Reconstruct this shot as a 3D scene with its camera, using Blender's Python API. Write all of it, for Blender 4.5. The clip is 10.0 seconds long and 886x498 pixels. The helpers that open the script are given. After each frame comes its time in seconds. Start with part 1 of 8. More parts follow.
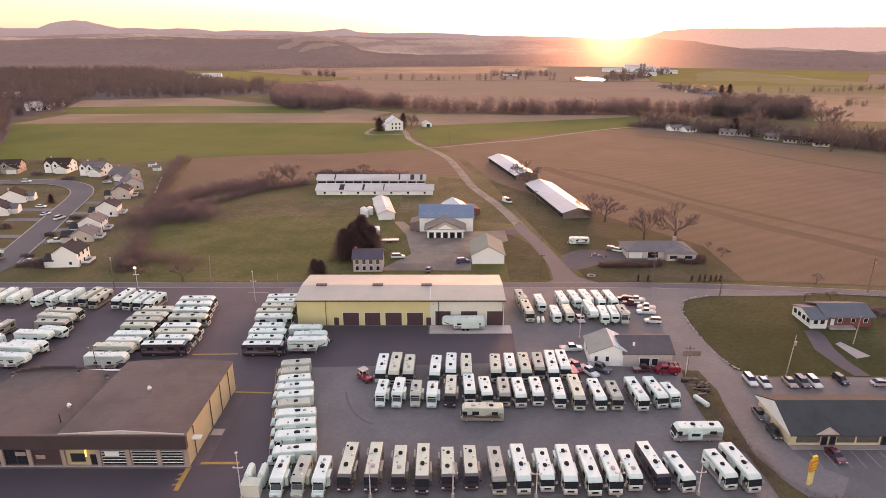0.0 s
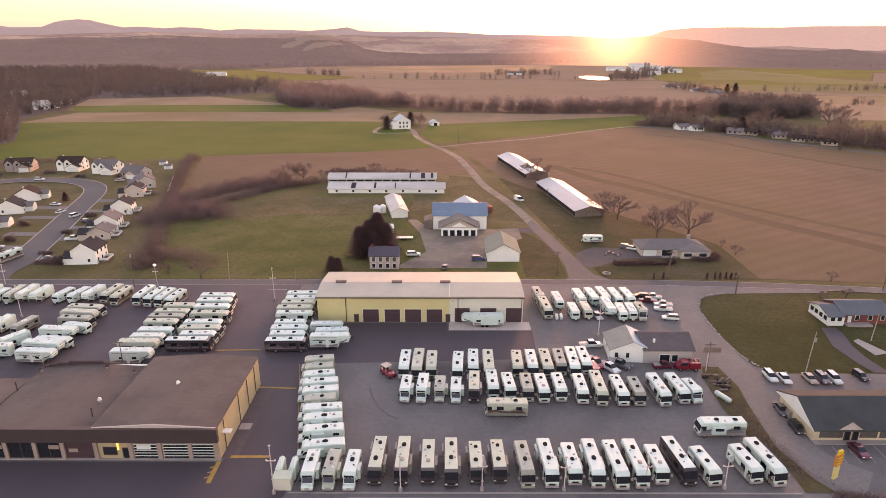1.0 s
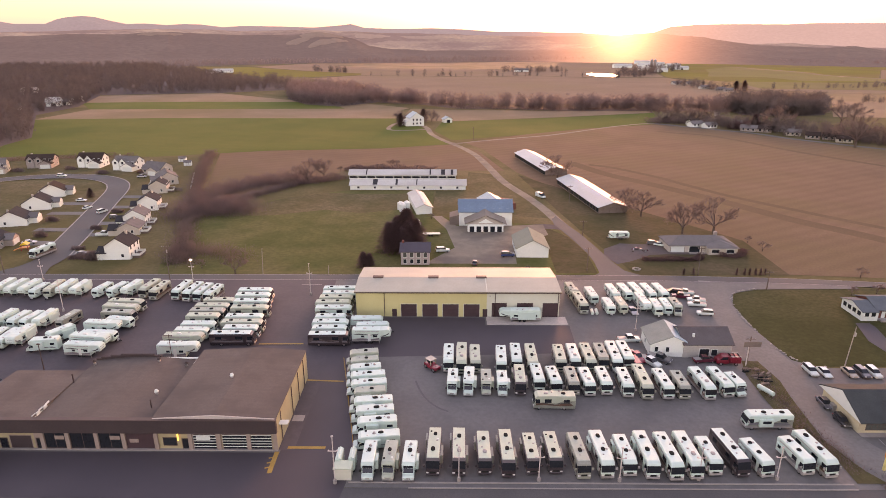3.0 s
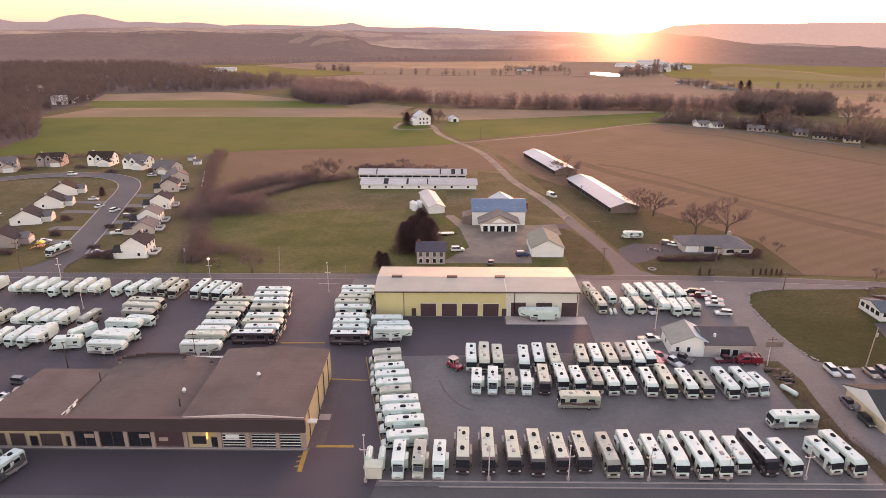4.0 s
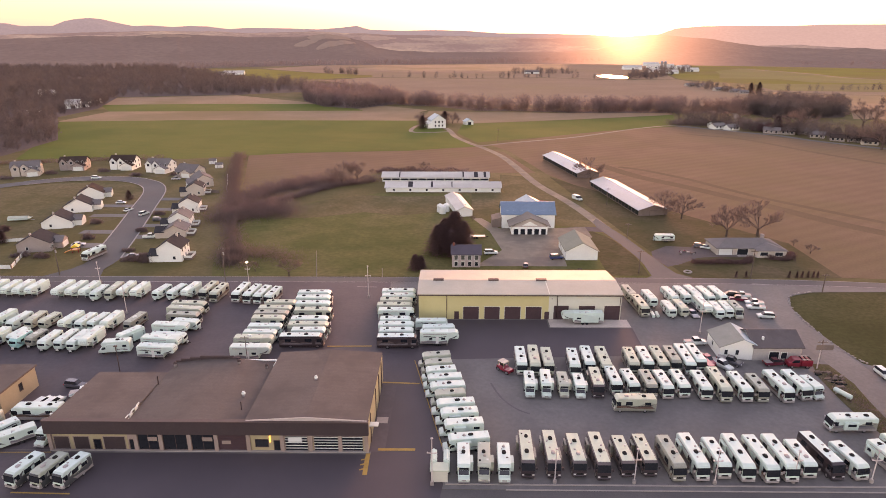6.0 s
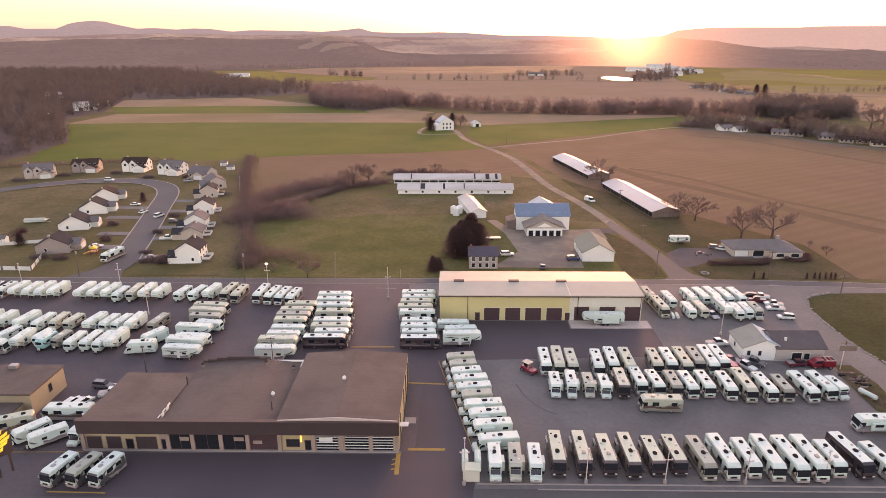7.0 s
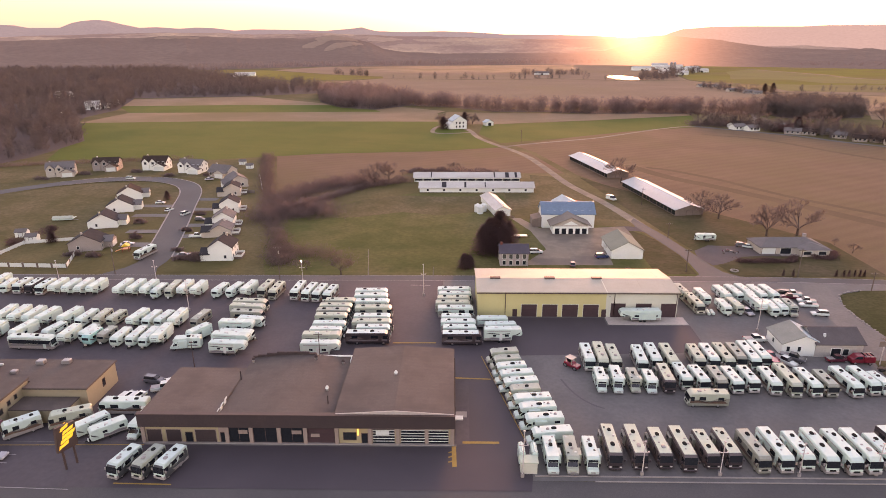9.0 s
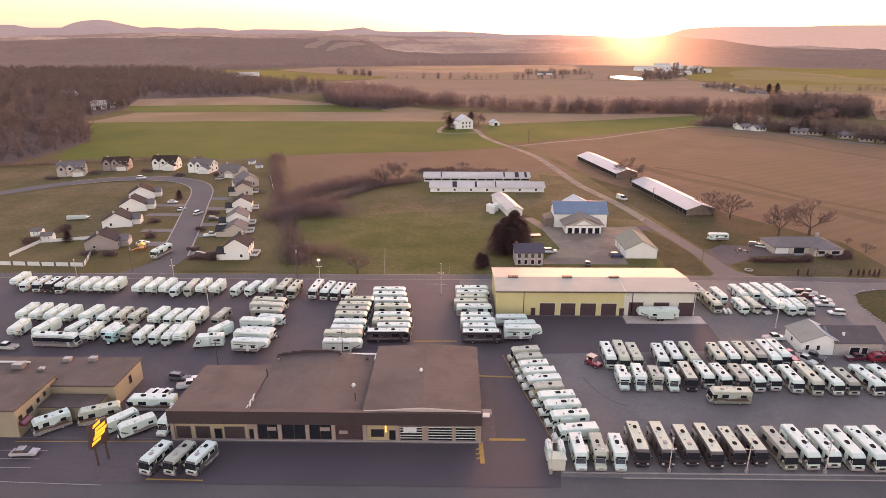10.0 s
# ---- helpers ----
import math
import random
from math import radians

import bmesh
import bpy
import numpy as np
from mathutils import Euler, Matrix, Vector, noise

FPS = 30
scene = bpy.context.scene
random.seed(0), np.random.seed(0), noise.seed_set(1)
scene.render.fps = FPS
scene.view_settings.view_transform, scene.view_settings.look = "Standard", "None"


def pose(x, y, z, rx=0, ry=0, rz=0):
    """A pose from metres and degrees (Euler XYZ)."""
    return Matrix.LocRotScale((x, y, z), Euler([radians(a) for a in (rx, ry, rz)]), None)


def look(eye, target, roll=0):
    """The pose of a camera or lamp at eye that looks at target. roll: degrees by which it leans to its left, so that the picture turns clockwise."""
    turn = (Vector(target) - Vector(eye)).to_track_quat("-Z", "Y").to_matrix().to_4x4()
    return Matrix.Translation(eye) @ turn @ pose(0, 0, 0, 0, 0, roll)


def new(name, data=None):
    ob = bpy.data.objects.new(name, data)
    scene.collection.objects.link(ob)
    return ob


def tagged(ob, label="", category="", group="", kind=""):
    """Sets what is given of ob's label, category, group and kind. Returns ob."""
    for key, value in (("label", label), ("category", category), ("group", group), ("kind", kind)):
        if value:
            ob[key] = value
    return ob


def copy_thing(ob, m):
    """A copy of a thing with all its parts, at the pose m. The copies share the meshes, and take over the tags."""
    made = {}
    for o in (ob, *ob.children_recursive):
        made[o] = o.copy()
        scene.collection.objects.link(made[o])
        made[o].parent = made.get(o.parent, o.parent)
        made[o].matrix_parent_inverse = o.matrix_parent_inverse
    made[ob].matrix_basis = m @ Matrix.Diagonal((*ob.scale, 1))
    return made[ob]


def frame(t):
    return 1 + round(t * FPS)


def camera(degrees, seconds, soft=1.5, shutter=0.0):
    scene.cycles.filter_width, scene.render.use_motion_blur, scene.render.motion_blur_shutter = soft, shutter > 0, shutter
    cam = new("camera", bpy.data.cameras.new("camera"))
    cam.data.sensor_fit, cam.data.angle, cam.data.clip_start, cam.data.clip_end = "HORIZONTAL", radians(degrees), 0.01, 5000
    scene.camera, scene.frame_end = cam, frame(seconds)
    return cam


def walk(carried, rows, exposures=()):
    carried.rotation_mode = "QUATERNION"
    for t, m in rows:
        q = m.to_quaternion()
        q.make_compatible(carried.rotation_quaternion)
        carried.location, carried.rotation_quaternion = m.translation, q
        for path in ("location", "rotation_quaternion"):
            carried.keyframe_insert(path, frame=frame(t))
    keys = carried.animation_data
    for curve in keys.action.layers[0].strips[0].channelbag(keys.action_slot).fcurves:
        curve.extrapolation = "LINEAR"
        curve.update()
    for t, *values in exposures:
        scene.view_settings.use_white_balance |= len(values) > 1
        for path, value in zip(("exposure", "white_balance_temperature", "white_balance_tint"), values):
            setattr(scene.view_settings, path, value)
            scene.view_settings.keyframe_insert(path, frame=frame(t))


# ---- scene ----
cam = camera(71.7, 10.0, soft=0.8)
METRES, EYE, TILT, LEAN, TURN = 50.0, 70.0, -18.8, 0.0, 0.0
ROWS = [
    (0.0, 0.0, 0.0, 0.0, 0.0, 0.0, -0.0),
    (0.5, -0.0454, -0.0125, -0.0055, 0.14, 0.0, -0.01),
    (1.0, -0.0899, -0.0235, -0.0093, 0.18, -0.09, -0.06),
    (1.5, -0.1361, -0.0339, -0.0098, 0.23, -0.23, -0.07),
    (2.0, -0.1816, -0.0425, -0.0126, 0.25, -0.29, -0.1),
    (2.5, -0.2278, -0.0509, -0.0164, 0.33, -0.32, -0.1),
    (4.0, -0.3771, -0.0673, -0.0152, 0.37, -0.45, -0.27),
    (4.5, -0.4297, -0.0659, -0.011, 0.38, -0.49, -0.35),
    (5.0, -0.4839, -0.0688, -0.0101, 0.38, -0.33, -0.32),
    (5.5, -0.5364, -0.0718, -0.0109, 0.49, -0.3, -0.24),
    (7.0, -0.6891, -0.0938, -0.0149, 0.79, -0.04, -0.17),
    (7.5, -0.7372, -0.1023, -0.0178, 0.8, -0.06, -0.09),
    (8.0, -0.7877, -0.1129, -0.0205, 0.85, -0.02, -0.14),
    (8.5, -0.8363, -0.1217, -0.0232, 0.88, -0.08, -0.14),
    (9.0, -0.8853, -0.1313, -0.0258, 0.89, -0.12, -0.19),
    (9.5, -0.9353, -0.1421, -0.0276, 0.9, -0.11, -0.26),
    (10.0, -0.984, -0.1525, -0.0314, 0.93, -0.12, -0.24),
]
walk(cam, [(t, pose(0, 0, EYE, TILT, LEAN, TURN) @ pose(METRES * x, METRES * y, METRES * z, 90 + pitch, roll, yaw)) for t, x, y, z, yaw, pitch, roll in ROWS],
     exposures=[(0.0, 3.7, 9750, 50), (10.0, 3.7, 9750, 50)])

# ---- light ----
SUN_AZ, SUN_EL = 14.7, 2.0
world = bpy.data.worlds.new("evening_sky")
scene.world = world
world.use_nodes = True
wn = world.node_tree
sky = wn.nodes.new("ShaderNodeTexSky")
sky.sky_type = "NISHITA"
sky.sun_disc = False
sky.sun_elevation = radians(SUN_EL)
sky.sun_rotation = radians(SUN_AZ)
sky.altitude, sky.air_density, sky.dust_density, sky.ozone_density = 120, 1.0, 1.0, 2.0
pale = wn.nodes.new("ShaderNodeHueSaturation")
pale.inputs["Saturation"].default_value = 0.86
wn.links.new(sky.outputs[0], pale.inputs["Color"])
_a, _e = radians(SUN_AZ), radians(0.6)
# the bright haze round the setting sun
where = wn.nodes.new("ShaderNodeTexCoord")
toward = wn.nodes.new("ShaderNodeVectorMath")
toward.operation = "DOT_PRODUCT"
toward.inputs[1].default_value = (math.sin(_a) * math.cos(_e), math.cos(_a) * math.cos(_e), math.sin(_e))
wn.links.new(where.outputs["Generated"], toward.inputs[0])
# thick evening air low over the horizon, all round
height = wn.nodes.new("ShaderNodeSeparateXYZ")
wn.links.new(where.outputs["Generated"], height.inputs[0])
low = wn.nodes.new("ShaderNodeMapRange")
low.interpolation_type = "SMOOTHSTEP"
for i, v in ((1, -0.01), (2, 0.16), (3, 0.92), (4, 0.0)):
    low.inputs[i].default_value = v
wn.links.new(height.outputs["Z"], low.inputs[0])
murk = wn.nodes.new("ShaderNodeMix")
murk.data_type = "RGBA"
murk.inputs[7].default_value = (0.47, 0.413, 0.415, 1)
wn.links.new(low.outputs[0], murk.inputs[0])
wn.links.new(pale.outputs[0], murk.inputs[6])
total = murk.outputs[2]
for power, tint in ((16.0, (0.12, 0.106, 0.09)), (260.0, (1.6, 1.3, 0.75)), (9000.0, (60.0, 44.0, 27.0))):
    near = wn.nodes.new("ShaderNodeMath")
    near.operation = "MAXIMUM"
    near.inputs[1].default_value = 0.0
    wn.links.new(toward.outputs["Value"], near.inputs[0])
    fall = wn.nodes.new("ShaderNodeMath")
    fall.operation = "POWER"
    fall.inputs[1].default_value = power
    wn.links.new(near.outputs[0], fall.inputs[0])
    halo = wn.nodes.new("ShaderNodeVectorMath")
    halo.operation = "SCALE"
    halo.inputs[0].default_value = tint
    wn.links.new(fall.outputs[0], halo.inputs["Scale"])
    both = wn.nodes.new("ShaderNodeVectorMath")
    both.operation = "ADD"
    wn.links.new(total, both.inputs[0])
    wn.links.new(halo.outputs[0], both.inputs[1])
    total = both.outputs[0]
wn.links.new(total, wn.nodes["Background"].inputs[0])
wn.nodes["Background"].inputs[1].default_value = 0.15
sun = new("sun_light", bpy.data.lights.new("sun_light", "SUN"))
# the sun itself sinks behind the hills: its light comes as a wide glow through the haze
sun.data.energy, sun.data.angle, sun.data.color = 0.26, radians(14), (1.0, 0.55, 0.30)
_a, _e = radians(SUN_AZ), radians(SUN_EL + 2.5)
sun.matrix_world = look((0, 0, 0), (-math.sin(_a) * math.cos(_e), -math.cos(_a) * math.cos(_e), -math.sin(_e)))


# ---- materials ----
def M(name, c, c2=None, rough=0.7, metal=0.0, scale=0.5, fine=9.0, bump=0.15, rnd=0.0, world_co=False, amount=0.5,
      stripes=None, spec=None, coat=0.0, c3=None, big=0.03):
    """A mottled surface: two scales of noise between c and c2, a fine grain, an optional third colour in broad patches,
    stripes (wave scale, turn in degrees, strength) and a tint that differs from thing to thing."""
    m = bpy.data.materials.new(name)
    m.use_nodes = True
    n, l = m.node_tree.nodes, m.node_tree.links
    b = n["Principled BSDF"]
    if c2 is None:
        c2 = tuple(v * 0.8 for v in c)
    if world_co:
        co = n.new("ShaderNodeNewGeometry").outputs["Position"]
    else:
        co = n.new("ShaderNodeTexCoord").outputs["Object"]

    def noise_tex(s, detail=4.0, roughness=0.6):
        t = n.new("ShaderNodeTexNoise")
        t.inputs["Scale"].default_value, t.inputs["Detail"].default_value, t.inputs["Roughness"].default_value = s, detail, roughness
        l.new(co, t.inputs["Vector"])
        return t.outputs["Fac"]

    def ramp(sock, lo, hi):
        r = n.new("ShaderNodeMapRange")
        r.inputs[1].default_value, r.inputs[2].default_value = lo, hi
        l.new(sock, r.inputs[0])
        return r.outputs[0]

    def mix(f, a, bb, mode="MIX"):
        x = n.new("ShaderNodeMix")
        x.data_type, x.blend_type = "RGBA", mode
        for sock, v in ((x.inputs[0], f), (x.inputs[6], a), (x.inputs[7], bb)):
            if isinstance(v, (int, float)):
                sock.default_value = v
            elif isinstance(v, tuple):
                sock.default_value = (*v, 1)
            else:
                l.new(v, sock)
        return x.outputs[2]

    def times(sock, k):
        x = n.new("ShaderNodeMath")
        x.operation = "MULTIPLY"
        x.inputs[1].default_value = k
        l.new(sock, x.inputs[0])
        return x.outputs[0]

    col = mix(ramp(noise_tex(scale), 0.35, 0.65), c, c2)
    if c3 is not None:
        col = mix(ramp(noise_tex(big, 5.0, 0.62), 0.46, 0.62), col, c3)
    f = noise_tex(fine, 3.0)
    col = mix(times(ramp(f, 0.3, 0.7), amount), col, tuple(v * 0.72 for v in c2))
    if stripes:
        mp = n.new("ShaderNodeMapping")
        mp.inputs["Rotation"].default_value = (0, 0, radians(stripes[1]))
        l.new(co, mp.inputs[0])
        w = n.new("ShaderNodeTexWave")
        w.inputs["Scale"].default_value, w.inputs["Distortion"].default_value = stripes[0], stripes[3] if len(stripes) > 3 else 1.5
        w.inputs["Detail"].default_value, w.inputs["Detail Scale"].default_value = 3.0, 0.6
        l.new(mp.outputs[0], w.inputs[0])
        col = mix(times(w.outputs["Fac"], stripes[2]), col, tuple(v * 0.62 for v in c2))
    if rnd:
        oi = n.new("ShaderNodeObjectInfo")
        col = mix(times(oi.outputs["Random"], rnd), col, tuple(v * 0.6 for v in c2))
    l.new(col, b.inputs["Base Color"])
    b.inputs["Roughness"].default_value, b.inputs["Metallic"].default_value = rough, metal
    if spec is not None:
        b.inputs["Specular IOR Level"].default_value = spec
    b.inputs["Coat Weight"].default_value = coat
    if bump:
        bp = n.new("ShaderNodeBump")
        bp.inputs["Strength"].default_value, bp.inputs["Distance"].default_value = bump, 0.05
        l.new(f, bp.inputs["Height"])
        l.new(bp.outputs[0], b.inputs["Normal"])
    return m


def thin(m, share=0.5):
    """Lets light through, as a tangle of fine twigs does."""
    n, l = m.node_tree.nodes, m.node_tree.links
    b, out = n["Principled BSDF"], n["Material Output"]
    tr, mx = n.new("ShaderNodeBsdfTranslucent"), n.new("ShaderNodeMixShader")
    l.new(b.inputs["Base Color"].links[0].from_socket, tr.inputs["Color"])
    mx.inputs[0].default_value = share
    l.new(b.outputs[0], mx.inputs[1])
    l.new(tr.outputs[0], mx.inputs[2])
    l.new(mx.outputs[0], out.inputs["Surface"])
    return m


def glow(name, c, strength):
    m = bpy.data.materials.new(name)
    m.use_nodes = True
    b = m.node_tree.nodes["Principled BSDF"]
    b.inputs["Base Color"].default_value = (*c, 1)
    b.inputs["Emission Color"].default_value, b.inputs["Emission Strength"].default_value = (*c, 1), strength
    return m


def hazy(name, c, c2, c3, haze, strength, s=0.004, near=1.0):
    """Far wooded hills; kilometres of evening haze are painted in as emission."""
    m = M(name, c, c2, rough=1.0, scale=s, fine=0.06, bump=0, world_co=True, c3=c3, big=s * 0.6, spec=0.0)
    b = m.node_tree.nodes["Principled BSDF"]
    # painted sunset glow: the emission rises toward the sun's direction
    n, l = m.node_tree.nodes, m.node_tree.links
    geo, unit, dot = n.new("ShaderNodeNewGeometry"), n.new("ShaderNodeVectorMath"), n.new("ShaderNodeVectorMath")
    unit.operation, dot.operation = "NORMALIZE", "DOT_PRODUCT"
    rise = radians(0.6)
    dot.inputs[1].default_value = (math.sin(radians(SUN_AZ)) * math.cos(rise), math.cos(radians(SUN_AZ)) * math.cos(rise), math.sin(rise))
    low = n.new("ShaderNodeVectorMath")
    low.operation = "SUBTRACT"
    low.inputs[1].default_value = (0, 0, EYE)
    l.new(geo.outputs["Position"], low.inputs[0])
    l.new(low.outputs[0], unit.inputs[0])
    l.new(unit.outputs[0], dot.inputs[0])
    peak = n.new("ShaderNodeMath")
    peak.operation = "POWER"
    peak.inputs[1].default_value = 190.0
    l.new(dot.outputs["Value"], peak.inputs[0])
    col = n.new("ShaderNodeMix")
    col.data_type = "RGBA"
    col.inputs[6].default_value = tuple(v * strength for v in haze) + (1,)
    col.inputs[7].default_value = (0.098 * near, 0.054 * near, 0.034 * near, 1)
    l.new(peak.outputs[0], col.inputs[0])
    # narrow bright core of the painted glow
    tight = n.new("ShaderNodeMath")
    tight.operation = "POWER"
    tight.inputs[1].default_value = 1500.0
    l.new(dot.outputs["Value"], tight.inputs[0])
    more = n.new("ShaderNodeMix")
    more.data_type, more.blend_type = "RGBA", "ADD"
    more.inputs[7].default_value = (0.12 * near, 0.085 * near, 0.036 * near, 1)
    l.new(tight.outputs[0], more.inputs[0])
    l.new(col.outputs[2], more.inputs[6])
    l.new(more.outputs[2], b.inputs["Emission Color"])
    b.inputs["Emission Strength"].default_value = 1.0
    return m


def glass_mat(name, c=(0.02, 0.024, 0.03), rough=0.08):
    return M(name, c, tuple(v * 0.7 for v in c), rough=rough, scale=2.0, bump=0.0, amount=0.2)


GRASS = M("winter_grass", (0.145, 0.118, 0.054), (0.105, 0.092, 0.038), rough=1, scale=0.05, fine=0.7, bump=0.6, world_co=True, c3=(0.20, 0.15, 0.08), big=0.012, spec=0.1)
DRY = M("dry_rough_grass", (0.145, 0.116, 0.062), (0.098, 0.09, 0.038), rough=1, scale=0.13, fine=0.6, amount=0.65, bump=0.6, world_co=True, c3=(0.18, 0.135, 0.078), big=0.035, spec=0.1)
ASPHALT_MID = M("dull_asphalt", (0.078, 0.066, 0.074), (0.066, 0.056, 0.063), rough=0.8, scale=0.13, fine=1.1, amount=0.4, bump=0.2, world_co=True, c3=(0.09, 0.077, 0.084), big=0.04)
LAWN_E = M("thick_lawn", (0.064, 0.067, 0.025), (0.046, 0.05, 0.018), rough=1, scale=0.12, fine=0.9, amount=0.65, bump=0.5, world_co=True, c3=(0.095, 0.088, 0.04), big=0.03, spec=0.1)
LAWN_RANCH = M("worn_lawn", (0.105, 0.083, 0.043), (0.075, 0.067, 0.028), rough=1, scale=0.1, fine=0.6, amount=0.65, bump=0.5, world_co=True, c3=(0.135, 0.098, 0.06), big=0.035, spec=0.1)
LAWN_GREEN = M("greener_lawn", (0.122, 0.122, 0.044), (0.08, 0.091, 0.028), rough=1, scale=0.085, fine=0.6, amount=0.6, bump=0.5, world_co=True, c3=(0.16, 0.135, 0.062), big=0.022, spec=0.1)
LAWN = M("mown_lawn", (0.14, 0.132, 0.05), (0.09, 0.098, 0.031), rough=1, scale=0.085, fine=0.6, amount=0.6, bump=0.5, world_co=True, c3=(0.175, 0.142, 0.07), big=0.022, spec=0.1)
GREEN = M("winter_wheat", (0.108, 0.136, 0.029), (0.085, 0.113, 0.024), rough=1, scale=0.02, fine=0.9, bump=0.1, world_co=True, c3=(0.15, 0.15, 0.04), big=0.006, stripes=(0.05, 82, 0.12), spec=0.1)
STUBBLE = M("corn_stubble", (0.218, 0.139, 0.091), (0.172, 0.111, 0.073), rough=1, scale=0.03, fine=1.3, bump=0.5, world_co=True, c3=(0.178, 0.126, 0.07), big=0.012, stripes=(0.045, 62, 0.19), spec=0.1)
STUBBLE_B = M("pale_stubble", (0.32, 0.22, 0.145), (0.27, 0.185, 0.12), rough=1, scale=0.03, fine=1.2, bump=0.5, world_co=True, c3=(0.20, 0.15, 0.08), big=0.006, stripes=(0.04, 85, 0.14), spec=0.1)
# soil colour lifted to stand for haze over the far fields
FARSOIL = M("far_ploughland_hazed", (0.365, 0.252, 0.178), (0.31, 0.213, 0.152), rough=1, scale=0.01, fine=0.3, bump=0, world_co=True, c3=(0.33, 0.235, 0.15), big=0.003, spec=0.0)
SOIL = M("tractor_lane", (0.155, 0.105, 0.066), (0.132, 0.092, 0.056), rough=1, scale=0.05, fine=1.2, world_co=True, spec=0.1)
# these two pastures are also paled in colour for distance haze
FAROLIVE = M("far_dry_pasture_hazed", (0.32, 0.245, 0.13), (0.265, 0.205, 0.105), rough=1, scale=0.01, fine=0.4, bump=0, world_co=True, c3=(0.30, 0.25, 0.11), big=0.004, spec=0.0)
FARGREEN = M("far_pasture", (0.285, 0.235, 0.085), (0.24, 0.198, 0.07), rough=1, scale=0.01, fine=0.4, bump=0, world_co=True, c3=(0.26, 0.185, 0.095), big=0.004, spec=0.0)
ASPHALT = M("lot_asphalt", (0.153, 0.149, 0.144), (0.13, 0.127, 0.123), rough=0.82, scale=0.13, fine=1.1, amount=0.4, bump=0.25, world_co=True, c3=(0.175, 0.17, 0.162), big=0.035, spec=0.3)
ASPHALT_NEW = M("sealed_asphalt", (0.074, 0.061, 0.070), (0.063, 0.052, 0.060), rough=0.75, scale=0.09, fine=6.0, bump=0.2, world_co=True, c3=(0.061, 0.051, 0.060), big=0.04)
ROADTOP = M("road_asphalt", (0.095, 0.092, 0.09), (0.08, 0.077, 0.077), rough=0.85, scale=0.1, fine=5.0, bump=0.2, world_co=True, c3=(0.11, 0.105, 0.102), big=0.05)
DRIVE = M("pale_worn_asphalt", (0.155, 0.15, 0.14), (0.132, 0.128, 0.12), rough=0.85, scale=0.1, fine=1.4, bump=0.2, world_co=True, c3=(0.18, 0.172, 0.16), big=0.05)
GRAVEL = M("gravel_drive", (0.27, 0.22, 0.165), (0.22, 0.18, 0.135), rough=1, scale=0.2, fine=4.0, bump=0.5, world_co=True, c3=(0.14, 0.115, 0.10), big=0.05)
CONCRETE = M("concrete", (0.36, 0.33, 0.30), (0.30, 0.27, 0.25), rough=0.9, scale=0.4, fine=8.0, world_co=True)
APRON = M("pale_concrete", (0.52, 0.46, 0.41), (0.45, 0.40, 0.36), rough=0.9, scale=0.4, fine=2.0, world_co=True)
YELLOW_LINE = M("yellow_paint", (0.45, 0.27, 0.06), (0.33, 0.20, 0.05), rough=0.8, scale=0.8, fine=5.0, world_co=True)
WHITE_LINE = M("white_paint", (0.42, 0.40, 0.39), (0.30, 0.28, 0.28), rough=0.8, scale=0.8, fine=5.0, world_co=True)
ASPHALT_PATCH = M("repaved_asphalt", (0.138, 0.127, 0.132), (0.118, 0.108, 0.113), rough=0.82, scale=0.13, fine=1.1, amount=0.4, bump=0.2, world_co=True)
ASPHALT_SHOPS = M("grey_car_park_asphalt", (0.118, 0.116, 0.113), (0.10, 0.098, 0.096), rough=0.82, scale=0.13, fine=1.1, amount=0.4, bump=0.2, world_co=True, c3=(0.14, 0.137, 0.13), big=0.06)
VERGE = M("rough_verge", (0.105, 0.092, 0.045), (0.075, 0.068, 0.032), rough=1, scale=0.4, fine=1.6, bump=0.6, world_co=True, c3=(0.13, 0.105, 0.065), big=0.15, spec=0.1)
DARK_GRAVEL = M("dark_gravel", (0.118, 0.092, 0.09), (0.095, 0.074, 0.072), rough=1, scale=0.2, fine=1.5, bump=0.5, world_co=True, c3=(0.10, 0.08, 0.072), big=0.08)
STAIN = M("tyre_marks", (0.085, 0.078, 0.082), (0.105, 0.096, 0.10), rough=0.7, scale=0.5, world_co=True)

WALL_YELLOW = M("yellow_siding", (0.59, 0.54, 0.27), (0.54, 0.49, 0.24), rough=0.6, scale=0.15, fine=3.0, bump=0.05, stripes=(2.2, 0, 0.10, 0.0), amount=0.12)
WALL_CREAM = M("cream_siding", (0.60, 0.62, 0.52), (0.55, 0.57, 0.47), rough=0.6, scale=0.15, fine=3.0, bump=0.05, stripes=(2.2, 0, 0.08, 0.0), amount=0.12)
ROOF_METAL = M("ribbed_metal_roof", (0.45, 0.44, 0.36), (0.39, 0.385, 0.315), rough=0.6, metal=0.0, spec=0.25, scale=0.12, fine=2.0, bump=0.08, stripes=(1.6, 0, 0.12, 0.0), amount=0.2)
TRIM_BROWN = M("brown_trim", (0.10, 0.06, 0.05), rough=0.6)
DOOR_BROWN = M("brown_roller_door", (0.075, 0.04, 0.045), (0.06, 0.032, 0.036), rough=0.55, scale=0.6, bump=0.1)
STUCCO = M("tan_stucco", (0.42, 0.36, 0.215), (0.375, 0.315, 0.185), rough=0.9, scale=0.3, fine=6.0, bump=0.3, amount=0.25)
STUCCO_DULL = M("dull_tan_stucco", (0.34, 0.295, 0.20), (0.30, 0.26, 0.175), rough=0.9, scale=0.3, fine=6.0, bump=0.3, amount=0.25)
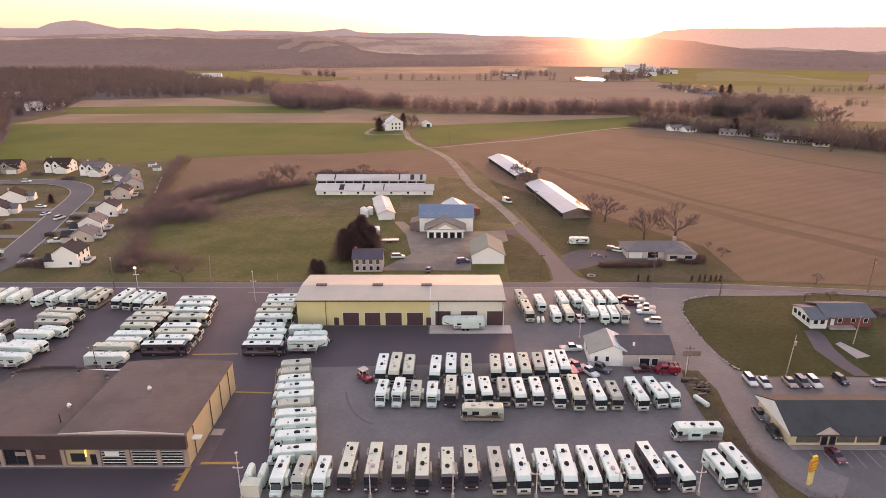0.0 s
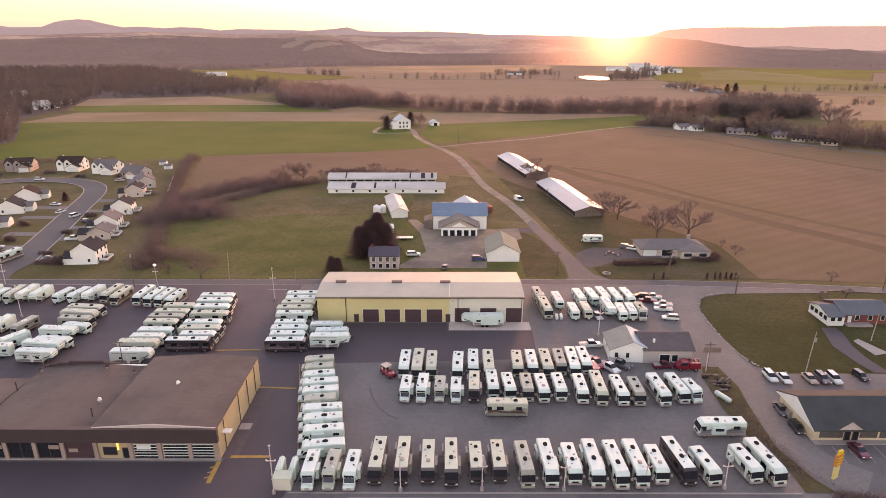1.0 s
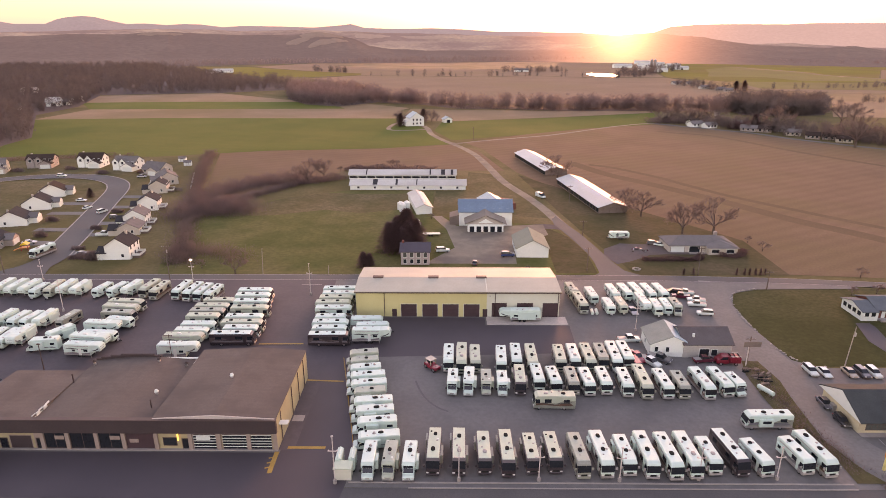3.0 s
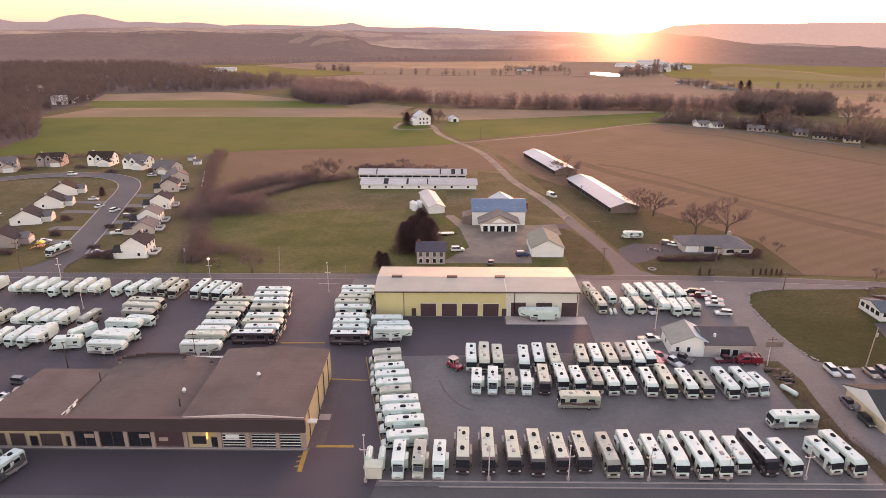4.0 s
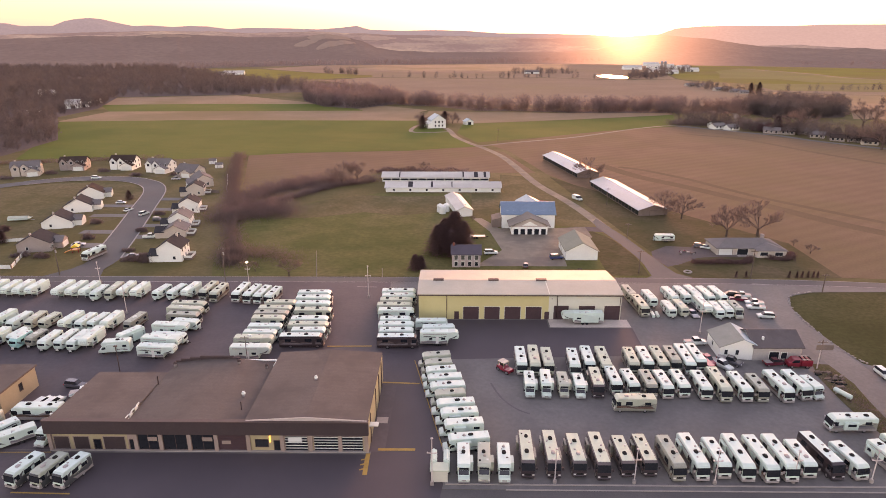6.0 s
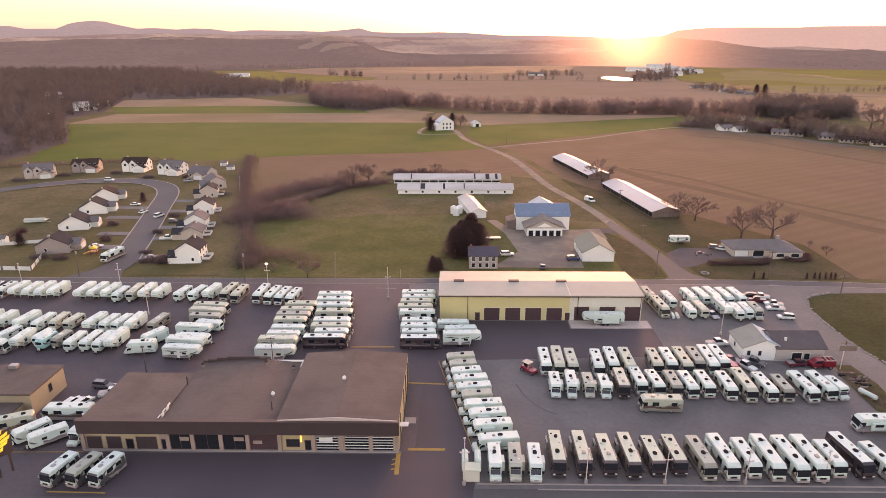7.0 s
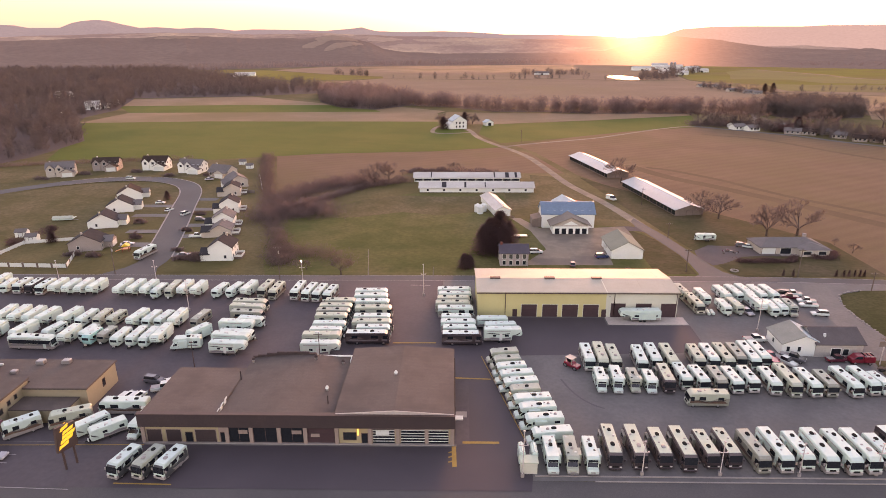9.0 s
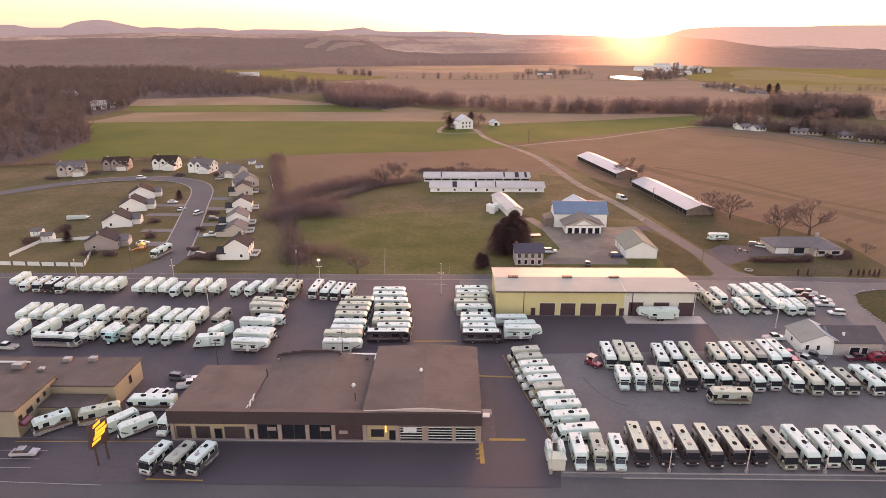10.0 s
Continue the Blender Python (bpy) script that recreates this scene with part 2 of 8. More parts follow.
STUCCO_TAUPE = M("taupe_pier", (0.36, 0.28, 0.24), (0.31, 0.24, 0.20), rough=0.9, scale=0.4, fine=6.0, bump=0.3)
FASCIA = M("brown_fascia", (0.060, 0.040, 0.040), (0.050, 0.033, 0.034), rough=0.75, scale=0.3, fine=3.0, stripes=(1.2, 0, 0.10, 0.0))
ROOF_BROWN = M("brown_flat_roof", (0.125, 0.098, 0.085), (0.105, 0.082, 0.070), rough=0.85, scale=0.15, fine=3.0, bump=0.2, c3=(0.078, 0.062, 0.056), big=0.12, stripes=(0.25, 90, 0.10, 0.5))
SHINGLE = M("dark_shingles", (0.058, 0.058, 0.062), (0.047, 0.047, 0.051), rough=0.85, scale=0.4, fine=5.0, bump=0.3, rnd=0.3, spec=0.08)
SHINGLE_GREY = M("grey_shingles", (0.20, 0.185, 0.18), (0.165, 0.155, 0.15), rough=0.85, scale=0.4, fine=5.0, bump=0.3, rnd=0.3, spec=0.08)
SHINGLE_OFFICE = M("faded_brown_shingles", (0.14, 0.122, 0.122), (0.115, 0.10, 0.10), rough=0.85, scale=0.4, fine=5.0, bump=0.3, spec=0.08)
SHINGLE_PALE = M("pale_grey_shingles", (0.29, 0.315, 0.28), (0.25, 0.275, 0.245), rough=0.85, scale=0.4, fine=5.0, bump=0.3, spec=0.08)
SHINGLE_SHOP = M("slate_green_shingles", (0.070, 0.080, 0.080), (0.058, 0.067, 0.067), rough=0.85, scale=0.4, fine=5.0, bump=0.3, spec=0.05)
SHINGLE_BLUE = M("blue_grey_shingles", (0.13, 0.155, 0.17), (0.11, 0.13, 0.145), rough=0.85, scale=0.4, fine=5.0, bump=0.3, spec=0.08)
SHINGLE_BROWN = M("brown_shingles", (0.075, 0.053, 0.045), (0.06, 0.043, 0.037), rough=0.85, scale=0.4, fine=5.0, bump=0.3, rnd=0.4, spec=0.08)
ROOF_BLUE = M("blue_metal_roof", (0.165, 0.27, 0.36), (0.14, 0.23, 0.31), rough=0.4, metal=0.2, scale=0.2, fine=2.0, bump=0.05, stripes=(1.6, 0, 0.15, 0.0))
# blue-green cast in the base colour stands for sky reflected in metal
ROOF_WHITE = M("galvanised_roof_skytint", (0.37, 0.50, 0.53), (0.32, 0.44, 0.47), rough=0.5, metal=0.0, spec=0.3, scale=0.12, fine=1.5, bump=0.05, stripes=(0.9, 0, 0.14, 0.0), c3=(0.31, 0.41, 0.43), big=0.05)
ROOF_COOP = M("pale_weathered_roof", (0.60, 0.60, 0.55), (0.53, 0.53, 0.485), rough=0.65, scale=0.15, fine=2.0, bump=0.05, stripes=(0.9, 0, 0.14, 0.0), c3=(0.47, 0.45, 0.41), big=0.06, spec=0.25)
ROOF_SAGE = M("sage_metal_roof", (0.30, 0.31, 0.25), (0.26, 0.27, 0.215), rough=0.85, scale=0.15, fine=2.0, bump=0.05, stripes=(1.6, 0, 0.12, 0.0), spec=0.03)
SIDING = M("white_vinyl_siding", (0.78, 0.82, 0.76), (0.74, 0.78, 0.72), rough=0.6, scale=0.2, fine=3.0, bump=0.1, rnd=0.08, amount=0.25)
SIDING_TAN = M("tan_vinyl_siding", (0.56, 0.50, 0.43), (0.50, 0.45, 0.38), rough=0.6, scale=0.2, fine=3.0, bump=0.1, rnd=0.2)
BRICK = M("red_brick", (0.22, 0.07, 0.05), (0.17, 0.055, 0.042), rough=0.9, scale=0.6, fine=7.0, bump=0.3)
WOOD_WALL = M("grey_barn_boards", (0.22, 0.17, 0.14), (0.17, 0.13, 0.11), rough=0.9, scale=0.5, fine=5.0)
TRIM_WHITE = M("white_trim", (0.66, 0.71, 0.67), (0.60, 0.65, 0.61), rough=0.55, amount=0.15)
SIDING_TAUPE = M("taupe_vinyl_siding", (0.36, 0.31, 0.285), (0.32, 0.275, 0.25), rough=0.6, scale=0.2, fine=3.0, bump=0.1)

PANE = glass_mat("window_pane", (0.03, 0.034, 0.04), 0.06)
PANE_SHOP = glass_mat("shop_pane", (0.11, 0.12, 0.11), 0.1)
DARK_GLASS = glass_mat("dark_vehicle_glass")
RUBBER = M("tyre_rubber", (0.018, 0.018, 0.019), rough=0.85)
ALLOY = M("wheel_metal", (0.45, 0.45, 0.46), rough=0.35, metal=0.8)
STEEL = M("galvanised_steel", (0.42, 0.41, 0.40), (0.36, 0.35, 0.34), rough=0.45, metal=0.6)
POLE_PALE = M("pale_painted_pole", (0.62, 0.56, 0.52), (0.55, 0.49, 0.46), rough=0.6)
WOOD_POLE = M("weathered_pole_wood", (0.17, 0.125, 0.10), (0.13, 0.095, 0.075), rough=0.95, scale=2.0)
GEL_WHITE = M("white_gelcoat", (0.54, 0.705, 0.63), (0.49, 0.645, 0.575), rough=0.32, scale=0.7, fine=4.0, bump=0.02, amount=0.10, rnd=0.14, coat=0.2)
GEL_CREAM = M("cream_gelcoat", (0.42, 0.48, 0.385), (0.375, 0.43, 0.34), rough=0.32, scale=0.7, fine=4.0, bump=0.02, amount=0.10, rnd=0.2, coat=0.2)
GEL_BROWN = M("taupe_gelcoat", (0.29, 0.305, 0.25), (0.25, 0.265, 0.215), rough=0.3, scale=0.7, fine=4.0, bump=0.02, rnd=0.3, coat=0.3)
GEL_UMBER = M("umber_gelcoat", (0.13, 0.105, 0.10), (0.105, 0.085, 0.08), rough=0.3, scale=0.7, fine=4.0, bump=0.02, rnd=0.3, coat=0.3)
GEL_DARK = M("maroon_black_gelcoat", (0.045, 0.032, 0.035), (0.036, 0.026, 0.03), rough=0.28, scale=0.7, fine=4.0, bump=0.02, coat=0.4)
GEL_GREY = M("grey_gelcoat", (0.36, 0.34, 0.32), (0.30, 0.285, 0.27), rough=0.35, scale=0.7, fine=4.0, bump=0.02, rnd=0.2)
ROOF_RUBBER = M("white_rubber_roof", (0.615, 0.78, 0.71), (0.56, 0.715, 0.65), rough=0.6, scale=0.9, fine=6.0, bump=0.05, amount=0.16, rnd=0.12)
ROOF_BEIGE = M("beige_rubber_roof", (0.51, 0.60, 0.475), (0.455, 0.54, 0.425), rough=0.65, scale=0.9, fine=6.0, bump=0.05, amount=0.18, rnd=0.18)
ROOF_TAN = M("weathered_tan_roof", (0.40, 0.465, 0.39), (0.355, 0.415, 0.345), rough=0.7, scale=0.9, fine=6.0, bump=0.05, amount=0.2, rnd=0.2)
BLACK_PLASTIC = M("black_plastic", (0.025, 0.027, 0.026), rough=0.9, spec=0.1)
GREY_DECAL = M("grey_decal", (0.20, 0.20, 0.21), rough=0.4, rnd=0.3)
BROWN_DECAL = M("brown_decal", (0.15, 0.08, 0.055), rough=0.4, rnd=0.3)
DECAL_DARK = M("dark_slate_decal", (0.075, 0.085, 0.09), rough=0.4, rnd=0.3)
LAMP_LENS = M("lamp_lens", (0.75, 0.75, 0.72), rough=0.15)
TAIL_LENS = M("tail_lens", (0.45, 0.02, 0.02), rough=0.2)
PAINTS = {k: M(k + "_car_paint", v, rough=0.25, coat=0.6, bump=0.0, amount=0.1) for k, v in dict(
    white=(0.64, 0.74, 0.69), black=(0.025, 0.025, 0.028), silver=(0.42, 0.42, 0.43), red=(0.32, 0.025, 0.04), grey=(0.12, 0.12, 0.13),
    blue=(0.04, 0.07, 0.17), maroon=(0.14, 0.02, 0.035), tan=(0.38, 0.32, 0.24), teal=(0.28, 0.64, 0.60)).items()}
BARK = M("grey_brown_bark", (0.15, 0.11, 0.09), (0.11, 0.08, 0.065), rough=1, scale=3.0, spec=0.1)
TWIGS = thin(M("bare_twigs", (0.27, 0.205, 0.185), (0.215, 0.162, 0.147), rough=1, scale=0.3, fine=2.0, spec=0.1, bump=0))
WOODS = thin(M("bare_winter_woods", (0.205, 0.166, 0.155), (0.128, 0.105, 0.099), rough=1, scale=0.065, fine=0.16, spec=0.05, bump=0, world_co=True, c3=(0.19, 0.148, 0.13), big=0.012), 0.36)
# paler than the woods: haze over the belt is mixed into the colour
BELT = thin(M("bare_tree_belt_hazed", (0.31, 0.235, 0.222), (0.19, 0.143, 0.136), rough=1, scale=0.085, fine=0.12, spec=0.05, bump=0, world_co=True, c3=(0.28, 0.212, 0.19), big=0.012))
LITTER = M("leaf_litter", (0.155, 0.118, 0.107), (0.125, 0.096, 0.088), rough=1, scale=0.03, fine=0.6, spec=0.05, bump=0, world_co=True)
NEEDLES = thin(M("dark_conifer_needles", (0.18, 0.108, 0.104), (0.13, 0.08, 0.077), rough=0.9, scale=0.8, spec=0.1, bump=0), 0.3)
SCRUB = thin(M("reddish_scrub", (0.225, 0.168, 0.155), (0.165, 0.124, 0.115), rough=1, scale=0.2, spec=0.1, bump=0), 0.4)
SHRUB = thin(M("brown_brush", (0.245, 0.178, 0.17), (0.175, 0.128, 0.123), rough=1, scale=0.2, spec=0.1, bump=0), 0.4)
WATER = M("pond_water", (0.03, 0.04, 0.05), rough=0.05, bump=0, world_co=True)


# ---- building blocks ----
def box(bm, x0, x1, y0, y1, z0, z1):
    v = [bm.verts.new(p) for p in ((x0, y0, z0), (x1, y0, z0), (x1, y1, z0), (x0, y1, z0), (x0, y0, z1), (x1, y0, z1), (x1, y1, z1), (x0, y1, z1))]
    for f in ((3, 2, 1, 0), (4, 5, 6, 7), (0, 1, 5, 4), (1, 2, 6, 5), (2, 3, 7, 6), (3, 0, 4, 7)):
        bm.faces.new([v[i] for i in f])


def prism(bm, pts, a, b, axis="y"):
    """A polygon drawn out from a to b: along y (points x, z), along x (points y, z) or along z (points x, y)."""
    put = {"y": lambda p, q: (p[0], q, p[1]), "x": lambda p, q: (q, p[0], p[1]), "z": lambda p, q: (p[0], p[1], q)}[axis]
    r0 = [bm.verts.new(put(p, a)) for p in pts]
    r1 = [bm.verts.new(put(p, b)) for p in pts]
    n = len(pts)
    bm.faces.new(r0)
    bm.faces.new(r1[::-1])
    for i in range(n):
        bm.faces.new((r0[(i + 1) % n], r0[i], r1[i], r1[(i + 1) % n]))


def cyl(bm, p0, p1, r0, r1=None, n=10):
    p0, p1 = Vector(p0), Vector(p1)
    r1 = r0 if r1 is None else r1
    q = (p1 - p0).to_track_quat("Z", "Y")
    rings = [[bm.verts.new(p + q @ Vector((r * math.cos(2 * math.pi * i / n), r * math.sin(2 * math.pi * i / n), 0))) for i in range(n)] for p, r in ((p0, r0), (p1, r1))]
    bm.faces.new(rings[0][::-1])
    bm.faces.new(rings[1])
    for i in range(n):
        bm.faces.new((rings[0][i], rings[0][(i + 1) % n], rings[1][(i + 1) % n], rings[1][i]))


def soften(bm, width, angle=35, segments=1):
    bm.normal_update()
    edges = [e for e in bm.edges if e.is_manifold and e.calc_face_angle(0) > radians(angle)]
    bmesh.ops.bevel(bm, geom=edges, offset=width, segments=segments, affect="EDGES", clamp_overlap=True)


def mesh_of(name, bm, material, smooth=False):
    bmesh.ops.recalc_face_normals(bm, faces=bm.faces)
    me = bpy.data.meshes.new(name)
    bm.to_mesh(me)
    bm.free()
    me.materials.append(material)
    if smooth:
        for p in me.polygons:
            p.use_smooth = True
    return me


def part(name, bm, material, parent, label="", smooth=False, at=None):
    ob = new(name, mesh_of(name, bm, material, smooth))
    ob.parent = parent
    if at is not None:
        ob.matrix_basis = at
    if label:
        ob["label"] = label
    return ob


def thing(name, label, category, at=None, group="", kind=""):
    ob = new(name)
    ob.empty_display_size = 0.5
    if at is not None:
        ob.matrix_basis = at
    return tagged(ob, label, category, group, kind)


def B(*boxes):
    bm = bmesh.new()
    for b in boxes:
        box(bm, *b)
    return bm


def P(pts, a, b, axis="y", bevel=0.0, seg=1, angle=35):
    bm = bmesh.new()
    prism(bm, pts, a, b, axis)
    if bevel:
        bmesh.ops.recalc_face_normals(bm, faces=bm.faces)
        soften(bm, bevel, angle, seg)
    return bm


def C(p0, p1, r0, r1=None, n=10):
    bm = bmesh.new()
    cyl(bm, p0, p1, r0, r1, n)
    return bm


LAYER = [0.0]


def lift():
    """A few millimetres more for each patch, so that no two lie in one plane."""
    LAYER[0] = (LAYER[0] + 0.0037) % 0.03
    return LAYER[0]


def sheet(name, pts, z, material, label, category):
    """A patch of ground: a polygon at height z, with its edge down to the ground below it."""
    if sum(p[0] * q[1] - q[0] * p[1] for p, q in zip(pts, pts[1:] + pts[:1])) < 0:
        pts = pts[::-1]
    bm = bmesh.new()
    z += lift()
    bm.faces.new([bm.verts.new((x, y, z)) for x, y in pts])
    bm.normal_update()
    bmesh.ops.triangulate(bm, faces=bm.faces[:])
    me = bpy.data.meshes.new(name)
    bm.to_mesh(me)
    bm.free()
    me.materials.append(material)
    return tagged(new(name, me), label, category, kind="structure")


def smooth_line(pts, n=8):
    """A rounded line through the points."""
    p = [Vector((*q, 0)) for q in pts]
    p = [2 * p[0] - p[1]] + p + [2 * p[-1] - p[-2]]
    out = []
    for i in range(1, len(p) - 2):
        for k in range(n):
            t = k / n
            a, b, c, d = p[i - 1], p[i], p[i + 1], p[i + 2]
            out.append(0.5 * ((2 * b) + (c - a) * t + (2 * a - 5 * b + 4 * c - d) * t * t + (3 * b - a - 3 * c + d) * t ** 3))
    return out + [p[-2]]


def strip(name, pts, width, z, material, label, category, n=8):
    line = smooth_line(pts, n)
    z += lift()
    bm = bmesh.new()
    prev = None
    for i, p in enumerate(line):
        d = (line[min(i + 1, len(line) - 1)] - line[max(i - 1, 0)]).normalized()
        s = Vector((-d.y, d.x, 0)) * width / 2
        row = [bm.verts.new((q.x, q.y, z)) for q in (p - s, p + s)]
        if prev:
            bm.faces.new((prev[0], prev[1], row[1], row[0]))
        prev = row
    for f in bm.faces:
        f.normal_update()
        if f.normal.z < 0:
            f.normal_flip()
    me = bpy.data.meshes.new(name)
    bm.to_mesh(me)
    bm.free()
    me.materials.append(material)
    return tagged(new(name, me), label, category, kind="structure")


# ---- ground ----
bm = bmesh.new()
bm.faces.new([bm.verts.new(p) for p in ((-4600, -1500, 0), (4600, -1500, 0), (4600, 4500, 0), (-4600, 4500, 0))])
tagged(new("ground", mesh_of("ground", bm, GRASS)), "brown-green winter grassland", "ground", kind="structure")
E1, E2, E3, E4 = 0.05, 0.08, 0.11, 0.14
sheet("lawn_west", [(-104, 174.5), (36, 174.5), (28, 226), (-20, 240), (-20, 283), (-64, 283), (-92, 266), (-116, 236), (-112, 200), (-106, 180)], E1, LAWN, "mown green-brown lawn behind the back road", "lawn")
sheet("lawn_green", [(-96, 204), (-82, 217), (-60, 228), (-40, 232), (-20, 229), (-12, 217), (-9, 192), (-15, 178), (-60, 177), (-94, 178)], E1 + .006, LAWN_GREEN, "greener sweep of the mown lawn", "lawn")
sheet("lawn_garage", [(20.6, 176), (33.4, 176), (34, 194), (31, 212), (24, 226), (21.4, 206)], E1 + .006, LAWN_RANCH, "worn brown-green lawn beside the garage", "lawn")
sheet("lawn_east", [(65, 122), (70, 118.8), (260, 118.5), (260, 152), (107, 164), (96, 164), (77.5, 163.5), (69, 160), (65, 152), (64.2, 137)], E1, LAWN_E, "green corner lawn edged with pale stones", "lawn")
sheet("lawn_ranch", [(45, 174.5), (92.6, 174.5), (93.6, 208.6), (66.5, 250.5), (34, 301), (24, 320), (33, 250), (38, 215)], E1 + .006, LAWN_RANCH, "worn lawn round the ranch house", "lawn")
sheet("lawn_houses", [(-138, 176), (-108, 176), (-122, 238), (-147, 328), (-160, 382), (-285, 362), (-262, 320), (-215, 322), (-176, 306), (-163, 284)], E1, GRASS, "lawns behind the row of houses", "lawn")
sheet("field_green_west", [(-296, 366), (-257, 373), (-192, 370), (-128, 392), (-56, 401), (-11, 418), (-28, 480), (-55, 556), (-272, 557), (-380, 545), (-330, 450)], E1, GREEN, "bright green winter wheat field", "field")
sheet("field_tan_strip", [(-380, 545), (-272, 557), (-55, 556), (-60, 622), (-118, 634), (-374, 625)], E1, STUBBLE_B, "pale stubble strip between green fields", "field")
sheet("field_green_far", [(-374, 625), (-118, 634), (-132, 664), (-152, 690), (-190, 702), (-303, 702), (-420, 690)], E1, GREEN, "narrow green wheat strip", "field")
sheet("field_tan_far", [(-420, 690), (-303, 702), (-190, 702), (-152, 690), (-132, 664), (-118, 634), (-60, 622), (-52, 640), (-110, 690), (-185, 715), (-308, 812), (-444, 775)], E1, STUBBLE_B, "pale stubble below the wood", "field")
sheet("field_tan_west", [(-157, 382), (-132, 292), (-114, 270), (-88, 298), (-68, 333), (-12, 330), (18, 330), (6, 394), (-11, 416), (-56, 400), (-128, 391)], E1, STUBBLE, "brown stubble field behind the long sheds", "field")
sheet("field_tan_east", [(-2, 426), (10, 396), (24, 326), (34, 300), (66, 250), (93, 208), (92, 175), (114, 173), (300, 152), (420, 230), (330, 330), (264, 396), (204, 482), (163, 519), (95, 491), (45, 460)], E1, STUBBLE, "wide brown corn stubble field", "field")
sheet("field_green_mid", [(-10, 434), (45, 462), (95, 493), (163, 522), (186, 600), (85, 563), (-18, 533), (-24, 480)], E1, GREEN, "green field beside the farm lane", "field")
sheet("field_tan_mid", [(-55, 560), (-18, 536), (85, 566), (186, 602), (190, 616), (94, 616), (-51, 630)], E1, STUBBLE_B, "thin pale stubble strip below the trees", "field")
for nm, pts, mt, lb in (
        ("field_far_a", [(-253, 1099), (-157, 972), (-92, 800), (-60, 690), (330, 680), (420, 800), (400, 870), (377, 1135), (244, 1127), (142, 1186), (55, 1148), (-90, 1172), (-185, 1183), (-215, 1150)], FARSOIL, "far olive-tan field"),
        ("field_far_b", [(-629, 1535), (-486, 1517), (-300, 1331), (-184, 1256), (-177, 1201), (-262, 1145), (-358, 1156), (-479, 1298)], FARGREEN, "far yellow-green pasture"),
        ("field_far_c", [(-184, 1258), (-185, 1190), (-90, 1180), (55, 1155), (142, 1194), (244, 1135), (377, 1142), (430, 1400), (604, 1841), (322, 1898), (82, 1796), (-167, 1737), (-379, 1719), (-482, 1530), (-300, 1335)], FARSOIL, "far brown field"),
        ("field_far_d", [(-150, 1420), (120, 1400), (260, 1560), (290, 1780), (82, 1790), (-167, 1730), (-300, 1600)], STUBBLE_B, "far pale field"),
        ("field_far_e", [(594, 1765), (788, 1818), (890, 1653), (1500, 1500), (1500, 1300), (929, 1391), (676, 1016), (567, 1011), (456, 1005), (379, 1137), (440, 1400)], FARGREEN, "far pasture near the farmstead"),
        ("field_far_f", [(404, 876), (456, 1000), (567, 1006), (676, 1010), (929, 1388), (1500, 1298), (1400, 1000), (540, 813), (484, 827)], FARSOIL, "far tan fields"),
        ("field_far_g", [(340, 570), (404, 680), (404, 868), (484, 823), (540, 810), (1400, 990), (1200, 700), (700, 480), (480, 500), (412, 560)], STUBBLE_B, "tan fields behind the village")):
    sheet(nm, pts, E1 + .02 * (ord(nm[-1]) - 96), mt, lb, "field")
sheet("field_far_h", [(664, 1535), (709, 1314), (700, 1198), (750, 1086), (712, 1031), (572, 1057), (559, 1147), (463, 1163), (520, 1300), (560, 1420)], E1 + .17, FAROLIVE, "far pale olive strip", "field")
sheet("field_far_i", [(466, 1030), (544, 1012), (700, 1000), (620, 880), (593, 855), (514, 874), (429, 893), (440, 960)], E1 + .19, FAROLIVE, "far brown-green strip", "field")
strip("field_far_edge", [(664, 1540), (709, 1314), (700, 1198), (750, 1086)], 16, E1 + .21, STUBBLE_B, "pale headland between far fields", "field")
strip("field_lane", [(58, 354), (72, 321), (89, 297), (111, 262), (126, 235), (140, 217), (153, 198), (172, 172)], 8, E2, SOIL, "dark grassy drainage strip in the stubble", "field track", 6)
strip("field_lane_low", [(68, 347), (79, 339), (95, 317), (106, 295), (116, 276), (131, 255), (156, 223), (190, 185)], 4.2, E2, SOIL, "dark wheel track in the stubble", "field track", 6)
strip("field_lane_edge", [(150, 480), (161, 470), (185, 452), (208, 396), (225, 363), (243, 336), (300, 270)], 5, E2, SOIL, "dark grassy edge of the stubble field", "field track", 6)
sheet("lawn_estate", [(-168, 285), (-187, 297), (-205, 305), (-228, 304), (-246, 294), (-262, 278), (-288, 240), (-240, 206), (-216, 214), (-204, 205), (-190, 212), (-178, 222), (-164, 240)], E1, DRY, "patchy tan rough lawn inside the street bend", "lawn")
sheet("lawn_estate_north", [(-165, 322), (-186, 318), (-212, 325), (-240, 322), (-262, 309), (-300, 268), (-330, 300), (-285, 352), (-230, 366), (-172, 370)], E1 + .02, DRY, "dry lawns of the upper houses", "lawn")
sheet("lawn_rough", [(-103, 238), (-97, 258), (-86, 270), (-70, 279), (-50, 276), (-24, 279), (-23, 246), (-36, 249), (-50, 244), (-66, 249), (-84, 241)], E2, DRY, "rough uneven pasture below the long sheds", "lawn")

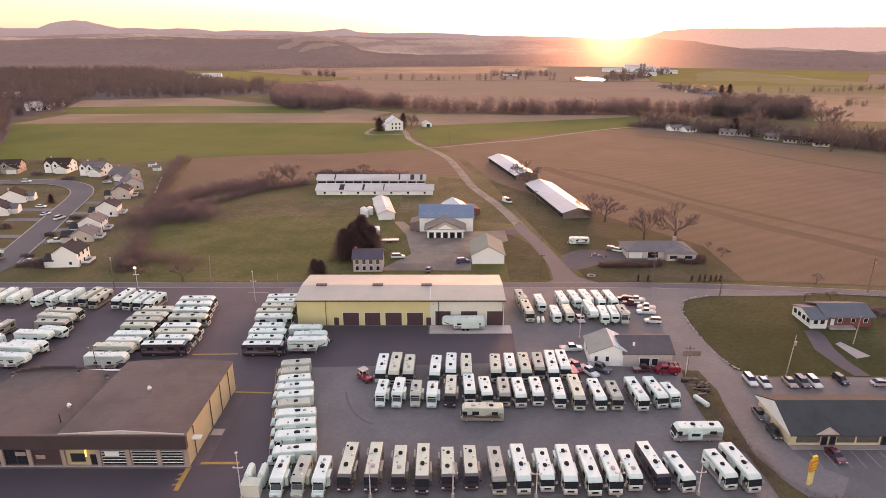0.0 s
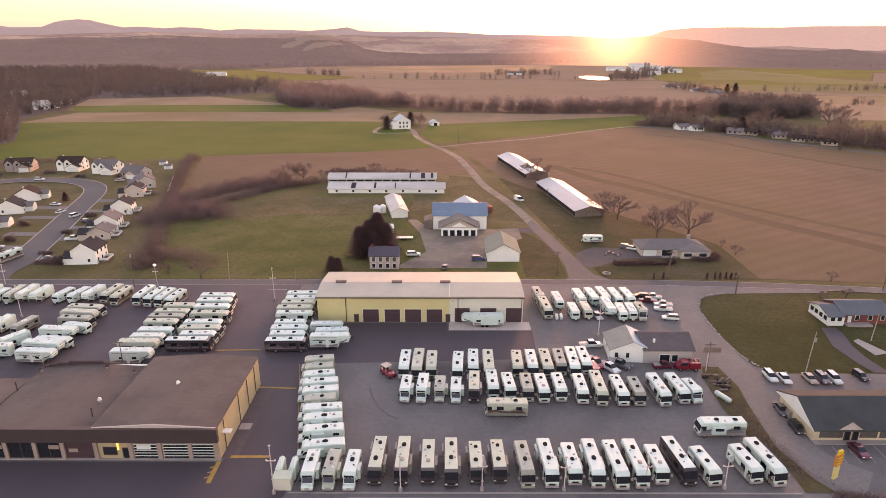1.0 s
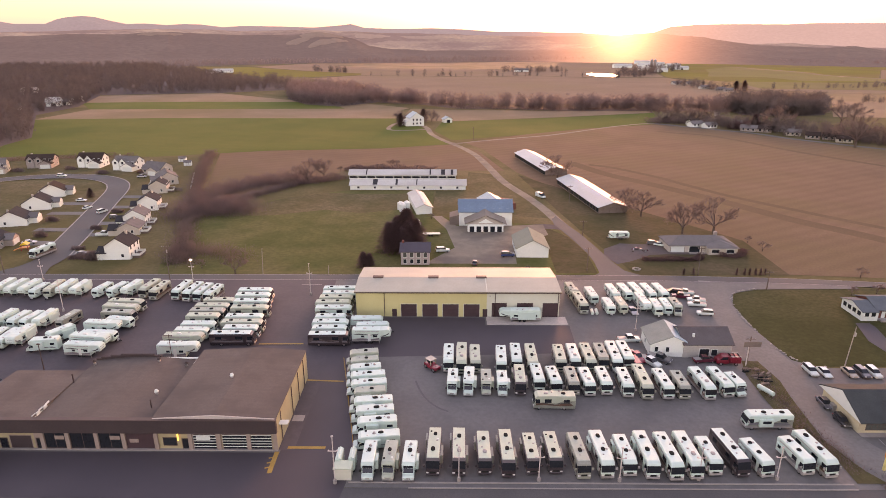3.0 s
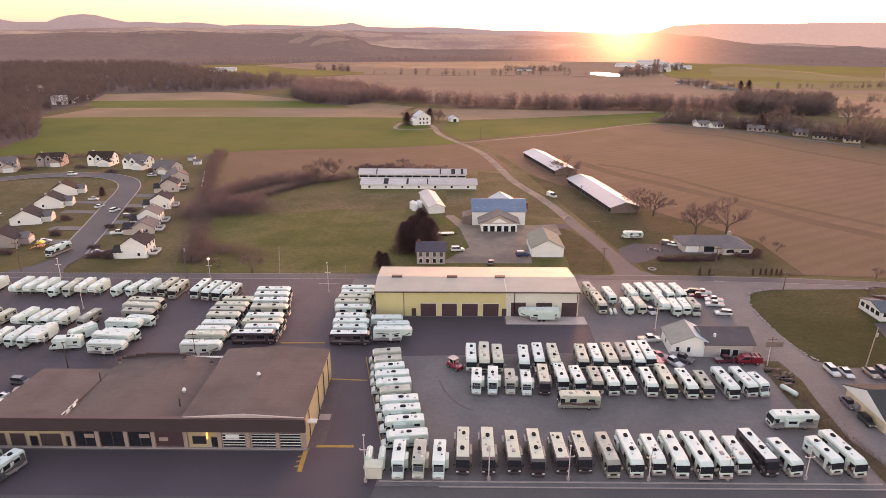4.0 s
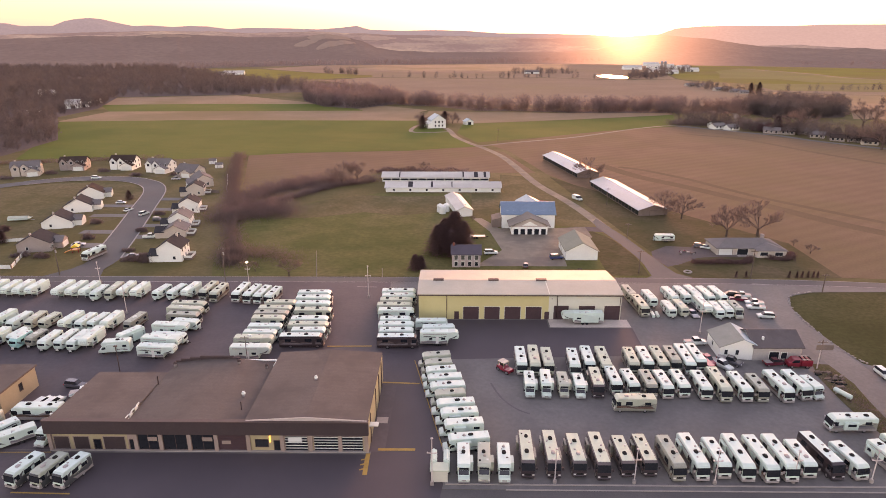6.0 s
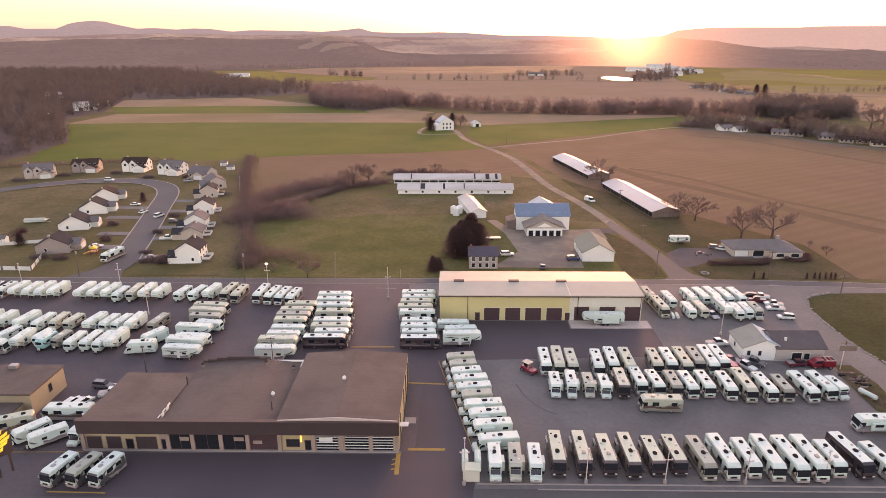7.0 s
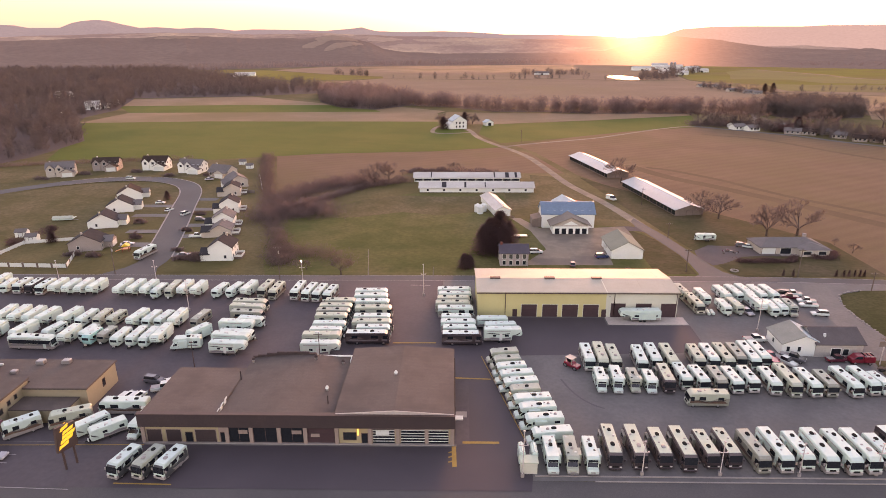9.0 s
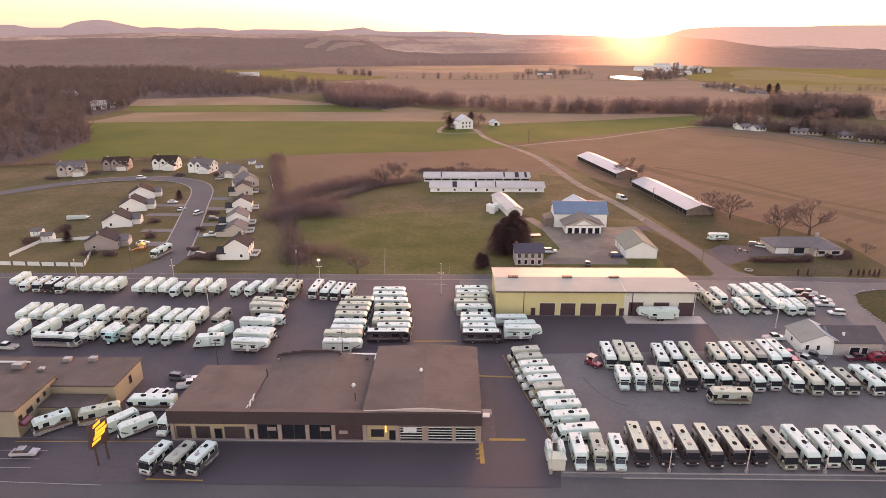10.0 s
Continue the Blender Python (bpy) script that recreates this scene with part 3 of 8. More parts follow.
# paved ground
sheet("pavement_lot", [(-262, 79), (130, 79), (130, 118), (70, 118), (65.2, 121.5), (64, 137), (65, 152), (68.6, 160), (77, 163), (107, 163.6), (107, 166), (70, 169), (36, 170.2), (-60, 170.2), (-262, 170)], E3, ASPHALT, "worn purple-grey asphalt sales lot", "car park")
sheet("pavement_lot_west", [(-261, 88.6), (-41, 88.6), (-40.4, 126), (-46.5, 140), (-47.2, 169.9), (-261, 169.8)], E3 + .012, ASPHALT_MID, "darker asphalt of the western sales lot", "car park")
sheet("pavement_lot_east", [(18.5, 139), (28, 136.4), (56, 133), (63.6, 137), (64.4, 152), (68, 160), (76, 162.6), (76, 166), (36, 169.6), (18.5, 169.6)], E3 + .012, ASPHALT_PATCH, "duller asphalt of the eastern sales lot", "car park")
sheet("pavement_sealed", [(-37.3, 143.4), (-3.8, 143.4), (-3.8, 138.8), (17.6, 138.8), (17, 124.5), (-36.2, 122), (-30.2, 89.0), (-30.4, 80), (-31, 76.4), (-43.4, 76.4), (-43.4, 128), (-37.3, 128)], E4, ASPHALT_NEW, "dark freshly sealed asphalt lane", "car park")
sheet("pavement_sealed_front", [(-101, 87.8), (-43.41, 87.8), (-43.41, 76.4), (-101, 76.4)], E4, ASPHALT_NEW, "dark sealed forecourt", "car park")
sheet("pavement_yard", [(-262, 76.4), (-101.02, 76.4), (-101.02, 88.5), (-262, 88.5)], E3 + .012, ASPHALT_MID, "dull dark asphalt yard by the showroom", "car park")
strip("road_front", [(-420, 63.5), (0, 63.5), (420, 63.5)], 31, E2, ROADTOP, "grey asphalt main road", "road", 1)
strip("road_back", [(-420, 171.2), (-160, 171.2), (-60, 171.6), (35, 171.6), (70, 170.6), (107, 167.6), (180, 158), (300, 144)], 4.6, E4, ROADTOP, "narrow grey asphalt back road", "road")
for s in (-2.05, 2.05):
    strip("road_edge_line", [(-420, 171.2 + s), (-160, 171.2 + s), (-60, 171.6 + s), (35, 171.6 + s), (70, 170.6 + s), (107, 167.6 + s), (180, 158 + s), (300, 144 + s)], .16, E4 + .03, WHITE_LINE, "worn pale edge line of the back road", "road marking")
strip("road_houses", [(-147, 172.5), (-145.5, 189), (-152, 214), (-163.5, 254), (-173.5, 287), (-185.5, 304), (-204, 313), (-228, 312), (-248, 302), (-266, 284), (-300, 240)], 9.6, E4 + 0.03, ROADTOP, "grey curving residential street", "road")
sheet("road_mouth", [(-157, 173.2), (-138.5, 173.2), (-140.6, 179), (-141.4, 186), (-149.5, 187), (-151.5, 180)], E4 + 0.01, ROADTOP, "flared mouth of the residential street", "road")
sheet("lawn_yard", [(-20, 241), (-8, 246), (14, 240), (31, 236), (27, 274), (13, 320), (-2, 326), (-4, 300), (-3, 284), (-19, 283)], E1 + .01, DRY, "brown trampled grass behind the barn", "lawn")
strip("road_farm", [(33.4, 217), (31.5, 227), (28.1, 249), (23.6, 270.4), (18.9, 287), (14.1, 308), (9.5, 342), (3.8, 378), (-4.5, 405.5), (-15.1, 431), (-25.2, 462), (-29, 490), (-33, 508)], 4.4, E2, GRAVEL, "pale gravel farm lane", "road")
sheet("road_farm_mouth", [(31, 173), (34, 176), (34.6, 186), (34.2, 194.3), (31.8, 210.3), (30.2, 219), (28.4, 228), (28.8, 236), (31, 240), (33.6, 227.5), (36.4, 215.4), (39.2, 196.5), (41, 184), (42.4, 178), (46, 174.6), (47, 172.6)], E2 + .006, ROADTOP, "worn asphalt mouth of the farm lane", "road")
strip("road_field", [(-12, 424), (-5.5, 421.5), (10.9, 431.4), (36.5, 444.7), (63.7, 459), (94.6, 483), (128.7, 509), (161.5, 523.6), (186, 501)], 3.4, E2, GRAVEL, "pale dirt track between fields", "road")
strip("road_village", [(161.5, 523.6), (186, 501), (205, 483), (220.5, 469), (233.3, 445), (248, 428), (267.6, 406), (330, 345), (420, 290)], 6, E2, ROADTOP, "country road past the village", "road")
strip("road_village_north", [(196, 490), (230, 560), (262, 640)], 5, E2, GRAVEL, "pale lane running north", "road")
strip("road_farm_loop", [(-28.8, 488), (-38.6, 484.8), (-51.8, 481.4), (-60.5, 490), (-58.5, 517), (-50, 538)], 3.6, E2, GRAVEL, "gravel loop round the white farmhouse", "road")
strip("drive_yard", [(31.5, 224), (25, 225.4), (18.5, 224.5), (9, 221.8)], 6, E2 + .003, DARK_GRAVEL, "gravel yard entrance", "driveway")
sheet("yard_barn", [(-21, 184), (9, 184), (10, 200), (24, 215), (24, 228), (12, 226.5), (-10, 226), (-16, 240), (-20, 240), (-14, 222), (-11, 200)], E2 + 0.01, GRAVEL, "worn grey gravel yard in front of the barn", "yard")
sheet("yard_ranch", [(41.6, 184), (47, 186.6), (55, 192.8), (61, 193.6), (73.6, 193.2), (74, 195.6), (62.2, 195.6), (61.8, 204), (64, 210), (56.5, 204), (48, 205), (41, 199), (39.4, 192)], E2, DARK_GRAVEL, "gravel drive beside the ranch house", "yard")
sheet("walk_brick", [(95.4, 133.7), (97.3, 134.8), (100, 127.6), (96, 126.4)], E2 + 0.02, CONCRETE, "pale concrete pad beside the driveway", "pad")
sheet("drive_brick", [(91.8, 141), (88.8, 131), (89.6, 122.6), (90.5, 118.6), (94, 118.6), (93.2, 125.5), (93.6, 131), (95.4, 138), (95.4, 140.9)], E2 + 0.02, ASPHALT_NEW, "dark asphalt driveway of the brick house", "driveway")
sheet("verge_east", [(53.4, 121), (57, 120.7), (57.8, 112.5), (56.8, 106.2), (56, 98.6), (55.4, 92), (56.5, 87.3), (57.6, 83.4), (59.4, 80.3), (54.2, 80.4), (54.4, 86), (54.2, 91.9), (51.8, 95.1), (51.1, 101), (51.1, 106.2), (51.6, 114.8)], E4 + 0.05, VERGE, "rough grassy verge strewn with scrap", "verge")
strip("drive_shops", [(66, 82.5), (61.6, 86.5), (59.2, 92), (58.9, 99), (59.6, 107), (61, 114), (60.6, 124), (59.6, 136), (60.4, 148), (63, 160), (66, 169)], 7.4, E4, DRIVE, "grey curving access drive", "driveway")
sheet("pavement_shops", [(63, 80.4), (130, 80.4), (130, 93.6), (62.9, 93.6)], E4 + 0.02, ASPHALT_SHOPS, "shop car park with painted bays", "car park")
for nm, x0, x1, y0, y1 in (("driveway", -149.5, -139.5, 211.5, 216), ("driveway", -143.5, -129.5, 190.5, 195), ("driveway", -155, -143, 226, 230.5), ("driveway", -160, -148, 250.5, 255), ("driveway", -165, -154, 268, 273), ("driveway", -165, -150.5, 201, 206), ("driveway", -171, -157, 217.5, 222), ("driveway", -180, -164, 240.5, 245), ("driveway", -184, -169, 256, 260.5)):
    sheet(nm, [(x0, y0), (x1, y0), (x1, y1), (x0, y1)], E4 - 0.005, DRIVE, "pale residential driveway", "driveway")


def line(x0, y0, x1, y1, w, material, label, z=E4 + 0.04):
    d = Vector((x1 - x0, y1 - y0, 0)).normalized()
    s = Vector((-d.y, d.x, 0)) * w / 2
    sheet("marking", [(x0 + s.x, y0 + s.y), (x1 + s.x, y1 + s.y), (x1 - s.x, y1 - s.y), (x0 - s.x, y0 - s.y)], z, material, label, "road marking")


for a in ((-44.1, 112.1, -35.8, 111.6, .5), (-42.3, 89.2, -35.5, 89.2, .7), (-43.8, 82.3, -43.9, 88.0, .8), (-58.9, 128.3, -48.2, 128.5, .5), (-37.4, 121.8, -30.4, 89, .18), (-101.3, 77.4, -91.4, 77.2, .3), (-130.5, 87.3, -101, 87.8, .2)):
    line(*a, YELLOW_LINE, "faded yellow paint line")
for i in range(3):
    line(-44.9, 83.6 + i * 1.3, -44.1, 83.9 + i * 1.3, .35, YELLOW_LINE, "faded yellow hatch mark")
for i in range(9):
    line(65.5 + i * 2.53, 87.8, 65.6 + i * 2.53, 92.5, .12, WHITE_LINE, "white parking bay line", E4 + 0.06)
for i, y in enumerate((84.7, 82.35, 80)):
    line(-132, y, -122.8, y, .14, WHITE_LINE, "white parking bay line")
line(-126, 76.4, -108, 75.8, .16, WHITE_LINE, "worn white edge line")
line(-200, 62, 200, 62, .3, YELLOW_LINE, "yellow centre line of the main road")
line(-57, 165.8, -51, 165.6, .25, WHITE_LINE, "worn white bay line")
sheet("pavement_patch", [(31, 99.2), (53.4, 95.6), (52.4, 100.4), (48, 104.6), (36, 105)], E3 + .008, ASPHALT_PATCH, "darker repaved patch of the lot", "car park")
for pts in (((-6, 113.9), (8, 113.5), (24, 114.4)), ((-86, 114), (-70, 116.5), (-52, 117))):
    strip("crack_seal", pts, .12, E3 + .03, STAIN, "thin dark sealed crack in the asphalt", "crack", 5)
mark = strip("tyre_arc", [(-20.4, 112), (-19.3, 108.2), (-17.7, 104.7), (-15.6, 102.1), (-13.4, 100.6)], .42, E3 + 0.025, STAIN, "curved black tyre mark on the asphalt", "skid mark", 6)
for x, y, a, b in ((-23, 105, 2.0, 2.6), (-11.6, 99.1, .8, .35), (-7.6, 98.8, 2.6, .4), (-2.9, 98.2, 1.3, .7), (26, 73.2, 1.8, .35)):
    bm = bmesh.new()
    rr = [bm.verts.new((x + a * (1 + .18 * math.sin(k * .785 + x)) * math.cos(k * .2618), y + b * (1 + .22 * math.cos(k * .52 + x)) * math.sin(k * .2618), E3 + 0.02)) for k in range(24)]
    bm.faces.new(rr)
    tagged(new("oil_stain", mesh_of("oil_stain", bm, STAIN)), "dark oily stain on the asphalt", "stain", kind="structure")
curb = new("kerb_front", mesh_of("kerb_front", B((-30, 53.5, 80.05, 80.3, 0.05, .27)), CONCRETE))
tagged(curb, "long pale concrete kerb along the lot", "kerb", kind="structure")
tagged(new("pavement_walk", mesh_of("pavement_walk", B((-20, 53.5, 78.85, 79.05, 0.05, .22)), CONCRETE)), "thin concrete walk beside the kerb", "pavement", kind="structure")
tagged(new("floor_slab", mesh_of("floor_slab", B((-3.4, 17.4, 139.2, 143.7, 0.05, .24)), APRON)), "concrete apron before the warehouse doors", "apron", kind="structure")
tagged(new("floor_pad", mesh_of("floor_pad", B((-43.5, -41.3, 97.2, 99.2, 0.05, .19)), CONCRETE)), "square concrete pad in the asphalt", "pad", kind="structure")
# pale kerb line of the residential street
for s in (-1, 1):
    base = [(-145.5, 189), (-152, 214), (-163.5, 254), (-173.5, 287), (-185.5, 304), (-204, 313), (-228, 312), (-248, 302)]
    ln = smooth_line(base)
    off = []
    for i, p in enumerate(ln):
        d = (ln[min(i + 1, len(ln) - 1)] - ln[max(i - 1, 0)]).normalized()
        off.append((p.x - d.y * 4.95 * s, p.y + d.x * 4.95 * s))
    ob = strip("kerb_street", off, .55, E4 + .12, CONCRETE, "pale concrete street kerb", "kerb", 2)
# stones round the corner lawn
rng = random.Random(5)
stone_me = []
for k in range(4):
    bm = bmesh.new()
    bmesh.ops.create_icosphere(bm, subdivisions=1, radius=.5)
    for v in bm.verts:
        v.co *= rng.uniform(.75, 1.2)
        v.co.z *= .6
    stone_me.append(mesh_of("stone", bm, CONCRETE))
edge = smooth_line([(77, 163.2), (72, 161.8), (68.4, 159.4), (65, 152), (64, 144), (64, 137), (64.4, 128), (66.2, 121.4), (71, 118.4)], 7)
for i, p in enumerate(edge):
    if rng.random() < .3:
        continue
    o = new("edging_stone", stone_me[i % 4])
    o.matrix_basis = Matrix.LocRotScale((p.x + rng.uniform(-.2, .2), p.y, .25), Euler((0, 0, rng.uniform(0, 6))), (rng.uniform(.45, .95), rng.uniform(.45, .75), rng.uniform(.5, .8)))
    tagged(o, "pale boulder edging the corner lawn", "stone", "stones along the corner lawn")


# ---- buildings ----
def window(parent, x, y, z, w, h, face="-y", frame_mat=None, pane_mat=None, bars=0, name="window"):
    """A framed window set on a wall; the pane lies behind the frame's face."""
    t = 0.09
    bm = B((-w / 2 - t, -w / 2, -.07, .05, -t, h + t), (w / 2, w / 2 + t, -.07, .05, -t, h + t), (-w / 2, w / 2, -.07, .05, h, h + t), (-w / 2, w / 2, -.10, .05, -t, 0))
    rods = []
    for i in range(bars):
        u = -w / 2 + w * (i + 1) / (bars + 1)
        rods.append(u)
    rot = {"-y": 0, "+x": 90, "+y": 180, "-x": -90}[face]
    f = part(name, bm, frame_mat or TRIM_WHITE, parent, at=pose(x, y, z, 0, 0, rot))
    part("pane", B((-w / 2, w / 2, -.03, .04, 0, h)), pane_mat or PANE, f)
    for u in rods:
        part("mullion", B((u - .03, u + .03, -.06, -.031, 0, h)), frame_mat or TRIM_WHITE, f)
    return f


def panel_door(parent, x, y, z, w, h, material, face="-y", name="door", ribs=0, frame_mat=None):
    rot = {"-y": 0, "+x": 90, "+y": 180, "-x": -90}[face]
    t = .12
    f = part(name, B((-w / 2 - t, -w / 2, -.08, .05, 0, h + t), (w / 2, w / 2 + t, -.08, .05, 0, h + t), (-w / 2, w / 2, -.08, .05, h, h + t)), frame_mat or TRIM_BROWN, parent, at=pose(x, y, z, 0, 0, rot))
    if ribs:
        q = []
        for i in range(ribs):
            q += [(-.035, h * i / ribs), (-.035, h * (i + .9) / ribs), (-.015, h * (i + .92) / ribs), (-.015, h * (i + .99) / ribs)]
        bm = P(q + [(.04, h), (.04, 0)], -w / 2, w / 2, "x")
    else:
        bm = B((-w / 2, w / 2, -.04, .04, 0, h))
    part("panel", bm, material, f)
    return f


def gable(h, L, D, he, hp, wall_mat, roof_mat, over=.45, thick=.22, axis="x", wall_name="wall"):
    """Walls and two roof slopes, centred on the thing's origin; the ridge runs along the axis."""
    if axis == "x":
        part(wall_name, P([(-D / 2, -.3), (D / 2, -.3), (D / 2, he), (0, hp - .05), (-D / 2, he)], -L / 2, L / 2, "x"), wall_mat, h)
        run, long_, ax = D / 2, L / 2, "x"
    else:
        part(wall_name, P([(-L / 2, -.3), (L / 2, -.3), (L / 2, he), (0, hp - .05), (-L / 2, he)], -D / 2, D / 2, "y"), wall_mat, h)
        run, long_, ax = L / 2, D / 2, "y"
    sl = (hp - he) / run
    for s in (-1, 1):
        e = run + over
        pts = [(0, hp), (s * e, hp - sl * e), (s * e, hp - sl * e + thick), (0, hp + thick)]
        part("roof", P(pts, -long_ - over, long_ + over, ax), roof_mat, h)
    part("ridge_cap", P([(-.25, hp + thick - .25 * sl), (.25, hp + thick - .25 * sl), (0.1, hp + thick + .06), (-.1, hp + thick + .06)], -long_ - over, long_ + over, ax), roof_mat, h)


def hip(h, L, D, he, hp, wall_mat, roof_mat, over=.5):
    part("wall", B((-L / 2, L / 2, -D / 2, D / 2, 0, he)), wall_mat, h)
    bm = bmesh.new()
    a, b = L / 2 + over, D / 2 + over
    base = [bm.verts.new(p) for p in ((-a, -b, he - .1), (a, -b, he - .1), (a, b, he - .1), (-a, b, he - .1))]
    low = [bm.verts.new(p) for p in ((-a, -b, he - .3), (a, -b, he - .3), (a, b, he - .3), (-a, b, he - .3))]
    r = [bm.verts.new((-a + b, 0, hp)), bm.verts.new((a - b, 0, hp))]
    bm.faces.new((base[0], base[1], r[1], r[0]))
    bm.faces.new((base[2], base[3], r[0], r[1]))
    bm.faces.new((base[1], base[2], r[1]))
    bm.faces.new((base[3], base[0], r[0]))
    for i in range(4):
        bm.faces.new((low[i], low[(i + 1) % 4], base[(i + 1) % 4], base[i]))
    bm.faces.new(low[::-1])
    part("roof", bm, roof_mat, h)


# warehouse, front at y 144
wh = thing("warehouse", "long yellow and cream metal warehouse with brown roller doors", "warehouse", pose(-10.9, 153.2, E3))
WL, WD, WE, WP, WR, WB = 53.2, 18.4, 7.2, 7.85, -1.2, 6.6
x0, x1, xs = -WL / 2, WL / 2, 7.6
for nm, a, b, mt in (("wall", x0, xs, WALL_YELLOW), ("wall", xs, x1, WALL_CREAM)):
    part(nm, P([(-WD / 2, 0), (WD / 2, 0), (WD / 2, WB), (WR, WP - .1), (-WD / 2, WE)], a, b, "x"), mt, wh)
for s, low in ((-1, WE), (1, WB)):
    run = WD / 2 - s * WR
    e, sl = run + .5, (WP - low) / run
    for a, b in ((x0 - .3, xs), (xs, x1 + .3)):
        n = round((b - a) / 3.0)
        for i in range(n):
            u, v = a + (b - a) * i / n, a + (b - a) * (i + 1) / n
            q = [(WR, WP), (WR + s * e, WP - sl * e), (WR + s * e, WP - sl * e + .16 + .012 * (i % 2)), (WR, WP + .16 + .012 * (i % 2))]
            part("roof_sheet", P(q, u, v, "x"), ROOF_METAL, wh)
part("eave_gutter", B((x0 - .3, x1 + .3, -WD / 2 - .72, -WD / 2 - .5, WE - .28, WE - .06)), TRIM_BROWN, wh)
part("roof_joint", P([(WR, WP + .18), (-WD / 2 - .45, WE + .13), (-WD / 2 - .45, WE + .2), (WR, WP + .24)], xs - .1, xs + .1, "x"), WALL_CREAM, wh, "pale strip where two roofs meet")
for u in (-21.5, -6.5, 6.5):
    part("ridge_vent", P([(WR - .8, WP), (WR + .6, WP), (WR + .4, WP + .5), (WR - .6, WP + .5)], u - 1.4, u + 1.4, "x"), TRIM_BROWN, wh, "low brown ridge vent")
for u in (x0 + 7.4, x0 + 36.4, xs + 2.2, x1 - .35):
    part("downpipe", C((u, -WD / 2 - .14, 0), (u, -WD / 2 - .14, WE - .1), .09, n=6), TRIM_BROWN, wh)
DX = 10.9
for a, b in ((-25.9, -21.5), (-20.3, -16.0), (-15.0, -10.5), (-9.4, -5.0)):
    panel_door(wh, (a + b) / 2 + DX, -WD / 2, 0, b - a - .3, 3.6, DOOR_BROWN, name="roller_door", ribs=9, frame_mat=WALL_CREAM)
for a, b in ((-2.1, 2.1), (4.5, 9.0), (11.2, 15.6)):
    panel_door(wh, (a + b) / 2 + DX, -WD / 2, 0, b - a - .3, 4.0, DOOR_BROWN, name="roller_door", ribs=10, frame_mat=WALL_CREAM)
for u in (-27.5, -3.7):
    panel_door(wh, u + DX, -WD / 2, 0, 1.0, 2.1, DOOR_BROWN, name="door")
part("wall_lamp", B((xs + .7, xs + 1.0, -WD / 2 - .3, -WD / 2, 5.9, 6.1)), STEEL, wh)

# dealership service building, front at y 88.4
sb = thing("service_building", "low brown-roofed dealership building with tan stucco front", "commercial building", pose(0, 0, E3))
FY, FT = 88.7, 6.1
LX, MX, RX, EX = -101.4, -87.3, -65.6, -43.8
part("roof_left", P([(FY, 5.9), (106.4, 5.2), (106.4, 5.55), (FY, 6.2)], LX, MX + .1, "x"), ROOF_BROWN, sb, "flat brown tar roof")
part("roof_middle", P([(MX + .1 + i * (RX - MX - .1) / 10, 5.6 + .9 * math.sin(math.pi * i / 10)) for i in range(11)][::-1] + [(RX, 5.2), (MX + .1, 5.2)], FY, 110.6, "y"), ROOF_BROWN, sb, "low barrel-shaped brown roof")
mid = (RX + EX) / 2
for s, xa in ((-1, RX), (1, EX)):
    part("roof_right", P([(mid, 7.25), (xa, 6.55), (xa, 6.3), (mid, 7.0)], FY - .1, 113.4, "y"), ROOF_BROWN, sb, "low-pitched brown roof slope")
part("gable_front", P([(RX, 6.3), (EX, 6.3), (EX, 6.55), (mid, 7.25), (RX, 6.55)], FY - .35, FY - .1, "y"), APRON, sb, "thin pale gable above the fascia")
for nm, a, b, y1, zt in (("wall_left", LX, MX, 106.3, 5.2), ("wall_middle", MX, RX, 110.5, 5.25), ("wall_right", RX, EX, 113.2, 6.5)):
    part(nm, B((a + .02, b - .02, FY, y1, 0, zt)), STUCCO if nm != "wall_middle" else STUCCO_TAUPE, sb)
part("fascia", B((LX - .3, EX + .1, FY - .75, FY - .02, 3.8, 6.45)), FASCIA, sb, "deep dark brown fascia band")
part("fascia_cap", B((LX - .35, EX + .15, FY - .82, FY + .1, 6.45, 6.56)), TRIM_BROWN, sb)
# stepped parapet at the back of the barrel roof
for i, (a, b, zt) in enumerate(((MX, -86.2, 6.0), (-86.2, -84.2, 6.4), (-84.2, -82, 6.75), (-82, -75, 7.05), (-75, -73.5, 6.75))):
    part("parapet", B((a, b, 110.5, 110.9, 4.5, zt)), FASCIA, sb)
part("gutter", B((-73.5, RX - .1, 110.62, 110.92, 5.9, 6.2), (RX - .34, RX - .1, 108.2, 110.62, 5.9, 6.2)), TRIM_WHITE, sb, "long white gutter")
for i in range(5):
    part("parapet_step", B((MX - .1 + .16 * (i % 2), MX + .04 + .16 * (i % 2), 89.4 + i, 90.4 + i, 5.6, 6.3)), TRIM_WHITE, sb, "white stepped coping")
for x, y, z in ((-55.5, 101.2, 7.15), (-68.6, 97.2, 6.0), (-73.2, 108.8, 6.4), (-67.3, 108.0, 5.8), (-86.5, 108.5, 5.9)):
    v = part("roof_vent", C((x, y, z - .8), (x, y, z + .55), .28, n=10), STEEL, sb)
    part("cap", C((x, y, z + .5), (x, y, z + .95), .42, .22, n=10), TRIM_WHITE if x in (-55.5, -68.6) else FASCIA, v)
for x, y in ((-67.6, 92.8), (-86.9, 101.5)):
    part("flue", C((x, y, 5), (x, y, 7.6), .12, n=7), FASCIA, sb)
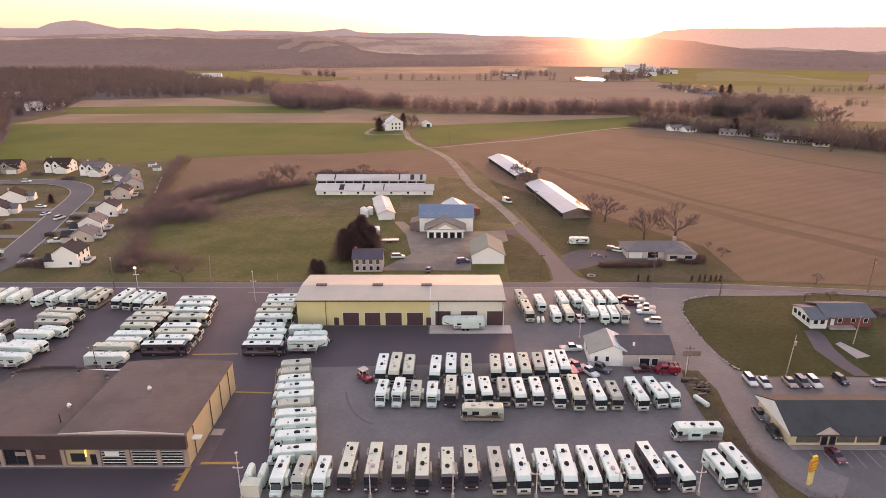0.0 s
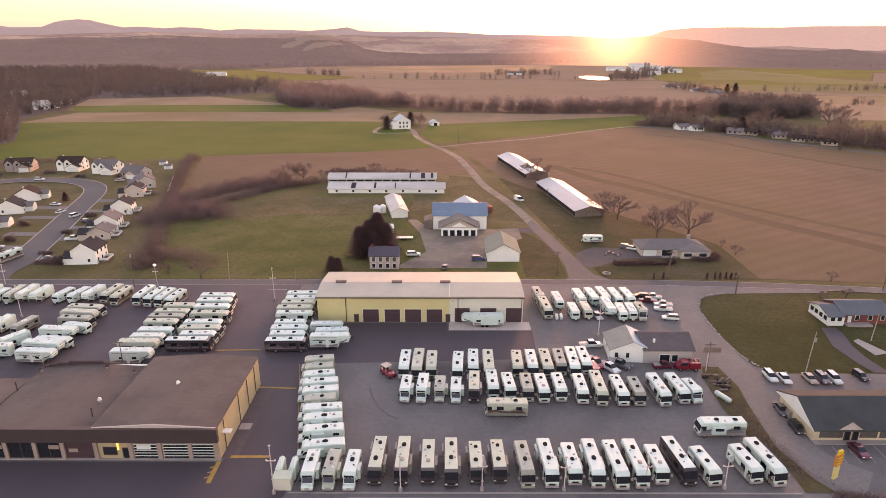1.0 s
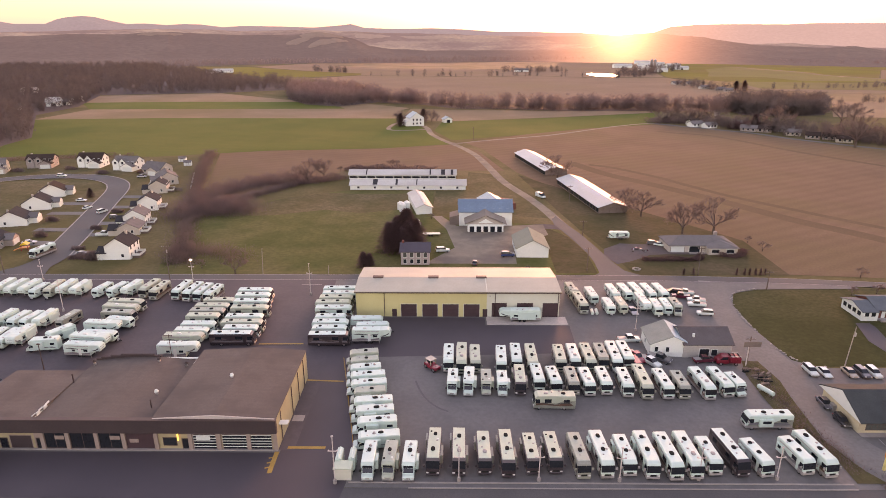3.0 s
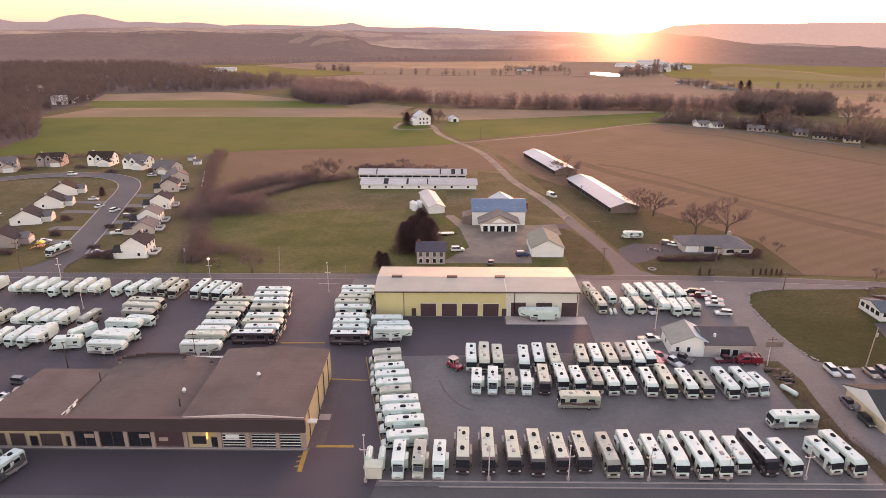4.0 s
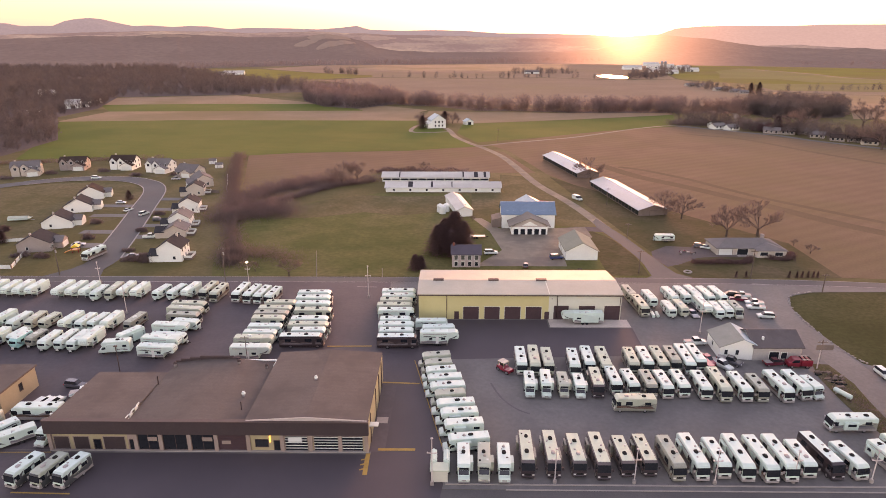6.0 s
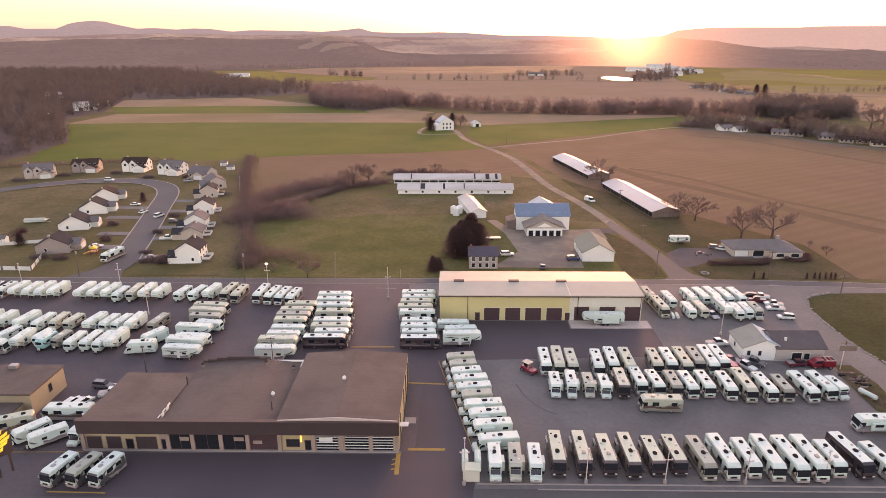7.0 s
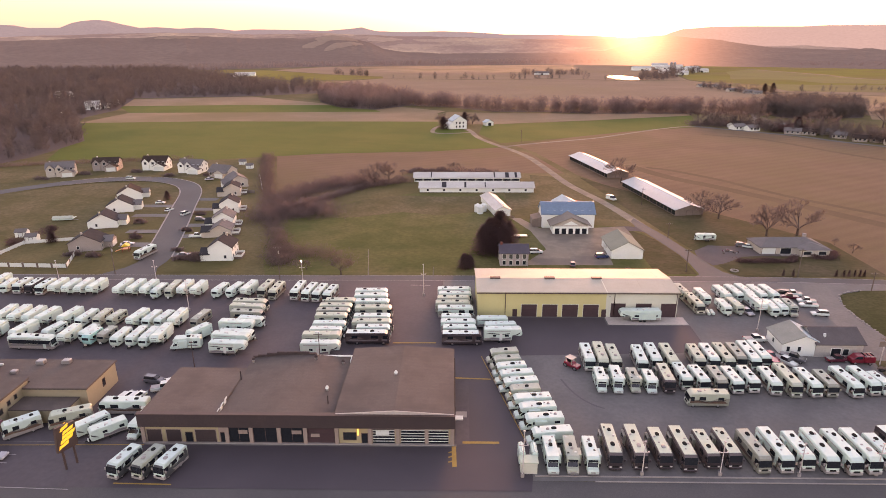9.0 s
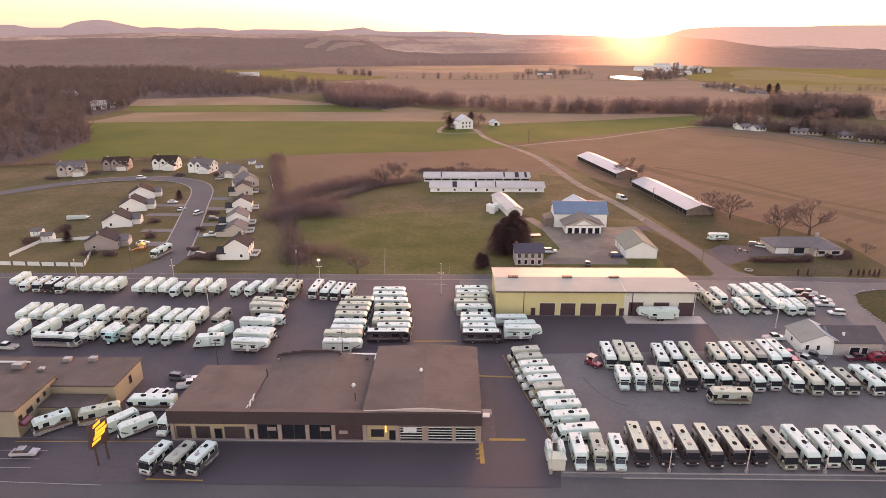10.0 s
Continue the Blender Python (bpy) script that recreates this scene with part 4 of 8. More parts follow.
# front bays
for a, b, kind in ((-100.6, -97.9, "g"), (-97.0, -94.3, "g"), (-93.4, -92.2, "d"), (-91.6, -87.8, "g"), (-86.9, -85.9, "d"), (-85.4, -81.6, "b"), (-80.8, -76.4, "b"), (-75.7, -71.6, "b"), (-64.2, -61.9, "w"), (-60.8, -59.8, "d"), (-58.8, -54.8, "s"), (-53.6, -49.2, "s"), (-48.6, -44.9, "s")):
    c, w = (a + b) / 2, b - a
    if kind == "g":
        panel_door(sb, c, FY, 0, w, 2.8, FASCIA, name="garage_door", ribs=6, frame_mat=STUCCO_TAUPE)
    elif kind == "d":
        panel_door(sb, c, FY, 0, w, 2.2, DARK_GLASS, name="door")
    elif kind == "w":
        window(sb, c, FY, .9, w, 1.5, "-y", TRIM_BROWN)
    elif kind == "b":
        f = window(sb, c, FY, .25, w, 3.2, "-y", TRIM_BROWN, DARK_GLASS, bars=1, name="shop_window")
        if c < -83 or c > -75:
            part("poster", B((-w * .02, w * .42, -.075, -.062, 1.75, 2.55)), STUCCO_TAUPE, f, "faded pale window poster")
    else:
        f = panel_door(sb, c, FY, 0, w, 3.2, DARK_GLASS, name="sectional_door", frame_mat=STUCCO_TAUPE)
        for k in range(6):
            part("rail", B((c - w / 2, c + w / 2, FY - .1, FY - .05, .02 + k * .58, .16 + k * .58)), TRIM_WHITE, sb)
for u in (-101.2, -86.0 + .3, -81.2, -76.05, -71.2, -65.4, -59.3, -54.2, -48.9, -44.2):
    part("pier", B((u - .35, u + .35, FY - .35, FY - .02, 0, 3.8)), STUCCO_TAUPE, sb)
part("wall_sign", B((-58.2, -55.8, FY - .22, FY - .12, 2.1, 2.9)), TRIM_WHITE, sb, "small white wall sign")
# dark ribbed panel stands for the shade in the open entrance recess
panel_door(sb, -68.5, FY, 0, 5.2, 3.3, DOOR_BROWN, name="entrance_bay", ribs=5, frame_mat=FASCIA)
part("notice", B((-70.2, -68.6, FY - .2, FY - .1, 1.5, 2.2)), STUCCO_TAUPE, sb, "small pale notice beside the entrance")
part("plinth", B((LX, EX, FY - .5, FY - .03, 0, .18)), CONCRETE, sb)
part("wall_light", B((-61.6, -61.36, FY - .3, FY - .1, 2.0, 3.3)), glow("warm_wall_lamp", (1.0, 0.66, 0.16), .12), sb, "lit warm yellow wall light")
for y in (91.4, 99.5, 104.8, 109.6):
    part("downpipe", C((EX + .1, y, 0), (EX + .1, y, 6.3), .09, n=6), TRIM_BROWN, sb)
part("side_awning", B((EX, EX + 1.6, 90.2, 91.4, 4.2, 4.4)), TRIM_WHITE, sb, "small white side canopy")
part("dish", C((LX - 1.6, 92.4, 4.9), (LX + .2, 92.4, 5.1), .25, n=8), TRIM_WHITE, sb)

# western showroom building
lb = thing("showroom", "tan stucco showroom with flat brown roof", "commercial building", pose(0, 0, E3))
part("wall_block", B((-130.38, -117.4, 99, 110, 0, 4.7)), STUCCO_DULL, lb)
part("roof_block", B((-130.05, -117.1, 98.7, 110.3, 4.7, 5.05)), ROOF_BROWN, lb)
part("wall_rear", B((-165, -130.4, 101.02, 110, 0, 4.7)), STUCCO_DULL, lb)
part("roof_rear", B((-165, -130.07, 101.32, 110.3, 4.7, 5.05)), ROOF_BROWN, lb)
part("wall_wing", B((-165, -130.4, 88.6, 101, 0, 5.7)), STUCCO_DULL, lb)
part("roof_wing", B((-165, -130.1, 88.3, 101.3, 5.7, 6.05)), ROOF_BROWN, lb)
part("wall_low", B((-130.38, -119, 94.3, 98.98, 0, 2.9)), STUCCO_DULL, lb)
part("roof_low", B((-130.07, -118.8, 94.0, 98.68, 2.9, 3.15)), ROOF_BROWN, lb)
for k, (y, w, h, z) in enumerate(((89.7, .8, 1.0, 2.6), (92.3, 1.6, 1.0, 2.6), (95.0, .7, .8, 3.2), (97.0, .6, .8, 3.4))):
    window(lb, -130.4, y, z + .4, w, h, "+x", TRIM_BROWN)
window(lb, -117.4, 105.0, 2.0, .9, 1.6, "+x", TRIM_BROWN)
part("awning", P([(-130.4, 2.3), (-130.4, 3.1), (-130.0, 3.0), (-129.4, 2.6), (-129.2, 2.2), (-129.3, 2.2)], 89.0, 91.4, "y"), PAINTS["maroon"], lb, "rounded maroon awning")
for x, y, s in ((-132.4, 113 - 4.5, .9), (-141, 105.5, 1.2), (-135.5, 104.5, .7), (-148.5, 107, 1.2), (-127, 108.8, .9)):
    v = part("roof_unit", P([(x - s, 5.05), (x + s, 5.05), (x + s, 5.05 + s), (x - s * .8, 5.05 + s)], y - s * .7, y + s * .7, "y", .08), STEEL, lb, "grey rooftop air unit")
part("roof_hatch", B((-148, -140, 107.5, 107.8, 5.05, 5.4)), TRIM_WHITE, lb)

# small office in the lot
OFFICE_WALL = M("greige_siding", (0.46, 0.43, 0.39), (0.41, 0.385, 0.35), rough=0.7, scale=0.2, fine=3.0, bump=0.08)
of = thing("lot_office", "pale lot office with dark and grey gabled roofs", "office building", pose(0, 0, E3))
part("long_wing", P([(122.6, 0), (131.4, 0), (131.4, 3.5), (127, 5.6), (122.6, 3.5)], 40.6, 51.6, "x"), OFFICE_WALL, of)
for s, a in ((-1, 122.1), (1, 131.9)):
    part("roof", P([(127, 5.6), (a, 3.28), (a, 3.46), (127, 5.8)], 40.2, 52.0, "x"), SHINGLE_OFFICE, of, "dark shingle slope")
gw = part("gable_wing", P([(0, 0), (8.0, 0), (8.0, 3.75), (4.9, 5.2), (0, 3.1)], 0, 8.3, "y"), SIDING, of, "white side wing", at=pose(33.2, 123.3, 0, 0, 0, -3.5))
part("wing_roof", P([(4.9, 5.2), (-.35, 2.95), (-.35, 3.13), (4.9, 5.4)], -.35, 8.6, "y"), SHINGLE_PALE, gw, "light grey shingle slope")
# white here stands for light reflected off the slope at grazing angle
part("wing_roof", P([(4.9, 5.2), (8.1, 3.73), (8.1, 3.91), (4.9, 5.4)], -.35, 8.6, "y"), ROOF_WHITE, gw, "slope coloured white for its grazing sheen")
for u in (1.4, 3.9):
    window(gw, u, 0, 1.2, .7, 1.2)
window(gw, 0, 4.6, 1.2, .8, 1.1, "-x")
panel_door(of, 45.4, 122.6, 0, 2.2, 2.2, DARK_GLASS, name="glass_door", frame_mat=TRIM_WHITE)
window(of, 47.7, 122.6, .5, 1.3, 1.6)
part("roof_stack", C((43.2, 124.4, 3.8), (43.2, 124.4, 5.2), .3, n=8), TRIM_WHITE, of)

# shops
sh = thing("shop_building", "yellow strip of shops with a dark shingle roof", "shop", pose(0, 0, E3))
part("wall", P([(94.2, 0), (105.8, 0), (105.8, 3.0), (100, 5.6), (94.2, 3.0)], 62.9, 118, "x"), M("shop_cream", (0.62, 0.54, 0.36), rough=0.8), sh)
for s, a in ((-1, 93.2), (1, 106.8)):
    part("roof", P([(100, 5.6), (a, 2.65), (a, 2.85), (100, 5.85)], 62.4, 118.5, "x"), SHINGLE_SHOP, sh, "dark shingle slope")
part("end_gable", P([(93.4, 2.7), (106.6, 2.7), (100, 5.62)], 62.3, 62.88, "x"), TRIM_WHITE, sh, "white gable triangle")
for u in (68.9, 88.0):
    part("dormer", P([(u - 2.4, 2.95), (u + 2.4, 2.95), (u, 4.75)], 93.3, 93.55, "y"), APRON, sh, "pale cream entrance gable")
    for s in (-1, 1):
        part("dormer_roof", P([(u, 4.75), (u + s * 2.7, 2.72), (u + s * 2.7, 2.88), (u, 4.93)], 93.1, 98.0, "y"), SHINGLE_SHOP, sh)
for a, b in ((64.2, 68.3), (71.6, 74.6), (75.2, 79.0), (82.2, 86), (88, 92)):
    window(sh, (a + b) / 2, 94.2, .8, b - a, 1.15, "-y", TRIM_BROWN, PANE_SHOP, bars=3)
for u in (69.2, 70.7, 80.1, 81.3, 87.0):
    panel_door(sh, u, 94.2, 0, .95, 2.1, DARK_GLASS)
part("shop_step", B((62.9, 118, 92.9, 94.17, 0, .16)), CONCRETE, sh)
part("utility_box", B((62.2, 62.9, 101, 102.2, 0, 1.5)), STEEL, sh)

# brick house on the corner lawn
bh = thing("brick_bungalow", "red brick bungalow with grey roof and white sunroom", "house", pose(.8, 1.2, E1))
part("wall", P([(142.0, 0), (150.8, 0), (150.8, 3.0), (146.4, 4.6), (142.0, 3.0)], 97.4, 109.4, "x"), BRICK, bh)
for s, a in ((-1, 141.3), (1, 151.5)):
    part("roof", P([(146.4, 4.6), (a, 2.75), (a, 2.95), (146.4, 4.82)], 96.9, 110.0, "x"), SHINGLE_BLUE, bh)
part("sunroom", P([(141.0, 0), (149.8, 0), (149.8, 2.7), (145.4, 3.9), (141.0, 2.7)], 93.3, 97.38, "x"), TRIM_WHITE, bh, "white glazed sunroom")
for s, a in ((-1, 140.5), (1, 150.3)):
    part("sunroom_roof", P([(145.4, 3.9), (a, 2.55), (a, 2.72), (145.4, 4.08)], 92.8, 97.3, "x"), SHINGLE_BLUE, bh)
for k in range(4):
    window(bh, 93.3, 142.4 + k * 2, 1.1, 1.4, 1.2, "-x")
for u in (94.4, 96.1):
    window(bh, u, 141.0, 1.3, 1.1, 1.2)
for u in (101.2, 104.6, 107.8):
    window(bh, u, 142.0, 1.2, 1.0, 1.2)
panel_door(bh, 99.3, 142.0, .3, 1.0, 2.0, TRIM_WHITE)
part("deck", B((98, 104.5, 140.2, 141.95, 0, .5)), CONCRETE, bh)

# ---- farmstead behind the back road ----
bb = thing("blue_roofed_barn", "cream barn building with blue metal roof and porch", "barn", pose(1.3, 231.6, E2))
gable(bb, 20.6, 10.4, 5.7, 9.2, SIDING, ROOF_BLUE)
part("porch_wall", B((-7.2, 6.3, -13.4, -4.72, 0, 3.0)), SIDING, bb)
for s in (-1, 1):
    part("porch_roof", P([(-.45, 6.4), (-.45 + s * 7.9, 3.0), (-.45 + s * 7.9, 3.25), (-.45, 6.65)], -13.9, -4.5, "y"), M("taupe_shingles", (0.27, 0.235, 0.20), (0.23, 0.20, 0.17), rough=0.85, scale=0.4, fine=5.0, bump=0.3, spec=0.08), bb)
part("porch_gable", P([(-7.2, 3.0), (6.3, 3.0), (-.45, 6.2)], -13.35, -4.75, "y"), SIDING_TAN, bb)
part("gable_panel", P([(-3.4, 3.5), (2.5, 3.5), (-.45, 5.1)], -13.42, -13.36, "y"), SIDING, bb, "white gable triangle")
for u in (-9.2, -7.6, 7.6, 9.2):
    window(bb, u, -4.7, 3.9, 1.1, 1.3)
for k in range(7):
    part("snow_guard", B((-8.9 + k * 2.8, -7.7 + k * 2.8, -4.0, -3.7, 6.2, 6.75)), TRIM_WHITE, bb)
for k in range(5):
    panel_door(bb, -5.6 + k * 2.6, -13.4, 0, 1.7, 2.2, DARK_GLASS, name="bay_door", frame_mat=TRIM_WHITE)
part("lean_to", P([(-14, 0), (-10.35, 0), (-10.35, 4.0), (-14, 3.0)], -4, 3.5, "y"), WOOD_WALL, bb)
gs = thing("white_garage", "white garage with two-tone metal gable roof", "shed", pose(14.9, 197.3, E2))
gable(gs, 10.6, 14.4, 3.2, 6.0, SIDING, ROOF_SAGE, axis="y")
panel_door(gs, -5.3, 2, 0, 3, 2.6, TRIM_WHITE, "-x", name="garage_door", ribs=5)
wb = thing("white_barn", "narrow white barn with pale metal roof", "barn", Matrix.Translation((-25.6, 255.5, E1)) @ pose(0, 0, 0, 0, 0, 11))
gable(wb, 6.6, 26, 2.8, 4.2, SIDING, ROOF_COOP, axis="y")
part("skylight", B((.6, 1.4, -9, 10, 4.0, 4.25)), TRIM_WHITE, wb)
sl_ = thing("silo_tanks", "white tanks beside the barn", "tank", pose(-33.5, 250, E1))
for k, (x, y) in enumerate(((0, 0), (2.6, .8), (1.0, -2.6))):
    part("tank", C((x, y, 0), (x, y, 3.0), 1.4, n=14), TRIM_WHITE, sl_)
    part("tank_top", C((x, y, 3.0), (x, y, 3.7), 1.4, .3, n=14), TRIM_WHITE, sl_)
fh = thing("brick_farmhouse", "old two-storey house with dark slate roof", "house", pose(-24, 186.6, E1))
gable(fh, 9.2, 7.4, 4.5, 6.3, M("pale_rendered_stone", (0.46, 0.41, 0.39), (0.39, 0.35, 0.33), rough=0.9, scale=0.6, fine=5.0, bump=0.3), M("slate_purple", (0.075, 0.065, 0.085), rough=0.7))
for k in range(4):
    window(fh, -3.3 + k * 2.2, -3.7, 2.6, 1.1, 1.5, pane_mat=PANE_SHOP)
    window(fh, -3.3 + k * 2.2, -3.7, .5, 1.0, 1.4)
part("chimney", B((-4.4, -3.7, -.4, .4, 5, 7.2)), BRICK, fh)


def long_shed(nm, label, x, y, turn, L, D, he, hp, posts=0, open_front=False, roof=None, slit=.55):
    s = thing(nm, label, "poultry shed", Matrix.Translation((x, y, E1)) @ pose(0, 0, 0, 0, 0, turn))
    gable(s, L, D, he, hp, SIDING if not open_front else WOOD_WALL, roof or ROOF_WHITE, over=.6, thick=.14)
    for i in range(posts):
        u = -L / 2 + L * (i + .5) / posts
        if open_front:
            # black panels on the solid wall stand for shade under the eaves
            part("open_bay", B((u - L / posts * .44, u + L / posts * .44, -D / 2 - .03, -D / 2 + .1, .35, he - .25)), BLACK_PLASTIC, s, "black panel standing for the shaded bay between posts")
        else:
            window(s, u, -D / 2, .6, L / posts * slit, he * .42, "-y", TRIM_WHITE, DARK_GLASS, name="vent_opening")
        if not open_front and i % 3 == 0:
            window(s, u, D / 2, .6, L / posts * .5, he * .4, "+y", TRIM_WHITE, DARK_GLASS, name="vent_opening")
    for e in (-1, 1):
        panel_door(s, e * L / 2, 0, 0, 2.6, 2.2, WOOD_WALL, "+x" if e > 0 else "-x")
    return s


s1 = long_shed("long_shed", "long low white poultry shed with metal roof", -32.6, 290.6, 0, 55.6, 10.0, 2.3, 4.0, 7, roof=ROOF_COOP, slit=.12)
s2 = long_shed("long_shed", "weathered long shed with patched metal roof", -36.8, 313.5, 0, 55.2, 9.6, 2.3, 4.0, 12, roof=ROOF_COOP, slit=.9)
for s, spots in ((s1, ((-17, 4.5), (-6, 2), (4, 1))), (s2, ((-19, 1.2), (14, 1.5), (20, 4), (25, 2.5)))):
    for u, w in spots:
        part("roof_hole", P([(-4.9, 2.38), (-.4, 4.02), (-.4, 4.19), (-4.9, 2.55)], u, u + w * .5, "x"), SHINGLE, s, "dark missing roof sheets")
long_shed("long_shed", "long open-sided pole barn with shiny metal roof", 51.7, 272.2, -81.6, 55, 12.6, 2.7, 4.6, 16, True)
long_shed("long_shed", "long open-sided pole barn with shiny metal roof", 39.1, 345.3, -78.9, 54, 12.2, 2.7, 4.6, 16, True)
rh = thing("ranch_house", "low ranch house with grey hipped roof and a projecting front wing", "house", pose(73.4, 200.7, E1))
hip(rh, 22.2, 10, 2.7, 4.7, SIDING_TAN, SHINGLE_GREY)
part("front_wing", B((1.4, 11.1, -7.8, -5.02, 0, 2.65)), SIDING_TAN, rh)
bm = bmesh.new()
wv = [bm.verts.new(p) for p in ((.9, -8.3, 2.5), (11.6, -8.3, 2.5), (11.6, -5.2, 2.64), (6.25, -2.9, 4.05), (.9, -5.2, 2.64), (6.25, -4.4, 4.05))]
for q in ((0, 1, 5), (1, 2, 3, 5), (4, 0, 5, 3)):
    bm.faces.new([wv[i] for i in q])
part("front_wing_roof", bm, SHINGLE_GREY, rh)
panel_door(rh, -8.2, -5, 0, 4.6, 2.2, TRIM_WHITE, name="garage_door", ribs=4)
panel_door(rh, -2.4, -5, 0, 3.6, 2.2, DARK_GLASS, name="picture_window", frame_mat=TRIM_WHITE)
for u in (3.6, 8.6):
    window(rh, u, -7.8, .8, 2.6, 1.2)
part("chimney", B((6.4, 7.4, 1.2, 2.2, 3.6, 5.5)), SIDING_TAUPE, rh)
part("porch_slab", B((-4.4, 1.3, -6.8, -5.02, 0, .2)), CONCRETE, rh)
fw = thing("white_farmhouse", "white farmhouse with pale roof among trees", "house", Matrix.Translation((-40.5, 514, E1)) @ pose(0, 0, 0, 0, 0, 18))
gable(fw, 12, 13, 6.5, 10.5, SIDING, ROOF_WHITE, axis="y")
part("lean_to", P([(-9.5, 0), (-6.02, 0), (-6.02, 5.2), (-9.5, 3.4)], -6.5, 6, "y"), SIDING, fw)
for u in (-3, 0, 3):
    window(fw, u, -6.5, 1.2, 1.2, 1.6)
    window(fw, u, -6.5, 4.2, 1.2, 1.6)
fs = thing("white_outbuilding", "small white outbuilding by the farmhouse", "shed", Matrix.Translation((-13.8, 531, E1)) @ pose(0, 0, 0, 0, 0, 20))
gable(fs, 7, 7, 2.8, 4.8, SIDING, ROOF_WHITE, axis="y")
panel_door(fs, 0, -3.5, 0, 2.6, 2.4, DARK_GLASS)
rb = thing("red_barn", "small red and tan farm shed with shiny roof", "barn", Matrix.Translation((5.5, 252, E1)) @ pose(0, 0, 0, 0, 0, 14))
gable(rb, 9, 12, 3.4, 5.6, SIDING_TAN, ROOF_WHITE, axis="y")
part("red_lean_to", P([(4.52, 0), (9.5, 0), (9.5, 2.6), (4.52, 3.4)], -4, 5, "y"), BRICK, rb)


# ---- houses ----
def dwelling(x, y, turn, L, D, he, hp, wall, roof, garage=True, label="", porch=True, deck=False, gables=0, size=1.0):
    h = thing("suburban_house", label, "house", Matrix.Translation((x, y, E1)) @ pose(0, 0, 0, 0, 0, turn) @ Matrix.Scale(size, 4), "houses of the estate")
    gable(h, L, D, he, hp, wall, roof, over=.4)
    n = max(2, int(L / 2.6))
    two = he > 4
    for i in range(n):
        u = -L / 2 + L * (i + .5) / n
        for z in ((.9, 3.6) if two else (1.0,)):
            window(h, u, -D / 2, z, 1.0, 1.3)
            if deck:
                window(h, u, D / 2, z, 1.0, 1.3, "+y")
    for e, f in ((-1, "-x"), (1, "+x")):
        for v in (-D / 4, D / 4) if gables else (D / 5,):
            for z in ((.9, 3.6) if gables else (1.0,)):
                window(h, e * L / 2, v, z, .9, 1.2, f)
    if garage:
        gx = L / 2 - 3.2
        low = SHINGLE if deck else SHINGLE_GREY
        part("garage", P([(gx - 3.2, 0), (gx + 3.2, 0), (gx + 3.2, 2.7), (gx, 4.4), (gx - 3.2, 2.7)], -D / 2 - 3.2, -D / 2 - .02, "y"), wall, h)
        for s in (-1, 1):
            part("garage_roof", P([(gx, 4.4), (gx + s * 3.6, 2.5), (gx + s * 3.6, 2.68), (gx, 4.6)], -D / 2 - 3.5, -D / 2 + .6, "y"), roof if gables else low, h)
        panel_door(h, gx, -D / 2 - 3.2, 0, 4.6, 2.2, TRIM_WHITE, name="garage_door", ribs=4, frame_mat=TRIM_WHITE)
    for i in range(gables):
        u = -L / 2 + 2.4 + i * 4.2
        part("front_gable", P([(u - 1.9, 0), (u + 1.9, 0), (u + 1.9, he + .2), (u, he + 2.1), (u - 1.9, he + .2)], -D / 2 - .9, -D / 2 - .02, "y"), wall, h)
        for s in (-1, 1):
            part("gable_roof", P([(u, he + 2.1), (u + s * 2.2, he - .1), (u + s * 2.2, he + .06), (u, he + 2.28)], -D / 2 - 1.15, -D / 2 + 2.2, "y"), roof, h)
        window(h, u, -D / 2 - .9, 3.4 if two else .9, 1.3, 1.3)
    if porch:
        part("porch", B((-L / 2 + .3, L / 2 - 6.8, -D / 2 - 1.6, -D / 2 - .03, 0, .35)), CONCRETE, h)
        part("porch_roof", P([(-D / 2 - 1.8, 2.5), (-D / 2 - .02, 3.0), (-D / 2 - .02, 3.15), (-D / 2 - 1.8, 2.65)], -L / 2 + .2, L / 2 - 6.6, "x"), roof, h)
        panel_door(h, -L / 2 + 3.2, -D / 2, .3, 1.0, 2.1, BRICK)
    if deck:
        part("deck", B((-2.5, 3, D / 2 + .02, D / 2 + 3, 0, .9)), WOOD_POLE, h)
        part("deck_rail", B((-2.5, 3, D / 2 + 2.92, D / 2 + 3, .9, 1.8), (-2.5, -2.42, D / 2, D / 2 + 2.9, .9, 1.8), (2.92, 3, D / 2, D / 2 + 2.9, .9, 1.8)), TRIM_WHITE, h)
    part("chimney", B((-L / 2 + 1.4, -L / 2 + 2.1, .6, 1.3, he, hp + .7)), SIDING_TAN, h)
    return h


# the row east of the street: gable ends towards the back road, fronts towards the street
for x, y, t, w_, r_, he, hp in ((-122.8, 191.0, -86, SIDING, SHINGLE, 5.4, 8.4), (-132.8, 217.0, -80, SIDING_TAN, SHINGLE_GREY, 3.0, 5.4), (-135.6, 228.2, -80, SIDING, SHINGLE_GREY, 4.8, 7.5), (-141.2, 251.0, -78, SIDING, SHINGLE, 4.8, 7.5), (-150.5, 281.0, -76, SIDING_TAN, SHINGLE, 4.4, 7.0)):
    dwelling(x, y, t, 9.4, 9.0, he, hp, w_, r_, label="pale-sided suburban house with dark shingle roof", deck=True, size=.88)
# the row west of the street: broad gables towards the back road
for x, y, t, w_, r_, he, hp in ((-175.0, 200.5, 102, SIDING_TAUPE, SHINGLE, 3.6, 6.9), (-184.0, 228.0, 105, SIDING, SHINGLE, 3.2, 6.8), (-189.4, 251.5, 107, SIDING, SHINGLE, 3.4, 7.0), (-196.4, 273.5, 110, SIDING, SHINGLE_BROWN, 3.4, 7.0)):
    dwelling(x, y, t, 10.0, 12.4, he, hp, w_, r_, label="white-sided suburban house with dark shingle roof", porch=False, size=.86)
